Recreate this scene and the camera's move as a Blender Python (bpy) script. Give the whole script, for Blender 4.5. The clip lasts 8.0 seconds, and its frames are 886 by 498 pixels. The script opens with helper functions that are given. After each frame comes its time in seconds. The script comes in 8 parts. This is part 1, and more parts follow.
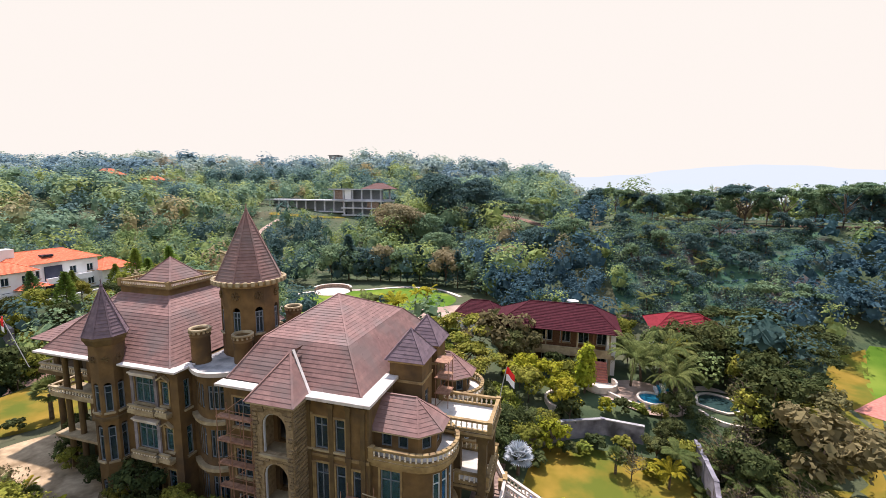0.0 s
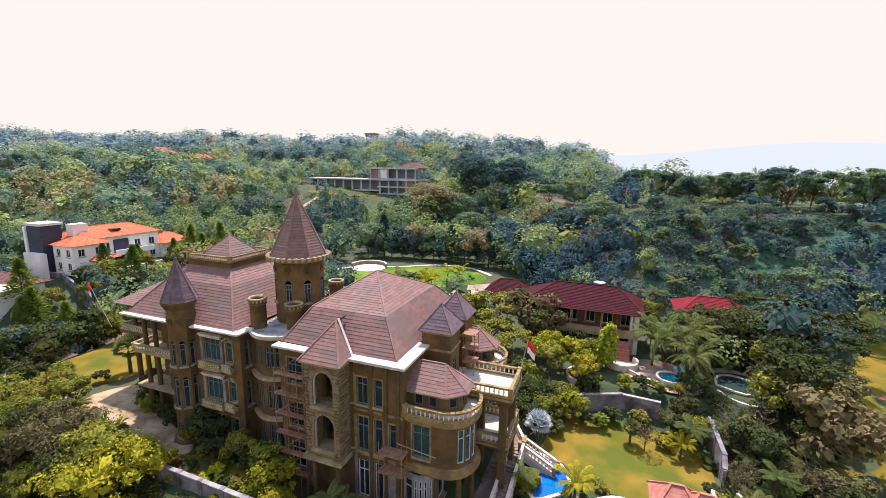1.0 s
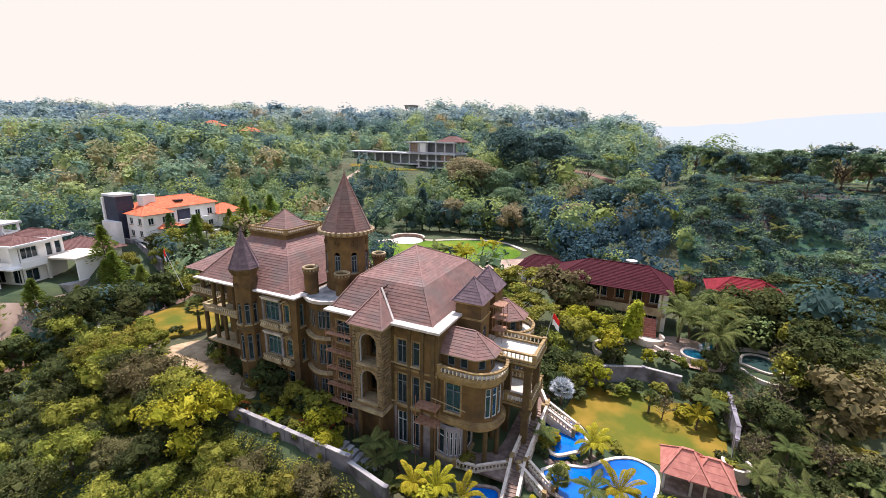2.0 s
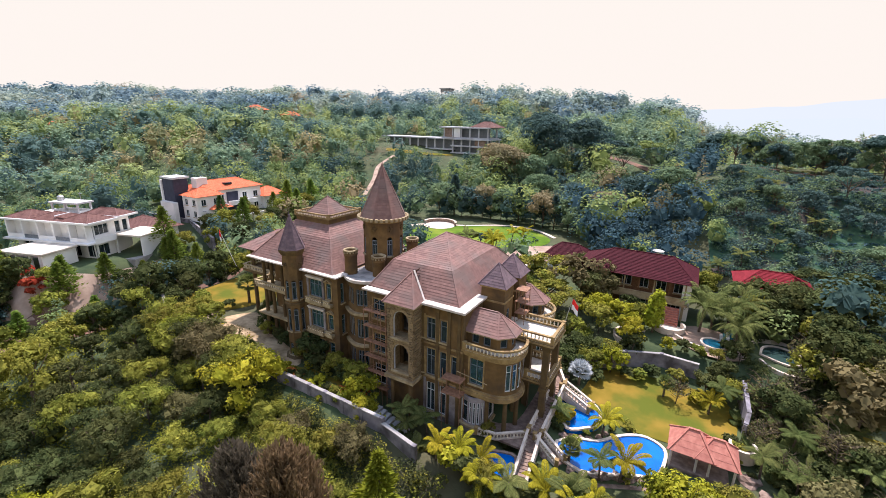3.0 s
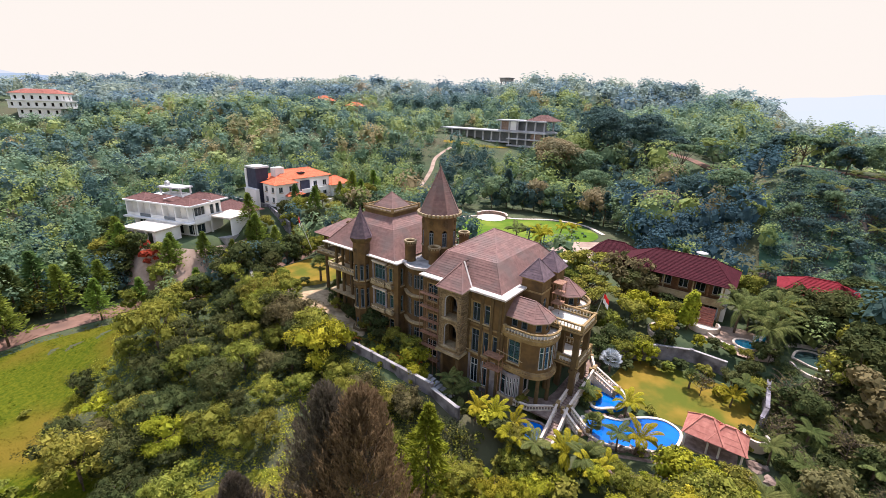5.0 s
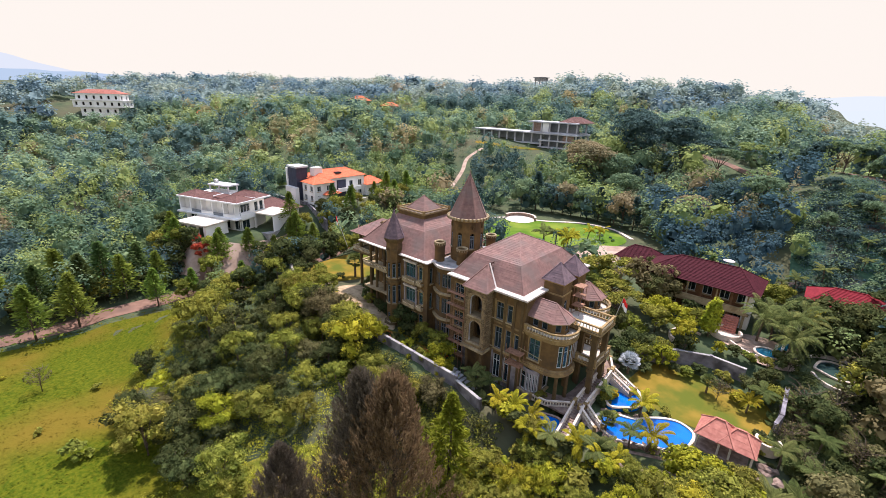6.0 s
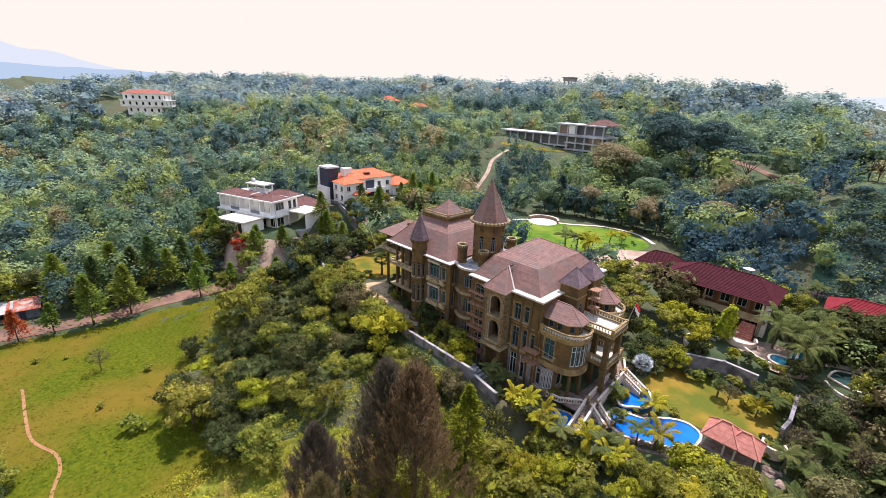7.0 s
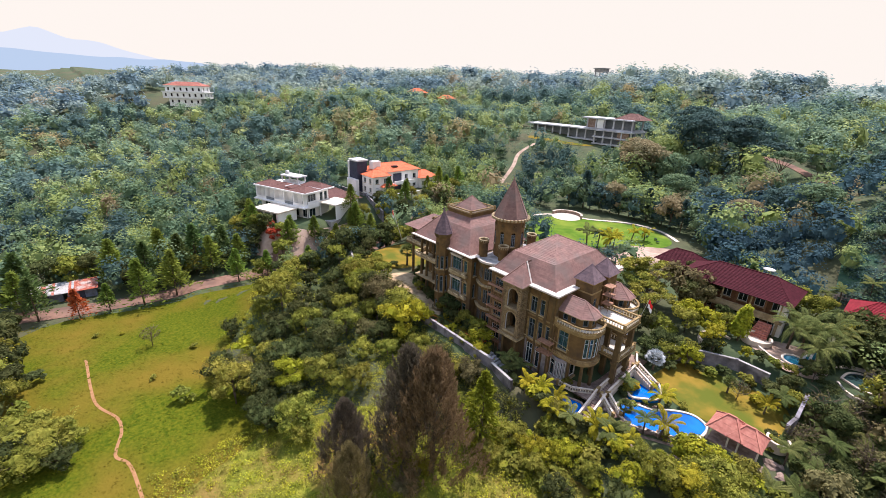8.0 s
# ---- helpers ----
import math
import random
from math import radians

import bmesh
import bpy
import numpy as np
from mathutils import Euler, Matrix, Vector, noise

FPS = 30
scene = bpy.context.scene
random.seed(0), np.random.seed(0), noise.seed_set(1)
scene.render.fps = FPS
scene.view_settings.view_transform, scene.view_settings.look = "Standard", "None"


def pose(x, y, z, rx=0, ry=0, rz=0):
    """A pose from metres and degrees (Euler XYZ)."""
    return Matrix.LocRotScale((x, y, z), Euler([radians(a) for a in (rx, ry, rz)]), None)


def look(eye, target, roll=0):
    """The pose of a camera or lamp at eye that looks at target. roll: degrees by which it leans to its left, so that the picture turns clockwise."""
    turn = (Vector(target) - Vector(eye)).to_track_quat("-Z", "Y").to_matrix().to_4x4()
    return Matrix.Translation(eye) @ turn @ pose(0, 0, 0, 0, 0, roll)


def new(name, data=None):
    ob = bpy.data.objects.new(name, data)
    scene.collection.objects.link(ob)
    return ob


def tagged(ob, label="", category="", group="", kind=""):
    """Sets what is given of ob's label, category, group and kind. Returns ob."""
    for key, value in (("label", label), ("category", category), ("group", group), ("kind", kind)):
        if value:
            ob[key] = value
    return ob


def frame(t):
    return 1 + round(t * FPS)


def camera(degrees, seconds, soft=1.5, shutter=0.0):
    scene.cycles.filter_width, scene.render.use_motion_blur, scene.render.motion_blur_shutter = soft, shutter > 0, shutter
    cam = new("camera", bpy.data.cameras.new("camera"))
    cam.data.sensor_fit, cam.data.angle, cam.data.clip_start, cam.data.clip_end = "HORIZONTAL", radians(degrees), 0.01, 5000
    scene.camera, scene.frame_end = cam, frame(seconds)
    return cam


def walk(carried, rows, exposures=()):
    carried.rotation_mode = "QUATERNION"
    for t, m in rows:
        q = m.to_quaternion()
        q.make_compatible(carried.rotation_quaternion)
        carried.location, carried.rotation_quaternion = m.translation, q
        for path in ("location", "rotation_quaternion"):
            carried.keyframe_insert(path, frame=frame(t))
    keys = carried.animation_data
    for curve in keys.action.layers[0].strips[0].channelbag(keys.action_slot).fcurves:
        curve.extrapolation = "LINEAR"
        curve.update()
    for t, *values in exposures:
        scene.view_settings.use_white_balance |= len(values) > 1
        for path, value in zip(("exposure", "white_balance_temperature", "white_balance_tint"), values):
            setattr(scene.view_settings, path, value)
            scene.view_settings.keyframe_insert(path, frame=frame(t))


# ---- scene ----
cam = camera(91.39, 8.0, soft=0.8)
PATH = [
    (0.0, 13.381, -25.740, 27.503, 82.271, -0.478, 16.202),
    (0.5, 14.033, -27.373, 27.942, 81.166, -0.625, 18.116),
    (1.0, 14.747, -28.933, 28.427, 79.318, -0.810, 20.721),
    (1.5, 15.475, -30.555, 29.014, 77.279, -0.874, 23.296),
    (3.0, 18.309, -35.197, 31.003, 73.355, -1.182, 30.272),
    (3.5, 19.279, -36.687, 31.739, 72.596, -1.249, 32.041),
    (4.0, 20.242, -38.087, 32.427, 72.148, -1.334, 33.467),
    (4.5, 21.259, -39.530, 33.130, 71.811, -1.465, 35.454),
    (6.0, 24.754, -43.536, 35.688, 71.131, -1.752, 41.880),
    (6.5, 26.009, -44.820, 36.600, 70.933, -1.905, 43.697),
    (7.0, 27.272, -45.983, 37.529, 70.762, -1.981, 45.360),
    (7.5, 28.637, -47.090, 38.485, 70.106, -2.032, 47.187),
    (8.0, 30.061, -48.076, 39.393, 69.374, -2.057, 48.956),
]
walk(cam, [(t, pose(x, y, z, rx, ry, rz)) for t, x, y, z, rx, ry, rz in PATH])

# ---- world, sun, exposure ----
scene.view_settings.exposure = 0.45
world = bpy.data.worlds.new("hazy_sky")
scene.world = world
world.use_nodes = True
SUN_AZ, SUN_EL = -25.0, 66.0
wn = world.node_tree.nodes
sky = wn.new("ShaderNodeTexSky")
sky.sky_type = "NISHITA"
sky.sun_disc = False
sky.sun_elevation = radians(SUN_EL)
sky.sun_rotation = radians(SUN_AZ)
sky.air_density, sky.dust_density, sky.ozone_density = 1.2, 1.0, 4.0
milk = wn.new("ShaderNodeMix")
milk.data_type = "RGBA"
milk.inputs["B"].default_value = (7.31, 6.74, 6.42, 1)
wtc, wsep, wramp = wn.new("ShaderNodeTexCoord"), wn.new("ShaderNodeSeparateXYZ"), wn.new("ShaderNodeMapRange")
wramp.interpolation_type = "SMOOTHSTEP"
wramp.inputs["From Min"].default_value, wramp.inputs["From Max"].default_value = 0.36, 0.85
wramp.inputs["To Min"].default_value, wramp.inputs["To Max"].default_value = 1.0, 0.12
wl = world.node_tree.links
wl.new(wtc.outputs["Generated"], wsep.inputs["Vector"])
wl.new(wsep.outputs["Z"], wramp.inputs["Value"])
wl.new(wramp.outputs["Result"], milk.inputs["Factor"])
wsc = wn.new("ShaderNodeVectorMath")
wsc.operation = "SCALE"
wsc.inputs["Scale"].default_value = 2.6
wl.new(sky.outputs["Color"], wsc.inputs[0])
wl.new(wsc.outputs["Vector"], milk.inputs["A"])
wl.new(milk.outputs["Result"], wn["Background"].inputs["Color"])
wn["Background"].inputs["Strength"].default_value = 0.1
sun = new("sun", bpy.data.lights.new("sun", "SUN"))
sun.data.energy, sun.data.angle, sun.data.color = 5.0, radians(1.5), (1.0, 0.88, 0.885)
sdir = Vector((math.sin(radians(SUN_AZ)) * math.cos(radians(SUN_EL)), math.cos(radians(SUN_AZ)) * math.cos(radians(SUN_EL)), math.sin(radians(SUN_EL))))
sun.matrix_world = look(sdir * 200, (0, 0, 0))


# ---- materials ----
def material(name, c1, c2, scale=1.0, rough=0.8, metal=0.0, bump=0.0, bump_scale=8.0, c3=None, s3=0.15, vary=0.0, island=0.0,
             translucent=0.0, coords="Object", detail=5.0, hue=0.0, spec=0.3):
    m = bpy.data.materials.new(name)
    m.use_nodes = True
    n, k = m.node_tree.nodes, m.node_tree.links
    b = n["Principled BSDF"]
    tc = n.new("ShaderNodeTexCoord")
    no = n.new("ShaderNodeTexNoise")
    no.inputs["Scale"].default_value, no.inputs["Detail"].default_value = scale, detail
    k.new(tc.outputs[coords], no.inputs["Vector"])
    ramp = n.new("ShaderNodeValToRGB")
    ramp.color_ramp.elements[0].position, ramp.color_ramp.elements[1].position = 0.32, 0.68
    ramp.color_ramp.elements[0].color, ramp.color_ramp.elements[1].color = (*c1, 1), (*c2, 1)
    k.new(no.outputs["Fac"], ramp.inputs["Fac"])
    col = ramp.outputs["Color"]
    if c3:
        big = n.new("ShaderNodeTexNoise")
        big.inputs["Scale"].default_value, big.inputs["Detail"].default_value = s3, 4
        k.new(tc.outputs[coords], big.inputs["Vector"])
        r2 = n.new("ShaderNodeValToRGB")
        r2.color_ramp.elements[0].position, r2.color_ramp.elements[1].position = 0.45, 0.65
        k.new(big.outputs["Fac"], r2.inputs["Fac"])
        mx = n.new("ShaderNodeMix")
        mx.data_type = "RGBA"
        mx.inputs["B"].default_value = (*c3, 1)
        k.new(r2.outputs["Color"], mx.inputs["Factor"])
        k.new(col, mx.inputs["A"])
        col = mx.outputs["Result"]
    if vary or island:
        hs = n.new("ShaderNodeHueSaturation")
        total = None
        for amount, node, out in ((vary, "ShaderNodeObjectInfo", "Random"), (island, "ShaderNodeNewGeometry", "Random Per Island")):
            if not amount:
                continue
            src = n.new(node)
            mr = n.new("ShaderNodeMapRange")
            mr.inputs["To Min"].default_value, mr.inputs["To Max"].default_value = 1 - amount, 1 + amount
            k.new(src.outputs[out], mr.inputs["Value"])
            if total is None:
                total = mr.outputs["Result"]
            else:
                mu = n.new("ShaderNodeMath")
                mu.operation = "MULTIPLY"
                k.new(total, mu.inputs[0])
                k.new(mr.outputs["Result"], mu.inputs[1])
                total = mu.outputs["Value"]
        if hue:
            src = n.new("ShaderNodeObjectInfo")
            mr = n.new("ShaderNodeMapRange")
            mr.inputs["To Min"].default_value, mr.inputs["To Max"].default_value = 0.5 - hue, 0.5 + hue
            mm = n.new("ShaderNodeMath")
            mm.operation = "FRACT"
            m7 = n.new("ShaderNodeMath")
            m7.operation = "MULTIPLY"
            m7.inputs[1].default_value = 7.31
            k.new(src.outputs["Random"], m7.inputs[0])
            k.new(m7.outputs["Value"], mm.inputs[0])
            k.new(mm.outputs["Value"], mr.inputs["Value"])
            k.new(mr.outputs["Result"], hs.inputs["Hue"])
        k.new(total, hs.inputs["Value"])
        k.new(col, hs.inputs["Color"])
        col = hs.outputs["Color"]
    k.new(col, b.inputs["Base Color"])
    b.inputs["Roughness"].default_value, b.inputs["Metallic"].default_value = rough, metal
    b.inputs["Specular IOR Level"].default_value = spec
    if bump:
        bn = n.new("ShaderNodeTexNoise")
        bn.inputs["Scale"].default_value, bn.inputs["Detail"].default_value = bump_scale, 6
        k.new(tc.outputs[coords], bn.inputs["Vector"])
        bu = n.new("ShaderNodeBump")
        bu.inputs["Strength"].default_value, bu.inputs["Distance"].default_value = min(1, bump * 4), bump
        k.new(bn.outputs["Fac"], bu.inputs["Height"])
        k.new(bu.outputs["Normal"], b.inputs["Normal"])
    if translucent:
        tr = n.new("ShaderNodeBsdfTranslucent")
        k.new(col, tr.inputs["Color"])
        mix = n.new("ShaderNodeMixShader")
        mix.inputs["Fac"].default_value = translucent
        k.new(b.outputs["BSDF"], mix.inputs[1])
        k.new(tr.outputs["BSDF"], mix.inputs[2])
        k.new(mix.outputs["Shader"], n["Material Output"].inputs["Surface"])
    return m


def glass(name, tint, transmission=0.75):
    m = bpy.data.materials.new(name)
    m.use_nodes = True
    b = m.node_tree.nodes["Principled BSDF"]
    b.inputs["Base Color"].default_value = (*tint, 1)
    b.inputs["Roughness"].default_value = 0.06
    b.inputs["Transmission Weight"].default_value = transmission
    b.inputs["IOR"].default_value = 1.33
    return m


def pool_water(name, shallow, deep):
    m = bpy.data.materials.new(name)
    m.use_nodes = True
    n, k = m.node_tree.nodes, m.node_tree.links
    b = n["Principled BSDF"]
    tc, no, wv, bu = n.new("ShaderNodeTexCoord"), n.new("ShaderNodeTexNoise"), n.new("ShaderNodeTexNoise"), n.new("ShaderNodeBump")
    ramp = n.new("ShaderNodeValToRGB")
    no.inputs["Scale"].default_value, wv.inputs["Scale"].default_value = 0.35, 3.0
    ramp.color_ramp.elements[0].color, ramp.color_ramp.elements[1].color = (*deep, 1), (*shallow, 1)
    ramp.color_ramp.elements[0].position, ramp.color_ramp.elements[1].position = 0.35, 0.65
    k.new(tc.outputs["Object"], no.inputs["Vector"])
    k.new(tc.outputs["Object"], wv.inputs["Vector"])
    k.new(no.outputs["Fac"], ramp.inputs["Fac"])
    k.new(ramp.outputs["Color"], b.inputs["Base Color"])
    bu.inputs["Strength"].default_value, bu.inputs["Distance"].default_value = 0.25, 0.04
    k.new(wv.outputs["Fac"], bu.inputs["Height"])
    k.new(bu.outputs["Normal"], b.inputs["Normal"])
    b.inputs["Roughness"].default_value = 0.08
    b.inputs["Specular IOR Level"].default_value = 0.3
    return m


RENDER = material("ochre_render", (0.118, 0.07, 0.026), (0.18, 0.11, 0.044), 1.2, 0.9, bump=0.02, bump_scale=30, c3=(0.085, 0.055, 0.029), s3=0.5)
RENDER_D = material("brown_render", (0.098, 0.065, 0.027), (0.145, 0.097, 0.041), 1.6, 0.9, bump=0.02, bump_scale=30, c3=(0.09, 0.058, 0.03), s3=0.6)
STONE = material("rubble_stone", (0.15, 0.105, 0.055), (0.27, 0.2, 0.115), 3.5, 0.9, bump=0.05, bump_scale=9, vary=0.25)
TRIM = material("cream_trim", (0.32, 0.25, 0.145), (0.43, 0.35, 0.215), 2.5, 0.8, bump=0.01, c3=(0.24, 0.18, 0.1), s3=0.9)
GOLD = material("golden_trim", (0.26, 0.18, 0.075), (0.36, 0.255, 0.115), 2.5, 0.8, bump=0.01, c3=(0.19, 0.125, 0.06), s3=0.9)
BALU = material("pale_balusters", (0.68, 0.6, 0.47), (0.8, 0.72, 0.58), 3.0, 0.8)
SLAB = material("white_gutter_slab", (0.5, 0.45, 0.4), (0.7, 0.65, 0.6), 1.1, 0.85, c3=(0.45, 0.38, 0.33), s3=0.8)
ROOF = material("mauve_brown_tiles", (0.18, 0.1, 0.086), (0.255, 0.145, 0.122), 2.2, 0.75, bump=0.03, bump_scale=14, c3=(0.18, 0.125, 0.11), s3=0.35, island=0.12)
ROOF_P = material("violet_grey_tiles", (0.12, 0.085, 0.1), (0.19, 0.13, 0.14), 2.2, 0.75, bump=0.03, bump_scale=14, island=0.14)
FLATROOF = material("stained_concrete_roof", (0.3, 0.29, 0.28), (0.52, 0.5, 0.47), 0.9, 0.9, c3=(0.2, 0.2, 0.2), s3=0.7)
TERRACE = material("pale_terrace_screed", (0.6, 0.54, 0.46), (0.74, 0.68, 0.6), 0.9, 0.9, c3=(0.48, 0.42, 0.35), s3=0.6)
# near-black colour standing in for the darkness of unlit interiors
DARK = material("dark_interior", (0.02, 0.018, 0.016), (0.035, 0.03, 0.026), 1.0, 0.9)
FRAME_W = material("white_frame", (0.5, 0.51, 0.52), (0.64, 0.65, 0.66), 3.0, 0.5)
FRAME_G = material("grey_blue_frame", (0.13, 0.15, 0.17), (0.2, 0.22, 0.24), 3.0, 0.5)
GLASS = glass("teal_window_glass", (0.07, 0.17, 0.19), 0.6)
GLASS_D = glass("dark_window_glass", (0.035, 0.06, 0.075), 0.4)
BAMBOO = material("rusty_scaffold", (0.2, 0.1, 0.06), (0.34, 0.19, 0.12), 3.0, 0.8)
CONCRETE = material("raw_concrete", (0.28, 0.27, 0.26), (0.42, 0.4, 0.38), 1.0, 0.9, bump=0.02, c3=(0.2, 0.19, 0.2), s3=0.4)
CONCRETE_L = material("pale_bluish_concrete", (0.42, 0.43, 0.46), (0.58, 0.59, 0.62), 0.6, 0.9, c3=(0.34, 0.34, 0.36), s3=0.2)
WALL_OLD = material("weathered_grey_wall", (0.17, 0.16, 0.185), (0.29, 0.27, 0.29), 0.9, 0.95, bump=0.02, c3=(0.08, 0.072, 0.075), s3=0.5)
WHITE = material("white_house_paint", (0.79, 0.79, 0.78), (0.86, 0.86, 0.85), 0.6, 0.7, c3=(0.72, 0.71, 0.69), s3=0.3)
ORANGE = material("orange_clay_tiles", (0.58, 0.13, 0.055), (0.72, 0.2, 0.095), 2.5, 0.8, bump=0.03, bump_scale=12, island=0.1)
MAROON = material("maroon_tiles", (0.044, 0.009, 0.014), (0.07, 0.015, 0.021), 2.5, 0.75, bump=0.03, bump_scale=12, island=0.12, spec=0.06)
REDTILE = material("bright_red_tiles", (0.152, 0.014, 0.021), (0.206, 0.024, 0.032), 2.5, 0.8, bump=0.03, island=0.1, spec=0.08)
BROWNTILE = material("brown_tiles", (0.125, 0.06, 0.052), (0.18, 0.088, 0.074), 2.5, 0.8, bump=0.03, island=0.1)
PINKTILE = material("faded_pink_tiles", (0.36, 0.13, 0.1), (0.48, 0.2, 0.15), 2.2, 0.85, bump=0.02, island=0.08)
SHEDBLUE = material("blue_grey_planks", (0.16, 0.2, 0.3), (0.24, 0.28, 0.38), 1.5, 0.85, bump=0.02, c3=(0.12, 0.12, 0.14), s3=0.5)
RUST = material("rusty_red_metal", (0.24, 0.05, 0.03), (0.42, 0.12, 0.07), 2.0, 0.8, bump=0.02, c3=(0.4, 0.34, 0.3), s3=0.5)
NAVY = material("navy_cladding", (0.03, 0.035, 0.06), (0.05, 0.055, 0.09), 1.0, 0.5)
WOOD = material("brown_wood", (0.12, 0.06, 0.03), (0.2, 0.1, 0.05), 4.0, 0.7)
SAND = material("pale_gravel_forecourt", (0.36, 0.26, 0.155), (0.52, 0.39, 0.24), 1.6, 0.95, bump=0.03, bump_scale=20, c3=(0.2, 0.14, 0.075), s3=0.42)
PAVE = material("pink_concrete_paving", (0.35, 0.255, 0.195), (0.46, 0.345, 0.27), 0.9, 0.95, c3=(0.27, 0.19, 0.145), s3=0.3)
ROAD = material("rosy_asphalt_road", (0.175, 0.1, 0.07), (0.245, 0.145, 0.105), 0.8, 0.95, bump=0.01, c3=(0.13, 0.08, 0.06), s3=0.2)
DIRT = material("reddish_footpath", (0.25, 0.125, 0.055), (0.34, 0.18, 0.085), 1.4, 0.95, bump=0.03)
WATER = pool_water("blue_pool_water", (0.002, 0.15, 0.572), (0.001, 0.085, 0.374))
WATER_G = pool_water("dark_pond_water", (0.03, 0.06, 0.055), (0.015, 0.03, 0.032))
WATER_T = pool_water("teal_pool_water", (0.02, 0.17, 0.25), (0.01, 0.1, 0.18))
RIM = material("pale_pool_coping", (0.55, 0.46, 0.38), (0.7, 0.6, 0.5), 1.5, 0.8)
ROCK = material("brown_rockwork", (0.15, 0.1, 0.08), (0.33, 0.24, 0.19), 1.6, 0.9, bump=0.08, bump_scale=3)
RED = material("flag_red", (0.7, 0.02, 0.02), (0.75, 0.03, 0.03), 1.0, 0.8)
CLOTH = material("flag_white", (0.78, 0.78, 0.78), (0.82, 0.82, 0.82), 1.0, 0.8)
STEEL = material("galvanised_steel", (0.4, 0.4, 0.4), (0.55, 0.55, 0.55), 2.0, 0.4, 0.7)
LILAC = material("unrendered_grey_blockwork", (0.2, 0.18, 0.19), (0.34, 0.31, 0.32), 1.4, 0.95, bump=0.02, c3=(0.14, 0.12, 0.12), s3=0.6)
BARK = material("grey_brown_bark", (0.09, 0.065, 0.045), (0.17, 0.13, 0.095), 5.0, 0.95, bump=0.03, bump_scale=10)


# ---- building blocks ----
class Geo:
    def __init__(self):
        self.v, self.f = [], []

    def add(self, pts, faces):
        n = len(self.v)
        self.v += [tuple(p) for p in pts]
        self.f += [tuple(n + i for i in q) for q in faces]
        return self

    def box(self, x0, y0, z0, x1, y1, z1):
        p = [(x, y, z) for z in (z0, z1) for y in (y0, y1) for x in (x0, x1)]
        return self.add(p, [(0, 2, 3, 1), (4, 5, 7, 6), (0, 1, 5, 4), (2, 6, 7, 3), (0, 4, 6, 2), (1, 3, 7, 5)])

    def bevelbox(self, x0, y0, z0, x1, y1, z1, b=0.03):
        rings = [(z0, b), (z0 + b, 0), (z1 - b, 0), (z1, b)]
        p = []
        for z, o in rings:
            p += [(x0 + o, y0 + o, z), (x1 - o, y0 + o, z), (x1 - o, y1 - o, z), (x0 + o, y1 - o, z)]
        fc = [(3, 2, 1, 0), (12, 13, 14, 15)]
        for r in range(3):
            for i in range(4):
                j = (i + 1) % 4
                fc.append((4 * r + i, 4 * r + j, 4 * r + 4 + j, 4 * r + 4 + i))
        return self.add(p, fc)

    def prism(self, poly, z0, z1):
        n = len(poly)
        p = [(x, y, z0) for x, y in poly] + [(x, y, z1) for x, y in poly]
        return self.add(p, [tuple(range(n - 1, -1, -1)), tuple(range(n, 2 * n))] + [(i, (i + 1) % n, n + (i + 1) % n, n + i) for i in range(n)])

    def lathe(self, prof, cx, cy, n=16, a0=0.0, cap=True):
        p, fc = [], []
        for r, z in prof:
            for i in range(n):
                a = a0 + 2 * math.pi * i / n
                p.append((cx + r * math.cos(a), cy + r * math.sin(a), z))
        for k in range(len(prof) - 1):
            for i in range(n):
                j = (i + 1) % n
                fc.append((k * n + i, k * n + j, k * n + n + j, k * n + n + i))
        if cap:
            fc += [tuple(range(n - 1, -1, -1)), tuple((len(prof) - 1) * n + i for i in range(n))]
        return self.add(p, fc)

    def tube(self, pts, r, n=6, r1=None):
        p, fc = [], []
        r1 = r if r1 is None else r1
        pts = [Vector(q) for q in pts]
        for k, q in enumerate(pts):
            d = (pts[min(k + 1, len(pts) - 1)] - pts[max(k - 1, 0)]).normalized()
            u = d.cross(Vector((0, 0, 1)))
            u = u.normalized() if u.length > 1e-3 else Vector((1, 0, 0))
            w = d.cross(u)
            rr = r + (r1 - r) * k / max(1, len(pts) - 1)
            for i in range(n):
                a = 2 * math.pi * i / n
                p.append(q + (u * math.cos(a) + w * math.sin(a)) * rr)
        for k in range(len(pts) - 1):
            for i in range(n):
                j = (i + 1) % n
                fc.append((k * n + i, k * n + j, k * n + n + j, k * n + n + i))
        fc += [tuple(range(n - 1, -1, -1)), tuple((len(pts) - 1) * n + i for i in range(n))]
        return self.add(p, fc)

    def beam(self, p, q, w, h):
        p, q = Vector(p), Vector(q)
        d = (q - p).normalized()
        s = d.cross(Vector((0, 0, 1)))
        s = (s.normalized() if s.length > 1e-3 else Vector((1, 0, 0))) * w / 2
        u = s.cross(d).normalized() * h / 2
        pts = [e + a * s + b * u for e in (p, q) for a, b in ((-1, -1), (1, -1), (1, 1), (-1, 1))]
        return self.add(pts, [(0, 1, 2, 3), (7, 6, 5, 4), (0, 4, 5, 1), (1, 5, 6, 2), (2, 6, 7, 3), (3, 7, 4, 0)])

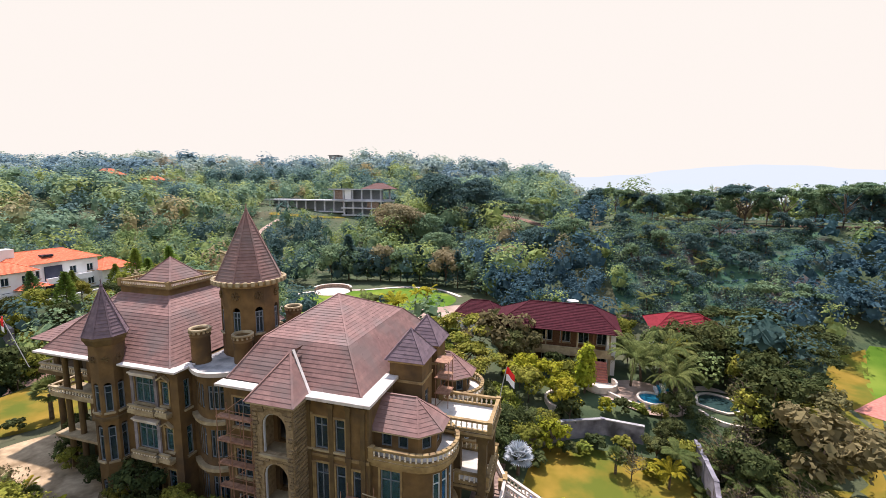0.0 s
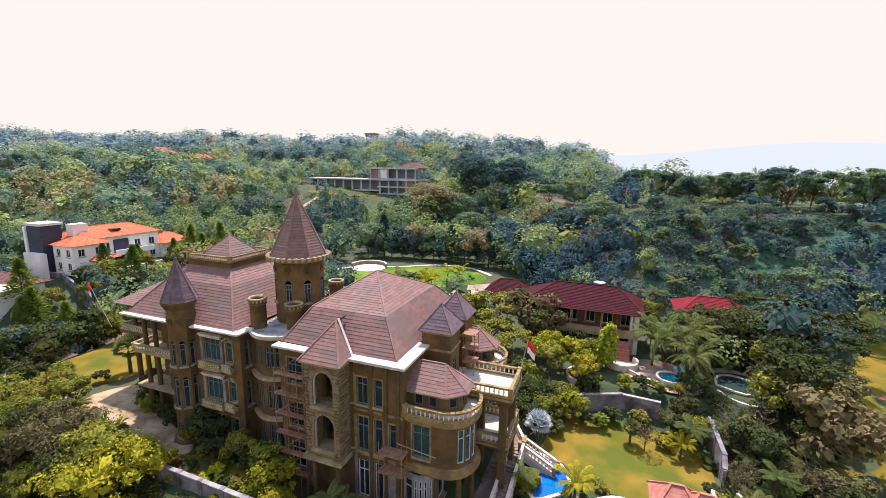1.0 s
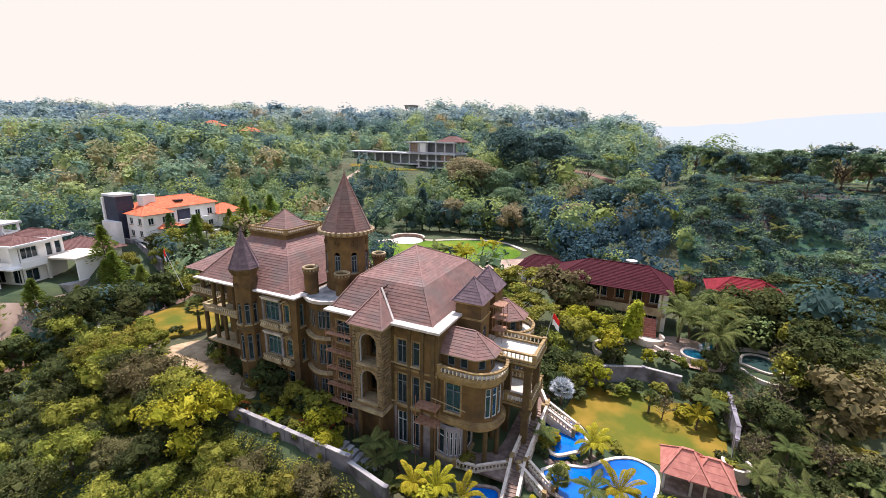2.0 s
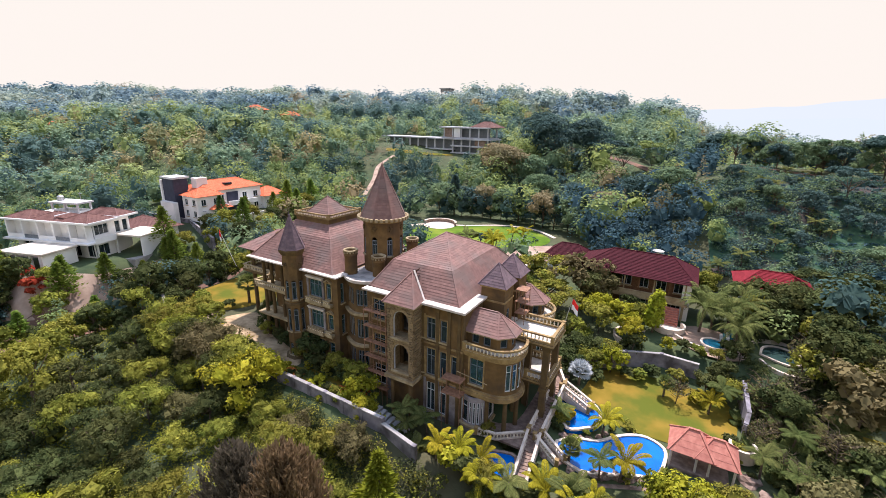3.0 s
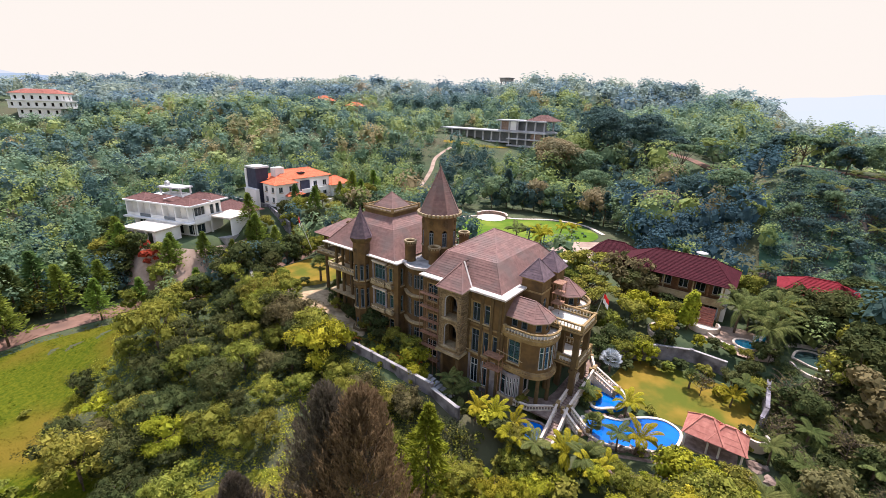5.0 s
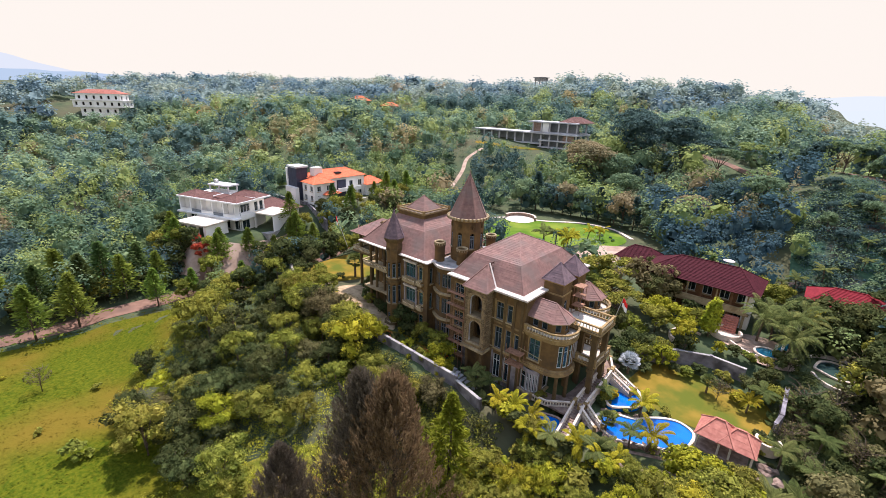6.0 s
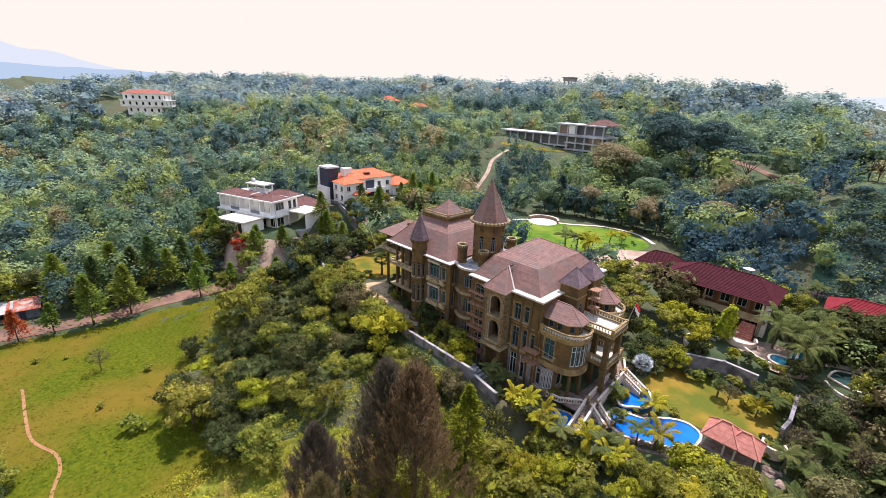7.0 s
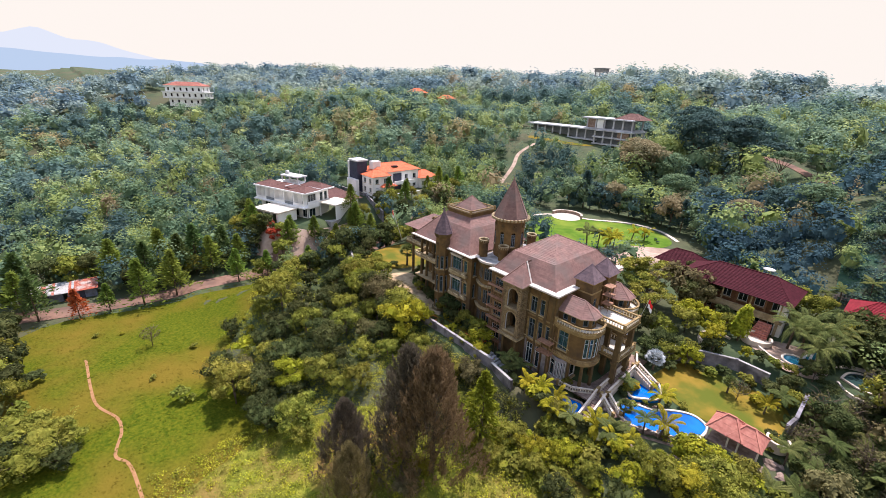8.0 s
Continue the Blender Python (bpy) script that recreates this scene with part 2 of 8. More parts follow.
    def strip(self, pts, z0, z1, w, closed=False):
        """One unbroken low wall or coping of width w along a plan line."""
        n, p, fc = len(pts), [], []
        for k, (x, y) in enumerate(pts):
            a = pts[(k - 1) % n] if closed else pts[max(k - 1, 0)]
            b = pts[(k + 1) % n] if closed else pts[min(k + 1, n - 1)]
            dx, dy = b[0] - a[0], b[1] - a[1]
            m = math.hypot(dx, dy) or 1.0
            ox, oy = -dy / m * w / 2, dx / m * w / 2
            p += [(x - ox, y - oy, z0), (x + ox, y + oy, z0), (x + ox, y + oy, z1), (x - ox, y - oy, z1)]
        for k in range(n if closed else n - 1):
            i, j = 4 * k, 4 * ((k + 1) % n)
            fc += [(i + q, j + q, j + (q + 1) % 4, i + (q + 1) % 4) for q in range(4)]
        if not closed:
            fc += [(3, 2, 1, 0), (4 * n - 4, 4 * n - 3, 4 * n - 2, 4 * n - 1)]
        return self.add(p, fc)

    def courses(self, bl, br, tr, tl, step=0.33, lift=0.022):
        """A pitched face laid in overlapping courses of tiles, each course broken into a few lengths."""
        bl, br, tr, tl = (Vector(q) for q in (bl, br, tr, tl))
        n = max(2, round((((tl + tr) - (bl + br)) / 2).length / step))
        nrm = (br - bl).cross(((tl + tr) - (bl + br)) / 2)
        nrm = nrm.normalized()
        if nrm.z < 0:
            nrm = -nrm
        rnd = random.Random(int(abs(bl.x * 131 + bl.y * 71 + br.z * 17)) + n)
        for k in range(n):
            a, b = k / n, (k + 1) / n
            l0, r0, l1, r1 = bl.lerp(tl, a), br.lerp(tr, a), bl.lerp(tl, b), br.lerp(tr, b)
            m = max(1, round((r0 - l0).length / 1.7))
            cuts = [0.0] + [(i + rnd.uniform(-0.25, 0.25)) / m for i in range(1, m)] + [1.0]
            for c, d in zip(cuts, cuts[1:]):
                up = nrm * (lift + rnd.uniform(0, 0.012))
                q = [l0.lerp(r0, c), l0.lerp(r0, d), l1.lerp(r1, d), l1.lerp(r1, c)]
                pts = [q[0] - nrm * 0.06, q[1] - nrm * 0.06, q[0] + up, q[1] + up, q[2] + nrm * 0.004, q[3] + nrm * 0.004]
                self.add(pts, [(0, 1, 3, 2), (2, 3, 4, 5), (0, 2, 5), (1, 4, 3)])
        return self


def mesh_of(name, geo, mat, smooth=False):
    me = bpy.data.meshes.new(name)
    me.from_pydata([tuple(q) for q in geo.v], [], geo.f)
    me.validate()
    bm = bmesh.new()
    bm.from_mesh(me)
    if name in ("round_bay", "stair_turret", "lower_bay", "penthouse", "corner_turret", "round_tower", "curved_front"):
        bmesh.ops.remove_doubles(bm, verts=bm.verts, dist=0.012)
    bmesh.ops.recalc_face_normals(bm, faces=bm.faces)
    bm.to_mesh(me)
    bm.free()
    me.materials.append(mat)
    if smooth:
        me.polygons.foreach_set("use_smooth", [True] * len(me.polygons))
    return me


def part(name, geo, mat, parent=None, label="", smooth=False):
    ob = new(name, geo if isinstance(geo, bpy.types.Mesh) else mesh_of(name, geo, mat, smooth))
    if parent:
        ob.parent = parent
    if name.endswith("_roof") and not isinstance(geo, bpy.types.Mesh) and len(geo.f) > 60:
        tagged(ob, kind="stuff")
    return tagged(ob, label)


def thing(name, label, category, at=(0, 0, 0), group="", kind=""):
    ob = new(name)
    ob.location = at
    ob.empty_display_size = 0.2
    return tagged(ob, label, category, group, kind)


def placed(name, me, parent, m, label=""):
    ob = new(name, me)
    ob.parent = parent
    ob.matrix_basis = m
    return tagged(ob, label)


# ---- terrain ----
def sm(a, b, x):
    t = np.clip((np.asarray(x, float) - a) / (b - a), 0, 1)
    return t * t * (3 - 2 * t)


def within(x, y, x0, x1, y0, y1, soft):
    return sm(x0 - soft, x0, x) * (1 - sm(x1, x1 + soft, x)) * sm(y0 - soft, y0, y) * (1 - sm(y1, y1 + soft, y))


def ground_z(x, y):
    x, y = np.asarray(x, float), np.asarray(y, float)
    away = -0.45 * x + 0.9 * y
    east = sm(-8, 28, x)
    z = 17 * sm(100, 185, away) * (1 - 0.9 * east * sm(112, 200, y))
    z = z + 27 * sm(150, 430, away) * (1 - sm(-84, -34, x - 0.1 * (y - 370)))
    z = z + 19.5 * sm(46, 96, y) * east * (1 - sm(88, 150, away)) * (1 - 0.35 * sm(118, 220, y))
    z = z + 16 * sm(150, 290, y) * sm(-75, -20, x) * (1 - sm(0, 190, x)) + 6 * sm(-190, -120, x) * (1 - sm(-80, -42, x)) * sm(280, 350, y)
    z = z - 34 * sm(360, 620, y) * sm(-40, 60, x) - 16 * sm(190, 420, x)
    z = z + 9.5 * np.exp(-((0.62 * (x - 4) - 0.79 * (y - 147)) / 27) ** 2 - ((0.79 * (x - 4) + 0.62 * (y - 147)) / 24) ** 2) - 9 * sm(430, 580, y) * sm(-260, -140, x)
    z = z + 19 * sm(110, 420, -x) * (1 - sm(120, 260, away))
    west = sm(-57, -70, x) * (1 - sm(6, 34, y))
    wall_y = -6.9 - 0.075 * (np.clip(x, -47, -1) + 1)
    south = sm(0.2, -2.6, y - wall_y)
    z = z + np.minimum(-7.8 * west * (1 - sm(110, 240, -x)), -3.4 * south - 5.2 * sm(-14, -36, y) * sm(10, -26, x))
    z = z + 5.5 * within(x, y, -118, -82, 26, 62, 16) + 9.2 * within(x, y, -112, -83, -8, 14, 9)
    z = z - 1.3 * within(x, y, 7, 40, -6, 23, 4) - 1.5 * within(x, y, -9, 6, -3.5, 1.5, 3)
    z = z + 1.6 * within(x, y, 9, 44, 27, 48, 5)
    z = z + 1.2 * within(x, y, -60, -4, 46, 84, 14)
    bumps = 0.6 * np.sin(x * 0.071 + 1.3) * np.cos(y * 0.063) * (1 - within(x, y, -60, 40, -8, 90, 15))
    big = (3.5 * np.sin(x * 0.013 + 0.4) * np.cos(y * 0.011 + 1.0) + 2.5 * np.sin(x * 0.031 + y * 0.02)) * sm(140, 320, np.hypot(x, y))
    return z + bumps + big


# ---- ground sheet ----
def grid_mesh(name, xs, ys, zfun, mat):
    X, Y = np.meshgrid(xs, ys)
    Z = zfun(X, Y)
    nx, ny = len(xs), len(ys)
    co = np.stack([X, Y, Z], -1).reshape(-1, 3)
    i = (np.arange(ny - 1)[:, None] * nx + np.arange(nx - 1)[None]).ravel()
    quads = np.stack([i, i + 1, i + nx + 1, i + nx], -1)
    me = bpy.data.meshes.new(name)
    me.from_pydata(co.tolist(), [], quads.tolist())
    me.polygons.foreach_set("use_smooth", [True] * len(me.polygons))
    me.materials.append(mat)
    return me


def ground_material():
    m = material("grassy_ground", (0.035, 0.06, 0.028), (0.075, 0.1, 0.042), 0.35, 0.95, bump=0.12, bump_scale=2.5, c3=(0.085, 0.08, 0.042), s3=0.05)
    return m


GRASS = ground_material()
LAWN = material("mown_lawn", (0.062, 0.13, 0.012), (0.1, 0.175, 0.018), 0.5, 0.95, bump=0.03, bump_scale=12, c3=(0.17, 0.22, 0.03), s3=0.1, spec=0.08)
DRYLAWN = material("dry_yellow_lawn", (0.156, 0.12, 0.016), (0.248, 0.163, 0.028), 0.45, 0.95, bump=0.03, bump_scale=12, c3=(0.096, 0.112, 0.016), s3=0.2, spec=0.08)
FIELD = material("terraced_vegetable_field", (0.035, 0.085, 0.054), (0.073, 0.131, 0.075), 0.9, 0.95, bump=0.1, bump_scale=3, c3=(0.075, 0.062, 0.057), s3=0.16, spec=0.06)
MEADOW = material("sunlit_meadow_grass", (0.046, 0.072, 0.004), (0.108, 0.117, 0.008), 2.2, 0.95, bump=0.2, bump_scale=3, c3=(0.143, 0.106, 0.014), s3=0.06, spec=0.06)

SCRUB = material("bright_scrub_grass", (0.112, 0.138, 0.016), (0.214, 0.215, 0.032), 1.1, 0.95, bump=0.2, bump_scale=3, c3=(0.204, 0.124, 0.042), s3=0.12, spec=0.06)


def spaced(lo, hi, fine, growth=1.09, centre=0.0, core=100.0):
    out = [centre]
    for sgn in (1, -1):
        p, step = centre, fine
        side = []
        while (p < hi) if sgn > 0 else (p > lo):
            if abs(p - centre) > core:
                step *= growth
            p += sgn * step
            side.append(p)
        out = out + side if sgn > 0 else side[::-1] + out
    return np.array(out)


xs, ys = spaced(-4200, 4200, 2.0, 1.08, -30, 100), spaced(-1200, 4400, 2.0, 1.08, 20, 100)
ground = part("ground", grid_mesh("ground", xs, ys, ground_z, GRASS), None)
tagged(ground, "uneven grassy hillside ground with bare earth patches", "ground", kind="structure")


def sheet(name, poly, mat, label, category, lift=0.05, step=1.2, kind="structure", zfun=None):
    """A patch of another surface laid over the ground, cut to a polygon and draped on it."""
    bm = bmesh.new()
    xs_ = [p[0] for p in poly]
    ys_ = [p[1] for p in poly]
    vs = [bm.verts.new((x, y, 0)) for x, y in poly]
    bm.faces.new(vs)
    for ax, lo, hi in ((0, min(xs_), max(xs_)), (1, min(ys_), max(ys_))):
        k = lo + step
        while k < hi:
            no = (1, 0, 0) if ax == 0 else (0, 1, 0)
            co = (k, 0, 0) if ax == 0 else (0, k, 0)
            bmesh.ops.bisect_plane(bm, geom=bm.verts[:] + bm.edges[:] + bm.faces[:], plane_co=co, plane_no=no)
            k += step
    for q in bm.verts:
        q.co.z = (float(ground_z(q.co.x, q.co.y)) if zfun is None else zfun(q.co.x, q.co.y)) + lift
    bmesh.ops.recalc_face_normals(bm, faces=bm.faces)
    for fc in bm.faces:
        if fc.normal.z < 0:
            fc.normal_flip()
        fc.smooth = True
    me = bpy.data.meshes.new(name)
    bm.to_mesh(me)
    bm.free()
    me.materials.append(mat)
    ob = new(name, me)
    return tagged(ob, label, category, kind=kind)


def ribbon_poly(pts, w):
    left, right = [], []
    for k, (x, y) in enumerate(pts):
        a, b = pts[max(k - 1, 0)], pts[min(k + 1, len(pts) - 1)]
        dx, dy = b[0] - a[0], b[1] - a[1]
        n = math.hypot(dx, dy)
        ww = w[k] if isinstance(w, (list, tuple)) else w
        left.append((x - dy / n * ww / 2, y + dx / n * ww / 2))
        right.append((x + dy / n * ww / 2, y - dx / n * ww / 2))
    return left + right[::-1]


def smooth_line(pts, n=5):
    out = []
    for k in range(len(pts) - 1):
        p0, p1, p2, p3 = (np.array(pts[min(max(i, 0), len(pts) - 1)], float) for i in (k - 1, k, k + 1, k + 2))
        for i in range(n):
            t = i / n
            out.append(tuple(0.5 * ((2 * p1) + (p2 - p0) * t + (2 * p0 - 5 * p1 + 4 * p2 - p3) * t * t + (3 * p1 - p0 - 3 * p2 + p3) * t ** 3)))
    out.append(tuple(pts[-1]))
    return out


# ---- castle ----
castle = thing("castle_mansion", "ochre rendered castle mansion with mauve tiled roofs and turrets", "mansion", (-12, 8, 0))
castle.matrix_world = pose(0, 0, 0)


def cpart(name, geo, mat, label="", smooth=False, parent=None):
    return part(name, geo, mat, parent or castle, label, smooth)


class Wall:
    """A vertical wall along a line from a to b (the outside on its right hand), with rectangular or arched openings through it."""

    def __init__(self, a, b, z0, z1, thick=0.35):
        self.a, self.d = Vector((a[0], a[1], 0)), Vector((b[0] - a[0], b[1] - a[1], 0))
        self.len = self.d.length
        self.d.normalize()
        self.n = Vector((self.d.y, -self.d.x, 0))
        self.z0, self.z1, self.t, self.holes = z0, z1, thick, []

    def at(self, s, out, z):
        q = self.a + self.d * s + self.n * out
        return (q.x, q.y, z)

    def hole(self, s0, s1, z0, z1, arch=False):
        self.holes.append((s0, s1, z0, z1, arch))
        return self

    def block(self, g, s0, s1, z0, z1, o0, o1):
        p = [self.at(s, o, z) for z in (z0, z1) for o in (o0, o1) for s in (s0, s1)]
        g.add(p, [(0, 2, 3, 1), (4, 5, 7, 6), (0, 1, 5, 4), (2, 6, 7, 3), (0, 4, 6, 2), (1, 3, 7, 5)])

    def build(self, g):
        ss = sorted({0.0, self.len, *[h[0] for h in self.holes], *[h[1] for h in self.holes]})
        for s0, s1 in zip(ss, ss[1:]):
            mid = (s0 + s1) / 2
            s0, s1 = max(s0, 0.004), min(s1, self.len - 0.004)
            spans = sorted((h[2], h[3]) for h in self.holes if h[0] < mid < h[1])
            z = self.z0
            for a, b in spans + [(self.z1, self.z1)]:
                if a - z > 1e-3:
                    self.block(g, s0, s1, z, a, -self.t, 0)
                z = max(z, b)
        for s0, s1, z0, z1, arch in self.holes:
            if arch:
                r, c = (s1 - s0) / 2, (s0 + s1) / 2
                for i in range(8):
                    a0, a1 = math.pi * i / 8, math.pi * (i + 1) / 8
                    q = [(c - r * math.cos(a0), z1 - r + r * math.sin(a0)), (c - r * math.cos(a1), z1 - r + r * math.sin(a1))]
                    top = z1 + 0.001
                    pts = [self.at(s, o, z) for o in (-self.t, 0) for s, z in (q[0], q[1], (q[1][0], top), (q[0][0], top))]
                    g.add(pts, [(0, 1, 2, 3), (7, 6, 5, 4), (0, 4, 5, 1), (1, 5, 6, 2), (2, 6, 7, 3), (3, 7, 4, 0)])
        return g


def window(w, s0, s1, z0, z1, frame_mat=None, pane_mat=None, sill=True, arch=False, mull=1, trans=True, parent=None, surround=None, name="window"):
    """A window in a hole of the wall w: frame with mullions, glass pane, sill."""
    frame_mat, pane_mat = frame_mat or FRAME_G, pane_mat or GLASS_D
    f, o0, o1 = 0.09, -0.2, -0.08
    g = Geo()
    ring = []
    for o in (o0, o1):
        for a, b, c, d in ((s0, s1, z0, z1), (s0 + f, s1 - f, z0 + f, z1 - f)):
            ring += [w.at(a, o, c), w.at(b, o, c), w.at(b, o, d), w.at(a, o, d)]
    quads_ = []
    for k in range(4):
        n = (k + 1) % 4
        quads_ += [(k, n, 4 + n, 4 + k), (8 + k, 12 + k, 12 + n, 8 + n), (k, 8 + k, 8 + n, n), (4 + k, 4 + n, 12 + n, 12 + k)]
    g.add(ring, quads_)
    win = part(name, g, frame_mat, parent or castle)
    for i in range(mull):
        c = s0 + (s1 - s0) * (i + 1) / (mull + 1)
        g = Geo()
        w.block(g, c - 0.035, c + 0.035, z0 + f, z1 - f, o0 + 0.02, o1 - 0.01)
        part("mullion", g, frame_mat, win)
    if trans:
        zt = z1 - (z1 - z0) * 0.27
        g = Geo()
        w.block(g, s0 + f, s1 - f, zt - 0.035, zt + 0.035, o0 + 0.03, o1 - 0.02)
        part("transom", g, frame_mat, win)
    g = Geo()
    w.block(g, s0 + 0.03, s1 - 0.03, z0 + 0.03, z1 - 0.03, -0.17, -0.15)
    part("pane", g, pane_mat, win)
    if sill:
        g = Geo()
        w.block(g, s0 - 0.12, s1 + 0.12, z0 - 0.16, z0 - 0.002, -0.05, 0.16)
        part("sill", g, TRIM, win, "cream window sill")
    if surround:
        g = Geo()
        t = 0.16
        w.block(g, s0 - t, s0 - 0.002, z0, z1 + t, -0.02, 0.06)
        w.block(g, s1 + 0.002, s1 + t, z0, z1 + t, -0.02, 0.06)
        w.block(g, s0 - 0.002, s1 + 0.002, z1 + 0.002, z1 + t, -0.02, 0.06)
        part("surround", g, surround, win)
    return win


BALUSTER = mesh_of("baluster", Geo().lathe([(0.07, 0), (0.07, 0.06), (0.045, 0.12), (0.095, 0.26), (0.05, 0.44), (0.075, 0.52), (0.075, 0.56)], 0, 0, 7), BALU)


def balustrade(name, pts, z, parent, height=0.95, rail=GOLD, gap=0.42, wide=0.22, label="", z_end=None, posts=True, baluster=None, solid=False):
    """A run of balustrade along a plan line: bottom rail, top rail, posts at the corners and single balusters between."""
    run = part(name, Geo(), rail, parent, label)
    g, gp = Geo(), Geo()
    total = sum(math.hypot(q[0] - p[0], q[1] - p[1]) for p, q in zip(pts, pts[1:]))
    s = 0.0
    dz = 0.0 if z_end is None else z_end - z
    k, left = 0, gap / 2
    for p, q in zip(pts, pts[1:]):
        l = math.hypot(q[0] - p[0], q[1] - p[1])
        za, zb = z + dz * s / total, z + dz * (s + l) / total
        ext = 0.04 * (q[0] - p[0]) / l, 0.04 * (q[1] - p[1]) / l
        for h0, h1, ww in ((0.0, 0.2, wide), (height - 0.17, height, wide + 0.08)):
            g.beam((p[0] - ext[0], p[1] - ext[1], za + (h0 + h1) / 2), (q[0] + ext[0], q[1] + ext[1], zb + (h0 + h1) / 2), ww, h1 - h0)
        u = left
        while u < l - 0.02:
            t = u / l
            m = Matrix.Translation((p[0] + (q[0] - p[0]) * t, p[1] + (q[1] - p[1]) * t, za + (zb - za) * t + 0.19)) @ Matrix.Diagonal((1, 1, (height - 0.35) / 0.56, 1))
            placed("baluster", BALUSTER, run, m)
            u += gap
        left = u - l
        s += l
    run.data = mesh_of(name, g, rail)
    if posts:
        s = 0.0
        for k, p in enumerate(pts):
            if k in (0, len(pts) - 1) or posts == "all":
                zz = z + dz * s / total
                placed("post", POST, run, Matrix.Translation((p[0], p[1], zz - 0.02)) @ Matrix.Diagonal((1, 1, (height + 0.1) / 1.0, 1)))
            if k < len(pts) - 1:
                s += math.hypot(pts[k + 1][0] - p[0], pts[k + 1][1] - p[1])
    return run


POST = mesh_of("post", Geo().bevelbox(-0.17, -0.17, 0, 0.17, 0.17, 0.93, 0.02).bevelbox(-0.22, -0.22, 0.93, 0.22, 0.22, 1.0, 0.02), GOLD)


def ring_pts(cx, cy, r, a0, a1, n):
    return [(cx + r * math.cos(radians(a0 + (a1 - a0) * i / n)), cy + r * math.sin(radians(a0 + (a1 - a0) * i / n))) for i in range(n + 1)]


# right wing walls
RX0, RX1, RY0, RY1, ZE = -12.2, 0.25, 0.55, 17.4, 12.35
front = Wall((RX0, RY0), (RX1, RY0), -3.2, ZE)
side = Wall((RX1, RY0), (RX1, RY1), -3.2, ZE)
back = Wall((RX1, RY1), (RX0, RY1), -1.0, ZE)
left = Wall((RX0, RY1), (RX0, RY0), -1.0, ZE)
fx = lambda x: x - RX0
wins = []
for x0, x1 in ((-4.05, -2.95), (-2.35, -1.55)):
    wins += [(front, fx(x0), fx(x1), 8.35, 10.85), (front, fx(x0), fx(x1), 3.95, 7.2), (front, fx(x0), fx(x1), -0.6, 3.0)]
wins += [(front, fx(-0.95), fx(-0.25), 4.75, 7.05), (front, fx(-4.75), fx(-4.35), 8.4, 11.0), (front, fx(-4.75), fx(-4.35), 4.1, 7.1)]
wins += [(front, fx(-11.3), fx(-9.7), 8.9, 11.3), (front, fx(-11.3), fx(-9.7), 4.6, 7.0), (front, fx(-11.3), fx(-9.7), 0.4, 3.0)]
wins += [(side, 13.5, 15.0, 4.2, 7.2), (side, 13.5, 15.0, 0.0, 3.0)]
for w, s0, s1, z0, z1 in wins:
    w.hole(s0, s1, z0, z1)
front.hole(fx(-7.3), fx(-5.3), 4.2, 7.6)
front.hole(fx(-7.3), fx(-5.3), 8.3, 11.4)
g = Geo()
for w in (front, side, back, left):
    w.build(g)
cpart("wall", g, RENDER, "ochre rendered right wing walls")
for w, s0, s1, z0, z1 in wins:
    window(w, s0, s1, z0, z1, FRAME_W if z1 < 4 else FRAME_G, mull=1 if s1 - s0 > 0.9 else 0, surround=GOLD if z0 > 3 else None)
for z in (-0.65, 3.75, 8.1, 12.2):
    cpart("floor_slab", Geo().box(RX0 + 0.36, RY0 + 0.36, z - 0.12, RX1 - 0.36, RY1 - 0.36, z), CONCRETE)
g = Geo()
for z in (3.55, 7.75):
    front.block(g, 0, front.len + 0.12, z, z + 0.22, 0.002, 0.12)
    side.block(g, 0, side.len, z, z + 0.22, 0.002, 0.12)
cpart("string_course", g, GOLD, "raised golden string course")
for x in (-4.55 - 0.0, -2.65, -1.25, -0.1):
    g = Geo()
    s = fx(x)
    front.block(g, s - 0.17, s + 0.17, -3.2, 12.0, 0.003, 0.13)
    front.block(g, s - 0.24, s + 0.24, 11.75, 12.05, 0.004, 0.2)
    front.block(g, s - 0.24, s + 0.24, 7.7, 8.1, 0.004, 0.2)
    cpart("pilaster", g, RENDER_D)
g = Geo()
side.block(g, 0, 0.5, -3.2, 12.0, 0.003, 0.14)
cpart("pilaster", g, RENDER_D)

# unrendered blockwork between the ground floor openings
for x0, x1 in ((-4.72, -4.1), (-2.9, -2.84), (-2.46, -2.4), (-1.5, -1.44), (-1.06, -0.3), (-9.62, -8.5)):
    g = Geo()
    front.block(g, fx(x0), fx(x1), -3.1, 3.5, 0.004, 0.06)
    cpart("blockwork_pier", g, LILAC, "bare grey blockwork pier")
for x0, x1 in ((-4.05, -2.95), (-2.35, -1.55)):
    g = Geo()
    front.block(g, fx(x0), fx(x1), -3.1, -0.78, 0.004, 0.05)
    cpart("blockwork_apron", g, LILAC)

# gutter slab and main roof of the right wing
for b in ((-4.75, -0.05, 12.36, 0.75, 0.9, 12.62), (-0.4, 0.904, 12.36, 0.75, 5.4, 12.62), (-0.4, 12.4, 12.36, 0.75, 18.2, 12.62)):
    cpart("gutter_slab", Geo().bevelbox(*b, 0.025), SLAB, "white stained concrete gutter slab")
for b in ((-12.5, -0.05, 12.3, -8.4, 0.9, 12.5), (-12.9, 17.4, 12.3, 0.7, 18.2, 12.34)):
    cpart("eave_board", Geo().bevelbox(*b, 0.02), SLAB)


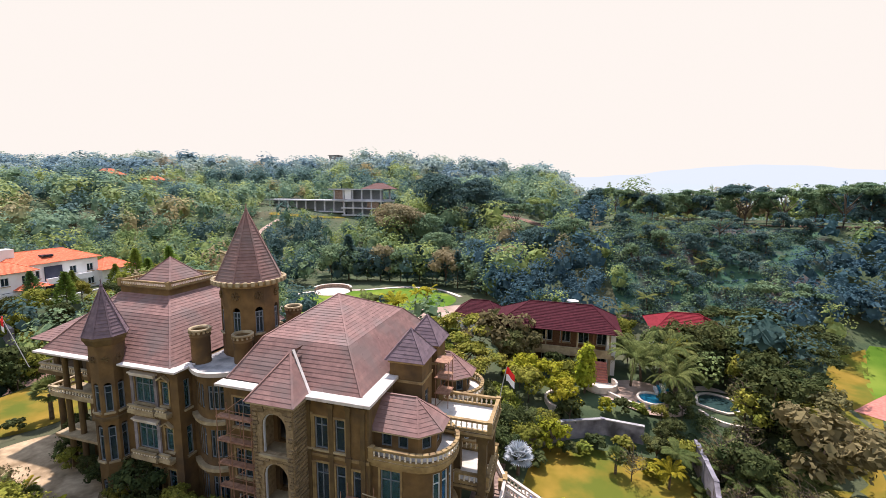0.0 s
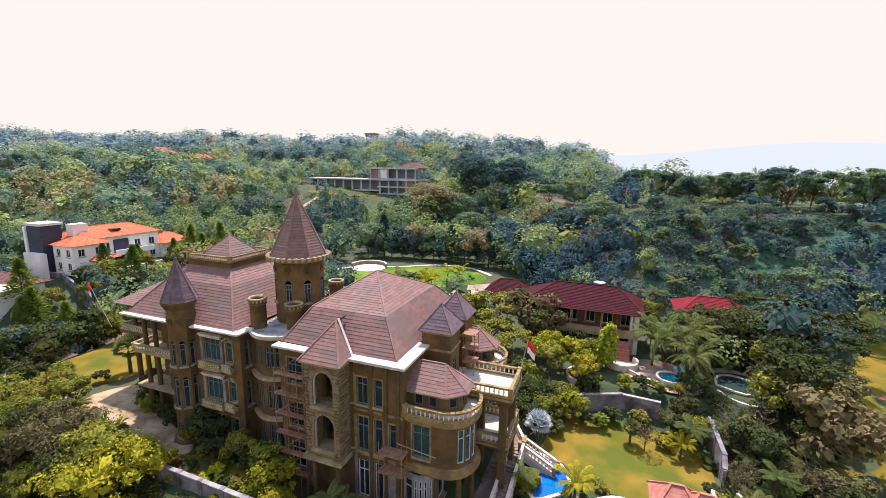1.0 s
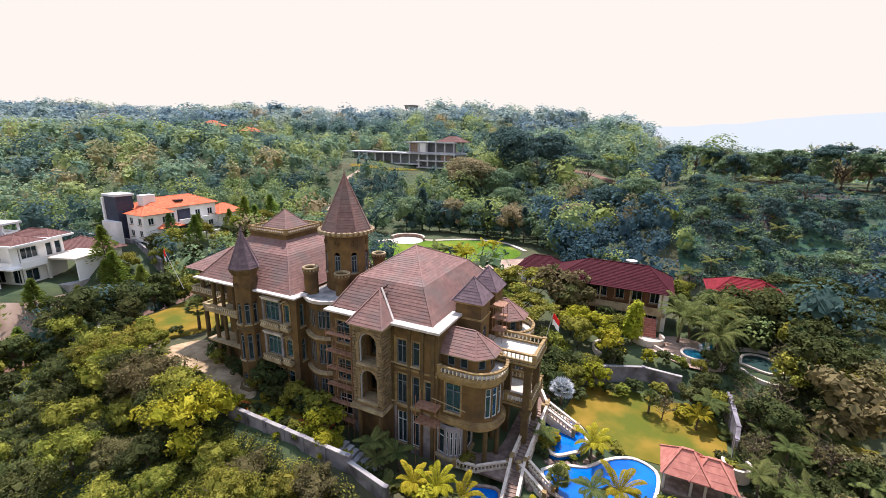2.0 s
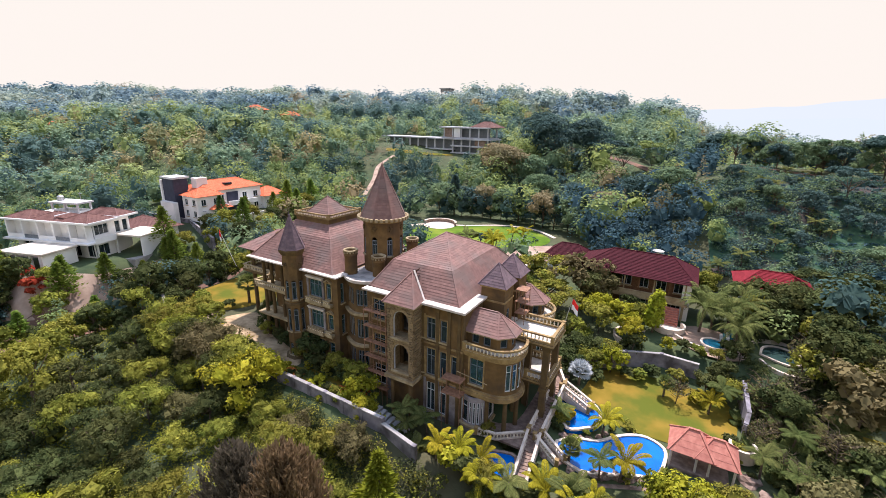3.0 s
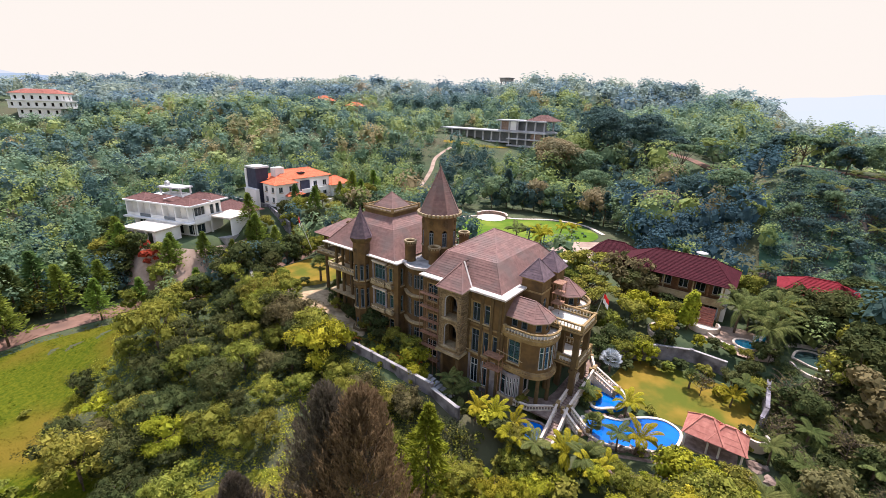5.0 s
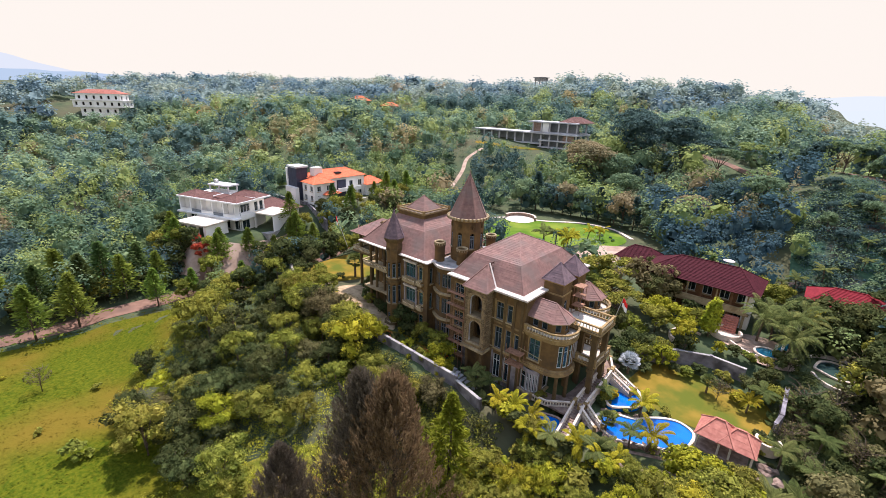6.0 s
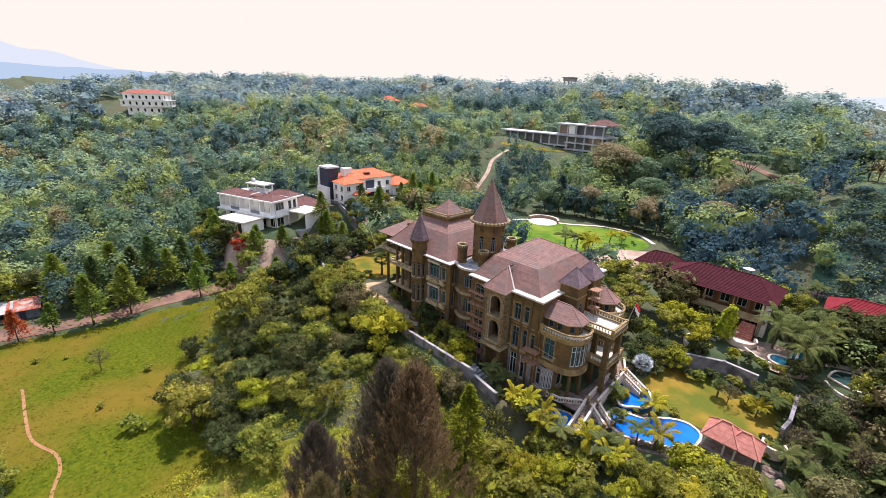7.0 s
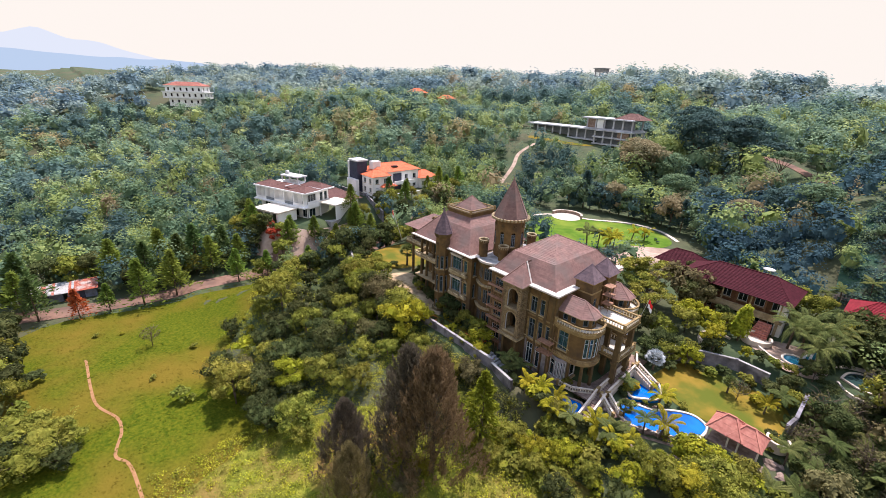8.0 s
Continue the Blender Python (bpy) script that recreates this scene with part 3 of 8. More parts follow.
def hip_roof(base, kink, apexes, zb, zk, name, mat, ridge_mat=None, label=""):
    """Mansard: steep lower faces from a base rectangle to a kink rectangle, then a hipped top with a point or a ridge."""
    (x0, y0, x1, y1), (u0, v0, u1, v1) = base, kink
    B = [(x0, y0, zb), (x1, y0, zb), (x1, y1, zb), (x0, y1, zb)]
    K = [(u0, v0, zk), (u1, v0, zk), (u1, v1, zk), (u0, v1, zk)]
    g = Geo()
    for i in range(4):
        j = (i + 1) % 4
        g.courses(B[i], B[j], K[j], K[i])
    cpart(name, g, mat, label)
    if not apexes:
        return
    a, b = apexes
    tops = [(a, b), (b, b), (b, a), (a, a)] if a != b else [(a, a)] * 4
    g = Geo()
    for i in range(4):
        j = (i + 1) % 4
        tl, tr = tops[i]
        g.courses(K[i], K[j], tr, tl)
    cpart(name, g, mat)
    for i in range(4):
        cpart("hip_tiles", Geo().beam(B[i], K[i], 0.16, 0.12), mat)
        cpart("hip_tiles", Geo().beam(K[i], tops[i][0], 0.16, 0.12), mat)
    if a != b:
        cpart("ridge_tiles", Geo().beam(a, b, 0.2, 0.14), mat)


hip_roof((-12.2, 0.95, -0.35, 17.9), (-10.4, 3.3, -2.6, 14.8), ((-6.95, 9.5, 17.85), (-6.95, 9.5, 17.85)), 12.55, 15.4, "roof", ROOF, label="mauve brown tiled mansard roof")

# stone bay with two arches and its own hipped roof
bay_f = Wall((-8.05, -1.15), (-4.75, -1.15), 3.6, 12.3, 0.4)
for z0, z1 in ((4.3, 7.6), (8.35, 11.5)):
    bay_f.hole(0.7, 2.75, z0, z1, True)
bay_r = Wall((-4.75, -1.15), (-4.75, 0.55), 3.6, 12.3, 0.4)
bay_l = Wall((-8.05, 0.55), (-8.05, -1.15), 3.6, 12.3, 0.4)
stone_bay = cpart("stone_bay", bay_l.build(bay_r.build(bay_f.build(Geo()))), STONE, "rubble stone faced bay with two arched openings")
rnd = random.Random(4)
STONES = [mesh_of("stone", Geo().bevelbox(-0.5, -0.06, -0.5, 0.5, 0.05, 0.5, 0.12), STONE) for _ in range(1)]


def stones_on(wall, s0, s1, z0, z1, parent, skip):
    z, k = z0, 0
    while z < z1 - 0.1:
        h = rnd.uniform(0.24, 0.4)
        s = s0 - rnd.uniform(0, 0.2)
        while s < s1:
            w = rnd.uniform(0.32, 0.6)
            a, b = max(s, s0), min(s + w, s1)
            if b - a > 0.12 and not skip((a + b) / 2, z + h / 2, (b - a) / 2):
                q = wall.at((a + b) / 2, 0.03, min(z + h / 2, z1 - h / 2))
                ang = math.atan2(wall.d.y, wall.d.x)
                placed("stone", STONES[0], parent, Matrix.Translation(q) @ Matrix.Rotation(ang, 4, "Z") @ Matrix.Diagonal(((b - a) - 0.03, 0.8 + rnd.random(), h - 0.03, 1)))
            s += w
        z += h


def arch_skip(s, z, hw):
    for z0, z1 in ((4.2, 7.75), (8.25, 11.65)):
        if 0.6 - hw < s < 2.85 + hw and z0 - 0.1 < z < z1 - 0.9:
            return True
        if math.hypot(s - 1.725, max(0, z - (z1 - 1.15))) < 1.22 + hw * 0.7 and z0 < z < z1 + 0.2:
            return True
    return False


stones_on(bay_f, 0.0, 3.3, 3.75, 12.1, stone_bay, arch_skip)
stones_on(bay_r, 0.05, 1.6, 3.75, 12.1, stone_bay, lambda s, z, w: False)
for z0, z1 in ((4.3, 7.6), (8.35, 11.5)):
    g = Geo()
    c, r = 1.725, 1.025
    for s0, s1 in ((0.7, 0.8), (2.65, 2.75)):
        bay_f.block(g, s0, s1, z0, z1 - r, -0.3, -0.15)
    for i in range(10):
        a0, a1 = math.pi * i / 10, math.pi * (i + 1) / 10
        q = [(c - rr * math.cos(a), z1 - r + rr * math.sin(a)) for a in (a0, a1) for rr in (r, r - 0.1)]
        pts = [bay_f.at(s, o, z) for o in (-0.3, -0.15) for s, z in (q[0], q[2], q[3], q[1])]
        g.add(pts, [(0, 1, 2, 3), (7, 6, 5, 4), (0, 4, 5, 1), (1, 5, 6, 2), (2, 6, 7, 3), (3, 7, 4, 0)])
    win = cpart("arched_opening", g, CONCRETE_L, "tall arched opening with pale inner frame")
    g = Geo()
    bay_f.block(g, 0.5, 2.95, z0 - 0.22, z0 - 0.01, -0.1, 0.22)
    part("sill", g, TRIM, win)
for z in (4.16, 8.21):
    cpart("arch_room", Geo().box(-8.2, 2.6, z, -4.4, 2.8, z + 3.5).box(-4.5, 1.0, z, -4.4, 2.6, z + 3.5), CONCRETE_L, "pale plastered room wall behind the arch")
g = Geo()
g.box(-8.35, -1.5, 3.25, -4.5, 0.5, 3.62)
cpart("bay_base", g, TRIM, "moulded cream base under the stone bay")
for z in (4.15, 8.2):
    cpart("bay_floor", Geo().box(-7.65, -0.75, z - 0.1, -5.15, 1.2, z), TRIM)
for x in (-7.6, -5.2):
    cpart("column", Geo().lathe([(0.32, -2.6), (0.32, -2.3), (0.24, -2.2), (0.21, 2.8), (0.32, 3.0), (0.32, 3.25)], x, -0.9, 12), RENDER_D, smooth=False)
P = {"l": (-8.45, -1.55, 12.35), "r": (-4.35, -1.55, 12.35), "t": (-6.4, 1.25, 15.25), "lb": (-8.45, 0.6, 12.45), "rb": (-4.35, 0.5, 12.6)}
g = Geo()
g.courses(P["l"], P["r"], P["t"], P["t"])
g.courses(P["r"], P["rb"], P["t"], P["t"])
g.courses(P["lb"], P["l"], P["t"], P["t"])
g.courses((-8.45, 0.6, 12.45), (-8.45, 0.62, 12.45), (-6.4, 2.9, 15.25), P["t"])
cpart("bay_roof", g, ROOF, "hipped mauve tiled roof over the stone bay")
g = Geo()
g.beam(P["rb"], (-6.35, 1.5, 15.35), 0.2, 0.12)
cpart("flashing", g, SLAB, "white mortar flashing strip")
for k in ("l", "r"):
    cpart("hip_tiles", Geo().beam(P[k], P["t"], 0.16, 0.12), ROOF)
cpart("soffit", Geo().box(-8.4, -1.5, 12.2, -4.4, 0.55, 12.34), TRIM)

# front and back round bays on the garden side, with balcony, penthouse and columns
BAY_R = 2.45


def round_bay(cy, flip):
    """flip -1: straight flank towards -y; +1: towards +y."""
    cx = 3.4
    bay = cpart("round_bay", Geo(), RENDER, "rounded bay with tall teal windows and balcony")
    y_f = lambda d: cy + flip * d

    def outline(r, n=14):
        pts = [(RX1 - 0.05, y_f(r)), (cx, y_f(r))]
        for i in range(1, n):
            a = math.pi / 2 - math.pi * i / n
            pts.append((cx + r * math.cos(a), y_f(r * math.sin(a))))
        pts += [(cx, y_f(-r)), (RX1 - 0.05, y_f(-r))]
        return pts if flip < 0 else pts[::-1]

    path = outline(BAY_R, 10)
    g = Geo()
    segs = []
    for p, q in zip(path, path[1:]):
        w = Wall(p, q, 3.3, 8.3, 0.28)
        segs.append(w)
    for k, w in enumerate(segs):
        mx = w.at(w.len / 2, 0, 0)
        if w.len > 2:
            w.hole(0.85, 2.4, 4.35, 7.35)
            w.build(g)
            window(w, 0.85, 2.4, 4.35, 7.35, FRAME_G, GLASS, mull=1, parent=bay, surround=GOLD)
        elif k in (3, 4, 5, 6, 7, 8) and w.len > 0.5:
            w.hole(0.08, w.len - 0.08, 4.2, 7.3)
            w.build(g)
            window(w, 0.08, w.len - 0.08, 4.2, 7.3, FRAME_W, GLASS, mull=0, parent=bay, sill=False)
        else:
            w.build(g)
    bay.data = mesh_of("round_bay", g, RENDER)
    for z0, z1, r in ((3.0, 3.25, BAY_R + 0.25), (3.25, 3.6, BAY_R + 0.4), (3.6, 3.8, BAY_R + 0.25), (7.55, 7.75, BAY_R + 0.12), (7.75, 8.05, BAY_R + 0.3), (8.05, 8.25, BAY_R + 0.42)):
        part("cornice", Geo().prism(outline(r)[::-1], z0, z1), GOLD, bay)
    part("deck", Geo().prism(outline(BAY_R + 0.36)[::-1], 8.25, 8.31), TERRACE, bay, "pale screed balcony deck")
    rail = outline(BAY_R + 0.3, 18)
    rail = rail if flip < 0 else rail[::-1]
    rail = [p for p in rail]
    rail[0] = (RX1 + 0.25, rail[0][1])
    rail = rail[:-1] if flip < 0 else rail[:-1]
    balustrade("balustrade", rail, 8.3, castle, 0.85, GOLD, 0.4, label="curved golden balustrade with pale balusters")
    for a in (100, 45, -10, -60) if flip > 0 else (-100, -45, 10, 60):
        x, y = cx + 2.1 * math.cos(radians(a)), cy + 2.1 * math.sin(radians(a))
        part("column", Geo().lathe([(0.36, -3.0), (0.36, -2.6), (0.27, -2.45), (0.23, 2.5), (0.36, 2.75), (0.36, 3.0)], x, y, 14), RENDER_D, bay)
    # penthouse room with hipped roof
    room = [(0.25, y_f(1.75)), (3.7, y_f(1.75)), (4.75, y_f(0.75)), (4.75, y_f(-0.75)), (3.7, y_f(-1.75)), (0.25, y_f(-1.75))]
    if flip > 0:
        room = room[::-1]
    pent = cpart("penthouse", Geo(), RENDER, "small penthouse room with dark windows")
    g = Geo()
    for p, q in zip(room, room[1:]):
        w = Wall(p, q, 8.3, 10.15, 0.25)
        if w.len > 3:
            hs = [(0.6, 1.4), (1.9, 2.7)]
        elif w.len > 1.3:
            hs = [(w.len / 2 - 0.38, w.len / 2 + 0.38)]
        else:
            hs = []
        for s0, s1 in hs:
            w.hole(s0, s1, 8.75, 9.85)
        w.build(g)
        for s0, s1 in hs:
            window(w, s0, s1, 8.75, 9.85, FRAME_G, GLASS_D, sill=False, mull=0, parent=pent, trans=False)
    pent.data = mesh_of("penthouse", g, RENDER)
    e = [(0.2, y_f(2.3)), (3.95, y_f(2.3)), (5.35, y_f(0.95)), (5.35, y_f(-0.95)), (3.95, y_f(-2.3)), (0.2, y_f(-2.3))]
    ra, rb = (0.2, cy, 11.95), (3.0, cy, 11.95)
    g = Geo()
    ev = [(x, y, 10.15) for x, y in e]
    g.courses(ev[0], ev[1], rb, ra)
    g.courses(ev[1], ev[2], rb, rb)
    g.courses(ev[2], ev[3], rb, rb)
    g.courses(ev[3], ev[4], rb, rb)
    g.courses(ev[4], ev[5], ra, rb)
    part("penthouse_roof", g, ROOF, pent, "hipped mauve tiled penthouse roof")
    for q in ev[1:5]:
        part("hip_tiles", Geo().beam(q, rb, 0.14, 0.1), ROOF, pent)
    part("ridge_tiles", Geo().beam(ra, rb, 0.16, 0.12), ROOF, pent)
    part("soffit", Geo().prism(e if flip > 0 else e[::-1], 10.05, 10.13), TRIM, pent)
    return bay


round_bay(3.4, -1)
low_bay = cpart("lower_bay", Geo(), LILAC, "unfinished lower bay with pale window frames")
pts = [(0.3, 0.62)] + ring_pts(1.6, 1.75, 1.45, -100, 10, 6) + [(3.05, 3.4)]
g = Geo()
lows = [Wall(p, q, -2.9, 3.0, 0.22) for p, q in zip(pts, pts[1:])]
for w in lows:
    if w.len > 0.4:
        w.hole(0.08, w.len - 0.08, -0.2, 2.5)
    w.build(g)
low_bay.data = mesh_of("lower_bay", g, LILAC)
for w in lows:
    if w.len > 0.4:
        window(w, 0.08, w.len - 0.08, -0.2, 2.5, FRAME_W, GLASS_D, parent=low_bay, sill=False, mull=0)
part("ledge", Geo().prism([(0.3, 0.3)] + ring_pts(1.6, 1.75, 1.75, -100, 10, 8) + [(3.3, 3.4), (0.3, 3.4)], -0.55, -0.3), TRIM, low_bay)
round_bay(13.2, 1)

# stair turrets with pyramid roofs
for cy in (6.55, 10.75):
    tur = cpart("stair_turret", Geo(), RENDER, "square ochre stair turret with pyramid roof")
    g = Geo()
    ring = [(0.0, cy - 1.3), (2.75, cy - 1.3), (2.75, cy + 1.3), (0.0, cy + 1.3), (0.0, cy - 1.3)]
    for p, q in zip(ring, ring[1:]):
        w = Wall(p, q, 8.3, 14.0, 0.25)
        if p[0] > 2:
            w.hole(0.9, 1.7, 9.0, 11.2)
            window(w, 0.9, 1.7, 9.0, 11.2, FRAME_G, GLASS_D, parent=tur, mull=0)
        w.build(g)
    tur.data = mesh_of("stair_turret", g, RENDER)
    for z0, z1, o in ((12.1, 12.3, 0.08), (13.7, 14.0, 0.12)):
        part("cornice", Geo().box(-o, cy - 1.3 - o, z0, 2.75 + o, cy + 1.3 + o, z1), GOLD, tur)
    t = (1.38, cy, 16.25)
    g = Geo()
    c = [(-0.3, cy - 1.65, 13.95), (3.05, cy - 1.65, 13.95), (3.05, cy + 1.65, 13.95), (-0.3, cy + 1.65, 13.95)]
    for i in range(4):
        g.courses(c[i], c[(i + 1) % 4], t, t, 0.3)
    part("pyramid_roof", g, ROOF_P, tur, "violet grey tiled pyramid roof")
    for q in c:
        part("hip_tiles", Geo().beam(q, t, 0.12, 0.1), ROOF_P, tur)

# terraces between the bays
for z, x1, y0, y1, lab in ((8.9, 8.45, 5.0, 9.45, "upper roof terrace with pale screed floor"), (3.95, 8.2, 5.6, 10.4, "lower balcony with pale floor")):
    ter = cpart("terrace", Geo().box(0.26, y0, z - 0.45, x1, y1, z), RENDER_D, lab)
    part("deck", Geo().box(0.3, y0 + 0.05, z + 0.004, x1 - 0.05, y1 - 0.05, z + 0.05), TERRACE, ter)
    part("cornice", Geo().box(0.3, y0 - 0.12, z - 0.22, x1 + 0.12, y1 + 0.12, z - 0.04), GOLD, ter)
    x0 = 4.6 if z > 5 else 5.6
    balustrade("balustrade", [(x0, y0 + 0.12), (x1 - 0.12, y0 + 0.12)], z + 0.04, castle, 0.95, GOLD, 0.42)
    balustrade("balustrade", [(x1 - 0.12, y0 + 0.12), (x1 - 0.12, y1 - 0.12)], z + 0.04, castle, 0.95, GOLD, 0.42)
    balustrade("balustrade", [(x1 - 0.12, y1 - 0.12), (3.2, y1 - 0.12)], z + 0.04, castle, 0.95, GOLD, 0.42)
for x, y in ((7.7, 5.7), (7.8, 9.0), (5.2, 7.5)):
    g = Geo().box(x - 0.33, y - 0.33, -3.0, x + 0.33, y + 0.33, 8.4).box(x - 0.45, y - 0.45, 7.9, x + 0.45, y + 0.45, 8.35).box(x - 0.45, y - 0.45, 3.0, x + 0.45, y + 0.45, 3.45)
    cpart("pier", g, RENDER_D)
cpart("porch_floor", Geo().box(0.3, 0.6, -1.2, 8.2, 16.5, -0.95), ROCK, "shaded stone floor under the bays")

# connecting curved front between the wings
g = Geo()
mid = [(-17.3, 2.4)] + [(-17.0 + 4.6 * i / 10, 2.45 - 1.0 * math.sin(math.pi * i / 10)) for i in range(11)] + [(-12.2, 2.4)]
cw = [Wall(p, q, -1.0, 12.2, 0.3) for p, q in zip(mid, mid[1:])]
for k, w in enumerate(cw):
    if k in (2, 3, 4, 6, 7, 8) and w.len > 0.3:
        for z0, z1 in ((9.2, 11.3), (4.9, 7.4), (0.6, 3.2)):
            w.hole(0.02, w.len - 0.02, z0, z1)
    w.build(g)
conn = cpart("curved_front", g, RENDER, "curved connecting front with wide windows")
for k, w in enumerate(cw):
    if k in (2, 3, 4, 6, 7, 8) and w.len > 0.3:
        for z0, z1 in ((9.2, 11.3), (4.9, 7.4), (0.6, 3.2)):
            window(w, 0.02, w.len - 0.02, z0, z1, FRAME_G, GLASS_D, parent=conn, sill=False, mull=0)
lip = [(x, y - 0.42) for x, y in mid[1:-1]]
deck = [(-17.4, 14.0), (-17.4, 2.0)] + lip + [(-11.9, 2.0), (-11.9, 14.0)]
cpart("flat_roof", Geo().prism(deck, 12.2, 12.42), FLATROOF, "stained flat concrete roof")
cpart("gutter_slab", Geo().strip([(-17.4, 2.1)] + lip + [(-12.0, 2.1)], 12.29, 12.63, 0.3), SLAB)
for z in (8.2, 4.0):
    cpart("ledge", Geo().strip([(x, y + 0.2) for x, y in lip], z - 0.15, z + 0.15, 0.45), TRIM)

# round chimneys on the flat roof
for x, y, zt in ((-17.0, 3.3, 15.5), (-13.5, 4.4, 15.0), (-14.2, 12.7, 15.3)):
    ch = cpart("round_chimney", Geo().lathe([(0.78, 12.3), (0.78, zt - 0.75), (0.86, zt - 0.7), (0.86, zt - 0.58), (0.78, zt - 0.54), (0.78, zt - 0.2), (0.66, zt - 0.2), (0.66, 12.35)], x, y, 20, cap=False), RENDER, "round ochre chimney turret", True)
    part("rim", Geo().lathe([(0.66, zt - 0.2), (0.86, zt - 0.2), (0.92, zt - 0.14), (0.92, zt - 0.05), (0.88, zt), (0.74, zt), (0.68, zt - 0.05), (0.66, zt - 0.2)], x, y, 20, cap=False), TRIM, ch, "cream ring rim", True)
    for i in range(14):
        a = 2 * math.pi * i / 14
        c, s = math.cos(a), math.sin(a)
        part("corbel", Geo().beam((x + 0.76 * c, y + 0.76 * s, zt - 0.31), (x + 0.9 * c, y + 0.9 * s, zt - 0.31), 0.16, 0.2), TRIM, ch)

# main round tower
TX, TY = -15.0, 7.35
tower = cpart("round_tower", Geo(), RENDER, "tall round tower with arched windows and conical roof")
g = Geo()
N = 16
tw = [(TX + 2.5 * math.cos(2 * math.pi * i / N), TY + 2.5 * math.sin(2 * math.pi * i / N)) for i in range(N)]
for i in range(N):
    p, q = tw[i], tw[(i + 1) % N]
    w = Wall(p, q, 12.2, 19.0, 0.3)
    if i % 2 == 0:
        w.hole(0.14, w.len - 0.14, 14.6, 17.0, True)
        window(w, 0.14, w.len - 0.14, 14.6, 16.6, FRAME_G, GLASS_D, parent=tower, mull=1, sill=True)
        c = w.at(w.len / 2, 0.03, 18.05)
        gr = Geo()
        for a in range(8):
            a0 = math.pi * a / 4
            gr.beam(w.at(w.len / 2 + 0.1 * math.cos(a0), 0.05, 18.05 + 0.1 * math.sin(a0)), w.at(w.len / 2 + 0.36 * math.cos(a0), 0.05, 18.05 + 0.36 * math.sin(a0)), 0.16, 0.1)
        part("rosette", gr, RENDER_D, tower)
    w.build(g)
tower.data = mesh_of("round_tower", g, RENDER)
part("cornice", Geo().lathe([(2.5, 18.75), (2.7, 18.8), (2.78, 19.0), (3.05, 19.1), (3.05, 19.3), (2.5, 19.35)], TX, TY, 32), GOLD, tower, smooth=False)
CORBEL = mesh_of("corbel", Geo().bevelbox(-0.12, -0.16, -0.2, 0.2, 0.16, 0.2, 0.04), TRIM)
for i in range(32):
    a = 2 * math.pi * i / 32
    placed("corbel", CORBEL, tower, Matrix.Translation((TX + 3.05 * math.cos(a), TY + 3.05 * math.sin(a), 19.22)) @ Matrix.Rotation(a, 4, "Z"))


def cone_roof(cx, cy, r, z0, z1, n, parent, mat, a0=0.0, flare=0.18):
    g = Geo()
    pts = [(cx + r * math.cos(a0 + 2 * math.pi * i / n), cy + r * math.sin(a0 + 2 * math.pi * i / n), z0) for i in range(n)]
    for i in range(n):
        g.courses(pts[i], pts[(i + 1) % n], (cx, cy, z1), (cx, cy, z1), 0.3, 0.035)
        part("hip_tiles", Geo().beam(pts[i], (cx, cy, z1), 0.13, 0.12), mat, parent)
    part("cone_roof", g, mat, parent, "steep faceted tiled cone roof")
    part("finial", Geo().lathe([(0.12, z1 - 0.15), (0.14, z1), (0.05, z1 + 0.15), (0.03, z1 + 0.5), (0.0, z1 + 0.6)], cx, cy, 8), mat, parent)


cone_roof(TX, TY, 3.0, 19.3, 25.6, 8, tower, ROOF, 0.25)

# left wing
LX0, LX1, LY0, LY1 = -32.6, -17.3, 1.05, 15.5
lf = Wall((-25.6, LY0), (LX1, LY0), -1.2, 12.4)
lr = Wall((LX1, LY0), (LX1, LY1), -1.2, 12.4)
lb = Wall((LX1, LY1), (LX0, LY1), -1.2, 12.4)
ll = Wall((LX0, LY1), (LX0, 4.2), -1.2, 12.4)
lg = Wall((LX0, 4.2), (-25.6, 4.2), -1.2, 12.4)
fx = lambda x: x + 25.6
lw = [(lf, fx(-22.1), fx(-19.85), 9.05, 11.35), (lf, fx(-19.2), fx(-18.4), 9.15, 11.25), (lf, fx(-22.1), fx(-19.95), 4.8, 7.3), (lf, fx(-19.1), fx(-18.25), 5.0, 7.1),
      (lf, fx(-22.0), fx(-20.0), 0.8, 3.2), (lf, fx(-19.1), fx(-18.2), 0.9, 3.2), (lg, 1.0, 3.0, 8.4, 11.3), (lg, 4.0, 6.0, 8.4, 11.3), (lg, 1.0, 3.0, 4.2, 7.2), (lg, 4.0, 6.0, 0.2, 3.0), (lr, 0.5, 1.1, 8.8, 11.4), (lr, 0.5, 1.1, 4.6, 7.2)]
g = Geo()
for w, s0, s1, z0, z1 in lw:
    w.hole(s0, s1, z0, z1)
for w in (lf, lr, lb, ll, lg):
    w.build(g)
cpart("wall", g, RENDER, "ochre rendered left wing walls")
for k, (w, s0, s1, z0, z1) in enumerate(lw):
    window(w, s0, s1, z0, z1, FRAME_G, GLASS, mull=2 if s1 - s0 > 1.8 else 0, surround=GOLD if w is lf else None)
for z in (3.8, 8.1, 12.1):
    cpart("floor_slab", Geo().box(LX0 + 0.36, 4.6, z - 0.12, LX1 - 0.36, LY1 - 0.36, z).box(-25.2, LY0 + 0.36, z - 0.12, LX1 - 0.36, 4.6, z), CONCRETE)
g = Geo()
lf.block(g, fx(-18.0), fx(-17.3) + 0.1, -1.2, 12.1, 0.004, 0.16)
cpart("pilaster", g, RENDER)
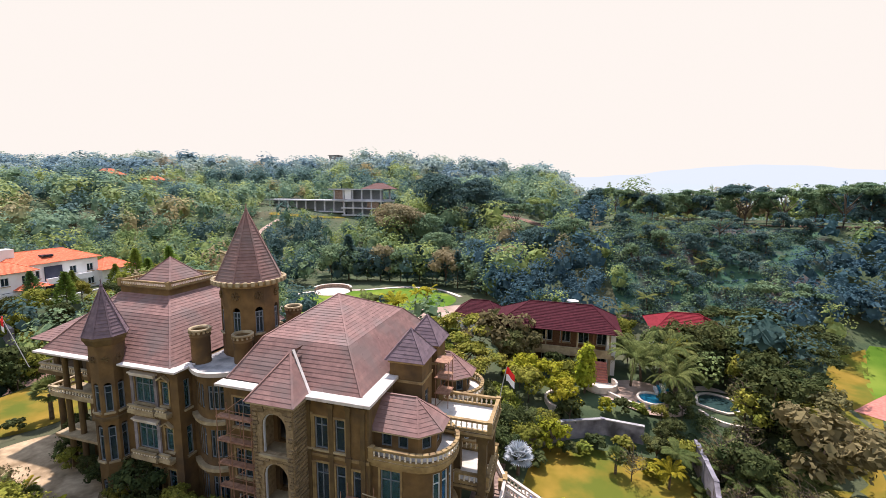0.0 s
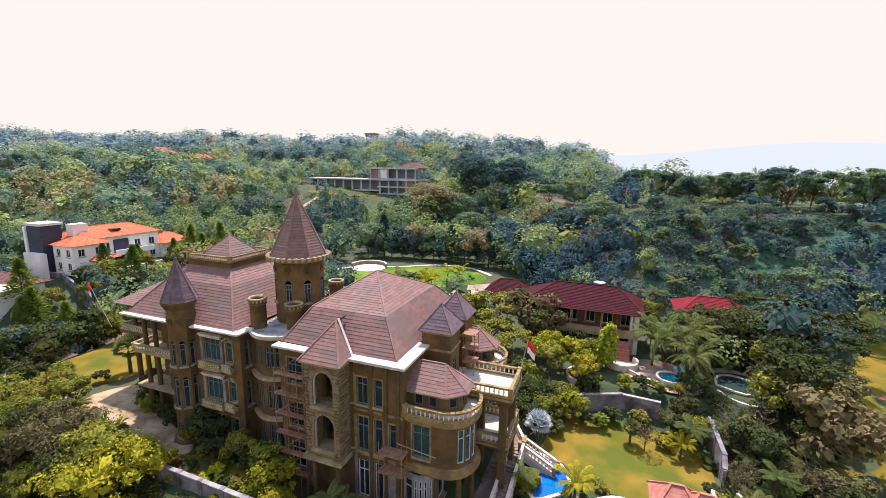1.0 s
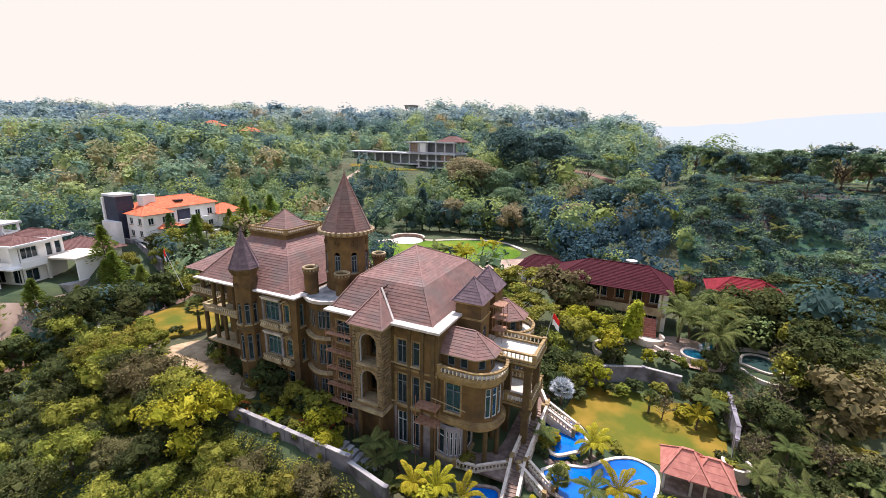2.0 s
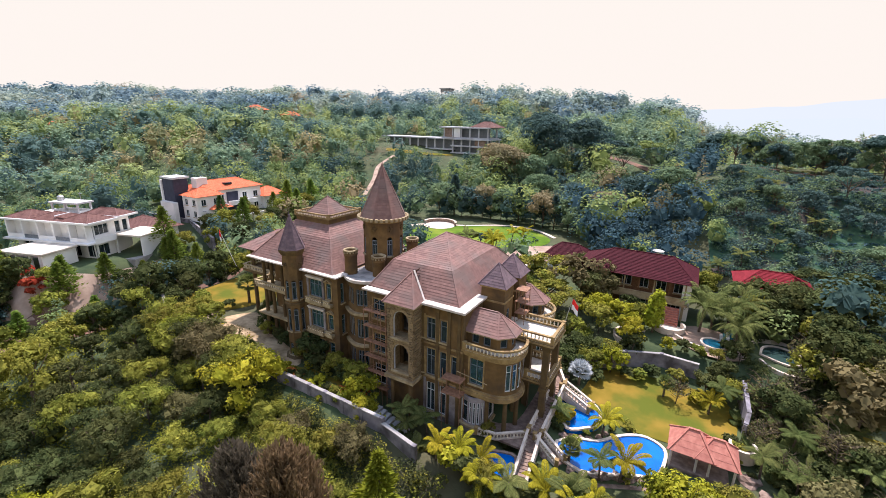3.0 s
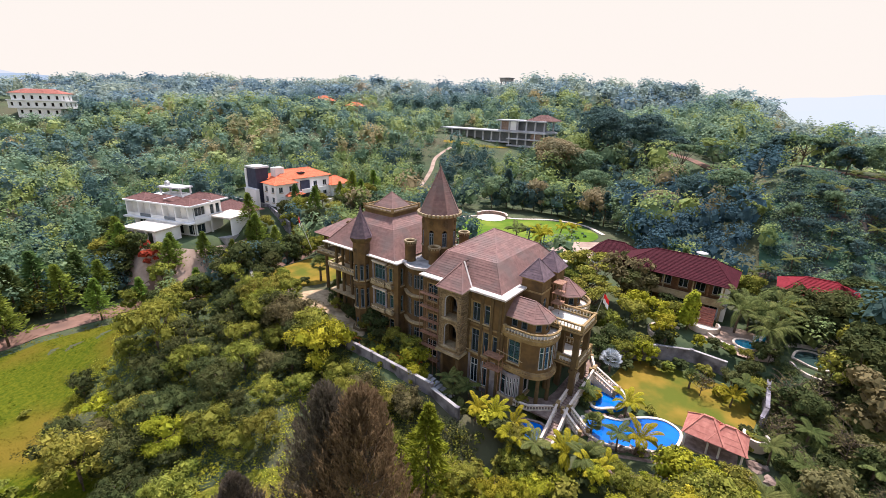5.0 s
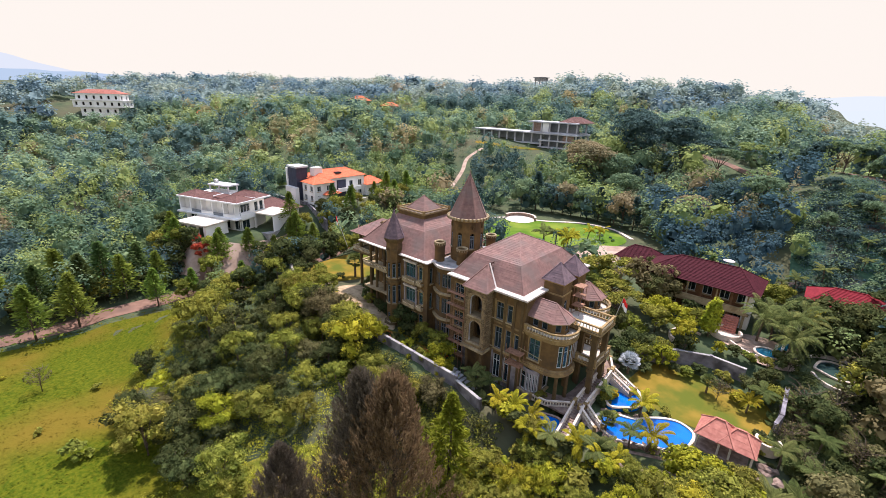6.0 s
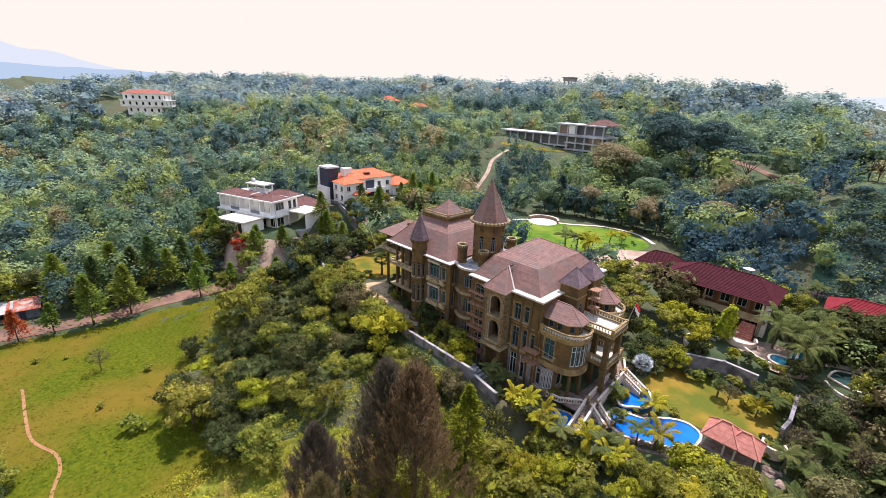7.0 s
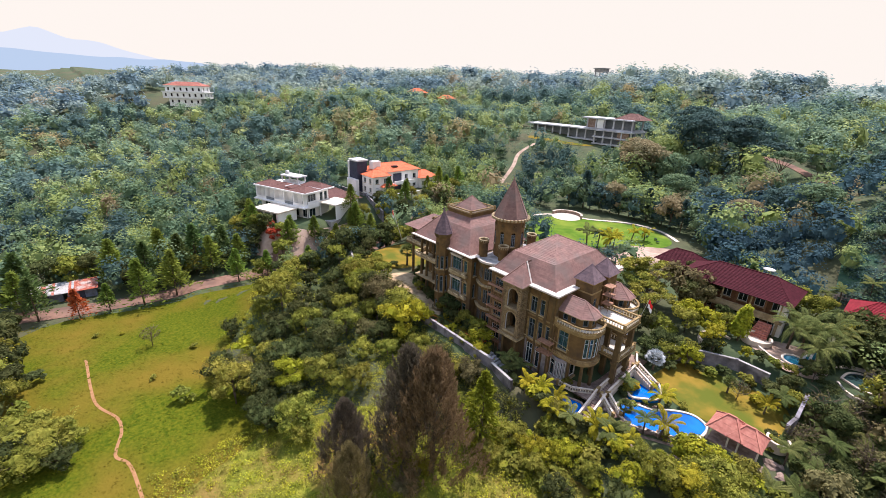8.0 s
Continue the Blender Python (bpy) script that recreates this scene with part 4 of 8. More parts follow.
# window hoods and little balconies
for x0, x1, z in ((-22.4, -19.5, 8.55), (-19.35, -18.1, 8.65), (-22.4, -19.6, 4.35), (-19.3, -18.05, 4.5)):
    bal = cpart("window_balcony", Geo().box(x0, 0.35, z - 0.25, x1, LY0 - 0.002, z - 0.02).box(x0 + 0.15, 0.6, z - 0.5, x1 - 0.15, LY0 - 0.003, z - 0.25), TRIM, "small cream balcony under a window")
    balustrade("balustrade", [(x0 + 0.1, 0.45), (x1 - 0.1, 0.45)], z - 0.02, bal, 0.55, TRIM, 0.3, 0.14, posts=False)
    g = Geo()
    zt = z + 3.0
    if x1 - x0 > 2:
        g.box(x0 + 0.1, 0.7, zt, x1 - 0.1, LY0 - 0.004, zt + 0.2)
        g.box(x0, 0.6, zt + 0.2, x1, LY0 - 0.005, zt + 0.32)
    else:
        xm = (x0 + x1) / 2
        g.beam((x0, 0.85, zt - 0.2), (xm, 0.85, zt + 0.2), 0.3, 0.14).beam((xm, 0.85, zt + 0.2), (x1, 0.85, zt - 0.2), 0.3, 0.14)
    cpart("window_hood", g, TERRACE if x1 - x0 > 2 else TRIM)
hip_roof((-33.2, 0.9, -17.9, 16.2), (-29.9, 3.75, -20.75, 13.2), None, 12.5, 16.0, "roof", ROOF, label="mauve tiled mansard roof of the left wing")
Bq = [(-29.9, 3.75, 16.0), (-20.75, 3.75, 16.0), (-20.75, 13.2, 16.0), (-29.9, 13.2, 16.0)]
Lq = [(-28.6, 5.6, 17.4), (-22.75, 5.6, 17.4), (-22.75, 11.6, 17.4), (-28.6, 11.6, 17.4)]
g = Geo()
for i in range(4):
    g.courses(Bq[i], Bq[(i + 1) % 4], Lq[(i + 1) % 4], Lq[i])
cpart("roof", g, ROOF)
for i, (a, b) in enumerate((((-33.2, 0.9, 12.5), Bq[0]), ((-17.9, 0.9, 12.5), Bq[1]), ((-17.9, 16.2, 12.5), Bq[2]), ((-33.2, 16.2, 12.5), Bq[3]))):
    cpart("hip_tiles", Geo().beam(a, b, 0.16, 0.12), ROOF)
    cpart("hip_tiles", Geo().beam(Bq[i], Lq[i], 0.16, 0.12), ROOF)
lan = cpart("roof_lantern", Geo().box(-28.7, 5.5, 17.3, -22.65, 11.7, 17.9).box(-28.85, 5.35, 17.9, -22.5, 11.85, 18.0), RENDER, "square lantern base with pyramid roof on top")
g = Geo()
c = [(-28.1, 6.2, 18.0), (-23.3, 6.2, 18.0), (-23.3, 11.0, 18.0), (-28.1, 11.0, 18.0)]
t = (-25.7, 8.6, 20.5)
for i in range(4):
    g.courses(c[i], c[(i + 1) % 4], t, t)
part("pyramid_roof", g, ROOF, lan)
g = Geo()
for q in c:
    g.beam(q, t, 0.14, 0.1)
part("hip_tiles", g, ROOF, lan)
for b in ((-23.1, 0.35, 12.4, -16.9, 1.3, 12.58), (-17.8, 1.304, 12.4, -16.9, 2.5, 12.58), (-33.4, 0.35, 12.4, -26.0, 1.0, 12.58)):
    cpart("gutter_slab", Geo().bevelbox(*b, 0.02), SLAB, "white gutter slab")
# low railing round the lantern, and pale stone jambs beside the great windows
for p, q in (((-28.7, 5.5), (-22.65, 5.5)), ((-22.65, 5.5), (-22.65, 11.7)), ((-22.65, 11.7), (-28.7, 11.7)), ((-28.7, 11.7), (-28.7, 5.5))):
    balustrade("lantern_railing", [p, q], 18.0, castle, 0.62, GOLD, 0.3, 0.12, "low golden railing round the lantern")
for x, z0, z1 in ((-22.32, 8.75, 11.6), (-19.72, 8.4, 11.7), (-22.32, 4.5, 7.5), (-19.75, 4.2, 7.6)):
    g = Geo()
    lf.block(g, fx(x) - 0.16, fx(x) + 0.16, z0, z1, 0.004, 0.14)
    lf.block(g, fx(x) - 0.22, fx(x) + 0.22, z0 - 0.25, z0, 0.004, 0.2)
    cpart("window_jamb", g, LILAC, "pale weathered stone jamb")
# loggia columns, balcony and porch at the left end
cpart("loggia_ceiling", Geo().box(-33.0, 1.0, 12.15, -25.7, 4.15, 12.38), RENDER_D)
for x in (-32.5, -30.9, -28.8):
    cpart("column", Geo().lathe([(0.34, -1.0), (0.34, -0.6), (0.26, -0.5), (0.23, 11.6), (0.34, 11.8), (0.34, 12.15)], x, 2.3, 12), RENDER_D)
for z in (3.9, 8.0):
    cpart("loggia_floor", Geo().box(-33.6, 1.5, z - 0.35, -25.7, 4.15, z - 0.1), TRIM)
balustrade("balustrade", [(-25.9, 1.55), (-33.7, 1.55), (-33.7, 4.2)], 7.95, castle, 0.75, TRIM, 0.38)
porch = cpart("porch", Geo(), RENDER_D, "columned side porch with hipped roof")
g = Geo()
g.box(-42.0, 6.2, 10.6, -32.7, 15.4, 11.05)
g.box(-42.4, 5.7, 7.1, -32.7, 15.4, 7.5)
porch.data = mesh_of("porch", g, RENDER_D)
for x, y in ((-41.2, 6.9), (-37.8, 6.9), (-34.4, 6.9), (-41.2, 11.0), (-41.2, 14.7)):
    part("column", Geo().lathe([(0.42, -1.0), (0.42, -0.5), (0.32, -0.4), (0.28, 10.2), (0.42, 10.4), (0.42, 10.6)], x, y, 12), RENDER_D, porch)
g = Geo()
e = [(-42.9, 5.6, 11.0), (-32.7, 5.6, 11.0), (-32.7, 16.0, 11.0), (-42.9, 16.0, 11.0)]
ra, rb = (-39.2, 10.8, 13.4), (-32.7, 10.8, 13.4)
g.courses(e[0], e[1], rb, ra)
g.courses(e[2], e[3], ra, rb)
g.courses(e[3], e[0], ra, ra)
part("porch_roof", g, ROOF, porch, "hipped mauve tiled porch roof")
balustrade("balustrade", [(-33.0, 5.85), (-42.2, 5.85), (-42.2, 15.2)], 7.5, castle, 0.75, TRIM, 0.38)
cpart("chimney_stack", Geo().box(-35.0, 7.0, 11.0, -33.9, 8.1, 14.3).box(-35.15, 6.85, 13.9, -33.75, 8.25, 14.15), RENDER, "square ochre chimney")
# corner turret
ux, uy = -24.55, 0.75
tur = cpart("corner_turret", Geo(), RENDER, "slim octagonal corner turret with lancet windows")
g = Geo()
oc = [(ux + 1.32 * math.cos(radians(22.5 + 45 * i)), uy + 1.32 * math.sin(radians(22.5 + 45 * i))) for i in range(8)]
for i in range(8):
    w = Wall(oc[i], oc[(i + 1) % 8], -1.2, 15.2, 0.22)
    if i in (4, 5, 6, 7):
        for z0, z1 in ((8.4, 11.0), (3.9, 7.2), (0.4, 2.2)):
            w.hole(0.22, w.len - 0.22, z0, z1, True)
            window(w, 0.22, w.len - 0.22, z0, z1 - 0.25, FRAME_G, GLASS_D, parent=tur, mull=0, sill=True)
        gr = Geo()
        for a in range(6):
            a0 = math.pi * a / 3
            gr.beam(w.at(w.len / 2, 0.04, 13.1), w.at(w.len / 2 + 0.28 * math.cos(a0), 0.04, 13.1 + 0.28 * math.sin(a0)), 0.14, 0.1)
        part("rosette", gr, RENDER_D, tur)
    w.build(g)
tur.data = mesh_of("corner_turret", g, RENDER)
for prof in ([(1.4, 14.3), (1.5, 14.5), (1.68, 14.85), (1.68, 15.05), (1.4, 15.1)], [(1.4, -1.2), (1.85, -1.2), (1.85, 0.15), (1.5, 0.3)], [(1.36, 7.6), (1.48, 7.65), (1.48, 7.9), (1.36, 7.95)]):
    part("cornice", Geo().lathe(prof, ux, uy, 8, radians(22.5)), RENDER_D, tur)
cone_roof(ux, uy, 1.68, 15.05, 19.25, 8, tur, ROOF_P, radians(22.5))


# ---- site: lawns, courts, roads, paths ----
sheet("forecourt", smooth_line([(-43.4, 0.6), (-42.8, 3), (-40.5, 5.8), (-36, 5.6), (-33, 2.6), (-28.5, 1.4), (-23.5, -0.2), (-22.5, -1.9), (-26, -2.5), (-32, -2.1), (-37.5, -1.0), (-43.4, 0.6)], 4)[:-1], SAND, "pale gravel forecourt beside the mansion", "forecourt")
sheet("front_lawn", smooth_line([(-46, 3), (-55, 1.5), (-57, 8), (-56, 18), (-46, 24), (-43, 16), (-43.5, 7), (-46, 3)], 4)[:-1], DRYLAWN, "yellowish dry front lawn", "lawn", 0.06)
sheet("flower_bed", [(-44, -2.9), (-36, -3.4), (-22, -4.5), (-11, -5.0), (-5.6, -5.4), (-1.0, -6.3), (-0.4, -4.8), (-9, -4.2), (-14, -1.4), (-20, -1.2), (-26, -3.0), (-36, -2.2), (-44, -1.2)], DRYLAWN, "dry orange grass bed behind the retaining wall", "flower bed", 0.06)
sheet("drive", ribbon_poly(smooth_line([(-45, 1.0), (-50, -0.5), (-56, 0.5), (-61, 4)]), 3.2), PAVE, "pale pink concrete drive", "drive", 0.09)
sheet("back_lawn", smooth_line([(-50, 59), (-46, 71), (-38, 74.5), (-28.5, 80.5), (-19.5, 80.4), (-12.5, 75), (-12, 68), (-16, 63.5), (-20, 60), (-27, 42), (-36, 44), (-50, 59)], 4)[:-1], LAWN, "bright mown back lawn", "lawn", 0.07)
sheet("lawn_path", ribbon_poly(smooth_line([(-39, 46), (-47, 54), (-51.5, 62), (-50, 69), (-44, 73.3), (-37.8, 75.6), (-28.5, 82.3), (-19, 82.2), (-11.5, 76.5)], 5), 1.1), RIM, "pale curving path round the lawn", "path", 0.12)
sheet("paved_yard", smooth_line([(-18, 62), (-12.3, 67), (-7, 70), (-4, 63), (-9, 52), (-12, 40), (-16, 40), (-17, 52), (-18, 62)], 4)[:-1], PAVE, "pale pink paved yard", "yard", 0.09)
sheet("garden_lawn", smooth_line([(10.2, 14.0), (11.2, 20.0), (14.2, 22.6), (18.2, 23.8), (23, 23.4), (26.6, 20.0), (26.4, 13.5), (24.0, 10.4), (20.8, 9.9), (16.4, 9.9), (14.4, 10.6), (12.6, 12.6), (10.2, 14.0)], 4)[:-1], DRYLAWN, "dry golden garden lawn", "lawn", 0.06)
sheet("meadow", smooth_line([(-22, -36), (-27, -30), (-36, -32), (-42, -34), (-47, -32), (-55, -26), (-63, -17), (-69, -11), (-73, -24), (-76, -40), (-79, -58), (-60, -72), (-30, -74), (-16, -60), (-22, -36)], 4)[:-1], MEADOW, "sunlit grassy meadow with worn patches", "meadow", 0.06, 2.0)
sheet("scrub_ground", smooth_line([(-23, -33), (-16, -23), (-6, -17), (2, -11.5), (10, -10.5), (24, -10), (34, -16), (36, -34), (20, -48), (-8, -52), (-22, -44), (-23, -33)], 4)[:-1], SCRUB, "bright green scrubby slope with earth patches", "ground", 0.05, 2.0)
sheet("vegetable_field", smooth_line([(24, 60), (22, 82), (30, 103), (46, 101), (68, 90), (60, 72), (48, 62), (36, 58), (24, 60)], 3)[:-1], FIELD, "terraced vegetable field", "field", 0.1, 2.0)
sheet("road_west", ribbon_poly(smooth_line([(-90, -75), (-85.4, -57.5), (-83.6, -50.2), (-82.4, -44.4), (-80.8, -37), (-79.6, -30.6), (-78.2, -21.2), (-76.4, -12.1), (-73.2, -1), (-70.5, 10), (-69, 24), (-71, 40)], 4), 5.4), ROAD, "rosy asphalt lane", "road", 0.1)
sheet("road_ridge", ribbon_poly(smooth_line([(-52, 194), (-32, 182), (-8, 160), (14, 132), (35, 114), (56, 106.5), (70, 99), (95, 90)], 5), 3.4), ROAD, "pale ridge road under roadside trees", "road", 0.15)
sheet("road_hill", ribbon_poly(smooth_line([(-84, 80), (-89, 91), (-95, 104), (-102, 116), (-104, 130)], 4), 1.7), PAVE, "sandy hill track", "road", 0.15)
sheet("sports_court", [(49, 38), (61, 49), (70, 42), (58, 30)], PINKTILE, "faded red sports court", "court", 0.1)
sheet("dry_strip", [(36.5, 19), (42, 19.5), (50, 34), (60, 57), (54, 54), (45, 38), (38.5, 25)], DRYLAWN, "dry yellow strip beside the lawn fence", "lawn", 0.05)
sheet("court_lawn", smooth_line([(42.5, 19), (50.3, 34), (61, 58), (74, 46), (60, 24), (42.5, 19)], 4)[:-1], LAWN, "bright lawn round the sports court", "lawn", 0.05)
sheet("footpath", ribbon_poly(smooth_line([(-59.5, -52.2), (-58.2, -52.0), (-50, -52), (-43.6, -51.6), (-38.5, -49.6), (-35, -49.5), (-32, -50.4), (-30.2, -50.6), (-27.5, -49.4), (-20, -49)], 5), 0.4), DIRT, "narrow reddish footpath worn through the meadow", "path", 0.1, 0.8)
sheet("house_court", smooth_line([(-97, -16), (-80, -13), (-75, -4), (-75.5, 10), (-80, 12), (-82, -5), (-97, -9), (-97, -16)], 3)[:-1], PAVE, "terracotta paved house court", "court", 0.08)
sheet("round_patio", ring_pts(-44.5, 71.6, 4.6, 0, 340, 24), RIM, "pale round patio at the lawn's edge", "patio", 0.14)
pw = thing("patio_wall", "low curved cream and brick seat wall", "wall", (-44.5, 71.6, 0), kind="structure")
pw.location = (0, 0, 0)
part("wall_body", Geo().strip(ring_pts(-44.5, 71.6, 4.7, 20, 190, 16), 1.25, 2.24, 0.45), ROCK, pw)
part("coping", Geo().strip(ring_pts(-44.5, 71.6, 4.7, 20, 190, 16), 2.244, 2.36, 0.6), RIM, pw)


def long_wall(name, pts, depth, mat, label, thick=0.28, cap=None, panel=3.2):
    """A garden wall along points (x, y, top): panels between piers, with a coping."""
    w = thing(name, label, "garden wall", kind="structure")
    for (x0, y0, z0), (x1, y1, z1) in zip(pts, pts[1:]):
        n = max(1, round(math.hypot(x1 - x0, y1 - y0) / panel))
        for i in range(n):
            a, b = i / n, (i + 1) / n
            p = (x0 + (x1 - x0) * a, y0 + (y1 - y0) * a, z0 + (z1 - z0) * a)
            q = (x0 + (x1 - x0) * b, y0 + (y1 - y0) * b, z0 + (z1 - z0) * b)
            g = Geo().beam((p[0], p[1], p[2] - depth / 2), (q[0], q[1], q[2] - depth / 2), thick, depth)
            part("panel", g, mat, w)
            part("coping", Geo().beam((p[0], p[1], p[2] + 0.06), (q[0], q[1], q[2] + 0.06), thick + 0.14, 0.12), cap or CONCRETE, w)
            part("pier", Geo().box(p[0] - 0.22, p[1] - 0.22, p[2] - depth, p[0] + 0.22, p[1] + 0.22, p[2] + 0.16), mat, w)
    return w


long_wall("retaining_wall", [(-0.8, -6.7, 1.0), (-5.4, -5.75, 1.05)], 4.6, WALL_OLD, "weathered grey retaining wall with stained panels", cap=CONCRETE)
long_wall("retaining_wall", [(-5.5, -5.65, 1.55), (-11.2, -5.3, 1.3), (-16.6, -5.0, 1.15), (-22, -4.85, 1.1), (-41.6, -3.6, 1.0), (-47, -3.3, 1.0)], 4.6, WALL_OLD, "weathered grey retaining wall with stained panels", cap=CONCRETE)
long_wall("gate_wall", [(-49, -2.6, 1.6), (-53, -1.6, 1.6), (-58, 0.5, 1.5)], 2.4, CONCRETE, "grey plastered entrance wall")
long_wall("boundary_wall", [(-74, 20.6, 4.2), (-93, 26.5, 4.9), (-120, 23.5, 5.0)], 3.2, WALL_OLD, "grey block boundary wall between the houses")
long_wall("garden_wall", [(9.3, 20.5, 1.2), (14, 23.0, 1.3), (18.2, 24.4, 1.5), (22.6, 24.0, 1.5)], 2.8, WALL_OLD, "bluish grey garden wall")
long_wall("side_wall", [(27.3, 22.0, 1.7), (27.4, 16.0, 1.4), (27.0, 13.8, 1.2)], 2.8, WALL_OLD, "leaning pale grey side wall", cap=WALL_OLD)

# garden steps along the front of the mansion
st = thing("garden_steps", "stone garden steps with plank treads", "steps")
for i in range(13):
    x = -8.2 + i * 0.62
    z = 0.25 - i * 0.2
    part("tread", Geo().bevelbox(x, -4.4 - i * 0.03, z - 0.5, x + 0.55, -2.7 - i * 0.03, z, 0.03), CONCRETE, st)

# ---- pools ----
WZ = -0.88


def pool(name, poly, mat, z, rim=0.32, label="", edge=None):
    p = thing(name, label, "pool", kind="structure")
    part("water", Geo().prism(poly, z - 0.6, z), mat, p, "rippled blue water")
    part("coping", Geo().strip(poly, z - 0.08, z + 0.14, rim, True), edge or RIM, p, "stone coping")
    return p


pool("upper_pool", smooth_line([(8.6, 8.6), (8.9, 11.3), (10.4, 12.2), (12.6, 11.2), (13.6, 8.4), (12.2, 6.6), (10.6, 5.8), (8.6, 8.6)], 3)[:-1], WATER, WZ + 0.25, label="bright blue upper swimming pool")
pool("main_pool", smooth_line([(10.2, 3.6), (11.6, 5.0), (13.9, 5.9), (15.4, 7.6), (16.9, 8.8), (18.4, 9.2), (20.0, 8.3), (20.2, 6.3), (19.6, 3.8), (17.6, 2.8), (15.4, 1.6), (13.2, 0.8), (10.8, 1.9), (10.2, 3.6)], 3)[:-1], WATER, WZ - 0.15, label="bright blue lagoon swimming pool")
pool("side_pool", smooth_line([(4.4, -1.4), (6.9, -0.6), (7.7, -1.6), (7.8, -3.6), (6.6, -4.2), (4.8, -3.6), (4.4, -1.4)], 3)[:-1], WATER, WZ - 0.15, edge=ROCK, label="small deep blue side pool")
pool("lower_pool", smooth_line([(13.0, -0.8), (15.4, 0.4), (18.0, 1.7), (19.6, 2.2), (19.4, 0.4), (17.4, -1.4), (14.6, -2.0), (13.0, -0.8)], 3)[:-1], WATER, WZ - 0.55, 0.5, edge=ROCK, label="deep blue lower pool behind the rocks")
sheet("terrace_paving", smooth_line([(18.2, 30.4), (20.6, 35.4), (25.0, 35.8), (28.0, 32.2), (27.4, 27.6), (23.6, 26.8), (20.4, 28.6), (18.2, 30.4)], 3)[:-1], PAVE, "pale terrace paving round the children's pool", "paving", 0.1, 1.0)
pool("kid_pool", ring_pts(24.2, 29.6, 1.6, 0, 340, 16), WATER_T, 2.35, 0.3, label="small round children's pool")
pool("garden_pond", smooth_line([(29.6, 31.0), (30.2, 33.6), (32.0, 34.6), (34.2, 33.2), (34.4, 31.0), (32.4, 29.4), (29.6, 31.0)], 3)[:-1], WATER_G, 1.75, 0.3, label="curved dark garden pond with pale rim")
sheet("pool_terrace", smooth_line([(28.4, 33.5), (29.5, 36.0), (32.5, 37.0), (34.4, 35.4), (32.5, 35.6), (30.2, 35.0), (28.4, 33.5)], 3)[:-1], RIM, "pale paved pool terrace", "terrace", 0.12)
rnd = random.Random(8)
ROCKS = []
for k in range(3):
    bm = bmesh.new()
    bmesh.ops.create_icosphere(bm, subdivisions=2, radius=1.0)
    for v in bm.verts:
        v.co *= 0.75 + 0.5 * noise.noise(v.co * 1.3 + Vector((k * 7, 0, 0)))
        v.co.z *= 0.6
    me = bpy.data.meshes.new("rock")
    bm.to_mesh(me)
    bm.free()
    me.materials.append(ROCK)
    ROCKS.append(me)
rocks = thing("pool_rockwork", "brown boulders edging the lagoon", "rocks", group="rockwork")
for x, y, s in [(10.5, 5.3, 0.6), (11.3, 5.6, 0.5), (12.1, 5.8, 0.55), (13.0, 6.2, 0.5), (13.8, 7.0, 0.5), (14.3, 7.9, 0.5), (13.6, 0.9, 0.7), (14.4, 1.2, 0.8), (15.3, 1.6, 0.9), (16.3, 2.1, 0.8), (17.4, 2.6, 0.9), (18.4, 3.0, 0.7), (12.4, 0.6, 0.6), (13.0, -1.6, 0.8), (14.4, -2.6, 0.9), (15.8, -2.4, 0.8), (17.4, -2.0, 0.9), (18.8, -0.6, 0.8), (20.2, 0.8, 0.8), (10.4, 2.0, 0.6), (9.6, 1.4, 0.7), (19.6, 1.4, 0.8), (20.2, 5.0, 0.7), (27.4, 8.0, 1.2), (28.6, 6.6, 1.0), (29.5, 5.0, 1.3), (26.5, 6.0, 0.8)]:
    placed("boulder", ROCKS[rnd.randrange(3)], rocks, Matrix.Translation((x, y, float(ground_z(x, y)) + 0.05)) @ Matrix.Rotation(rnd.uniform(0, 6), 4, "Z") @ Matrix.Scale(s, 4))

# grand garden stairs with paired balustrades
stairs = thing("garden_staircase", "forked garden staircase with cream balustrades", "staircase")


def flight(a, b, width, steps=True):
    (x0, y0, z0), (x1, y1, z1) = a, b
    l = math.hypot(x1 - x0, y1 - y0)
    ux_, uy_ = (x1 - x0) / l, (y1 - y0) / l
    nx, ny = -uy_ * width / 2, ux_ * width / 2
    n = max(4, int(l / 0.42))
    for i in range(n):
        t = (i + 0.5) / n
        g = Geo().beam((x0 + (x1 - x0) * i / n, y0 + (y1 - y0) * i / n, z0 + (z1 - z0) * t - 0.25), (x0 + (x1 - x0) * (i + 1) / n, y0 + (y1 - y0) * (i + 1) / n, z0 + (z1 - z0) * t - 0.25), width, 0.5)
        part("step", g, ROCK, stairs)
    for s in (1, -1):
        balustrade("balustrade", [(x0 + s * nx, y0 + s * ny), (x1 + s * nx, y1 + s * ny)], z0, stairs, 0.85, RIM, 0.36, 0.2, z_end=z1)
        part("stringer", Geo().beam((x0 + s * nx, y0 + s * ny, z0 - 0.4), (x1 + s * nx, y1 + s * ny, z1 - 0.4), 0.3, 0.8), RIM, stairs)


flight((8.3, 10.4, 0.9), (8.0, 3.0, -0.7), 1.3)
flight((8.0, 2.8, -0.7), (8.7, -3.6, -1.7), 1.3)
flight((8.5, 2.8, -0.75), (11.4, 0.9, -1.3), 1.1)
flight((8.7, 10.7, 0.8), (12.2, 9.9, -0.5), 1.1)
flight((8.3, 10.4, 0.9), (7.0, 13.0, 0.9), 1.3)
balustrade("balustrade", [(7.2, 2.4), (4.6, 0.4), (2.5, 0.2)], -1.0, stairs, 0.85, RIM, 0.36, 0.2)


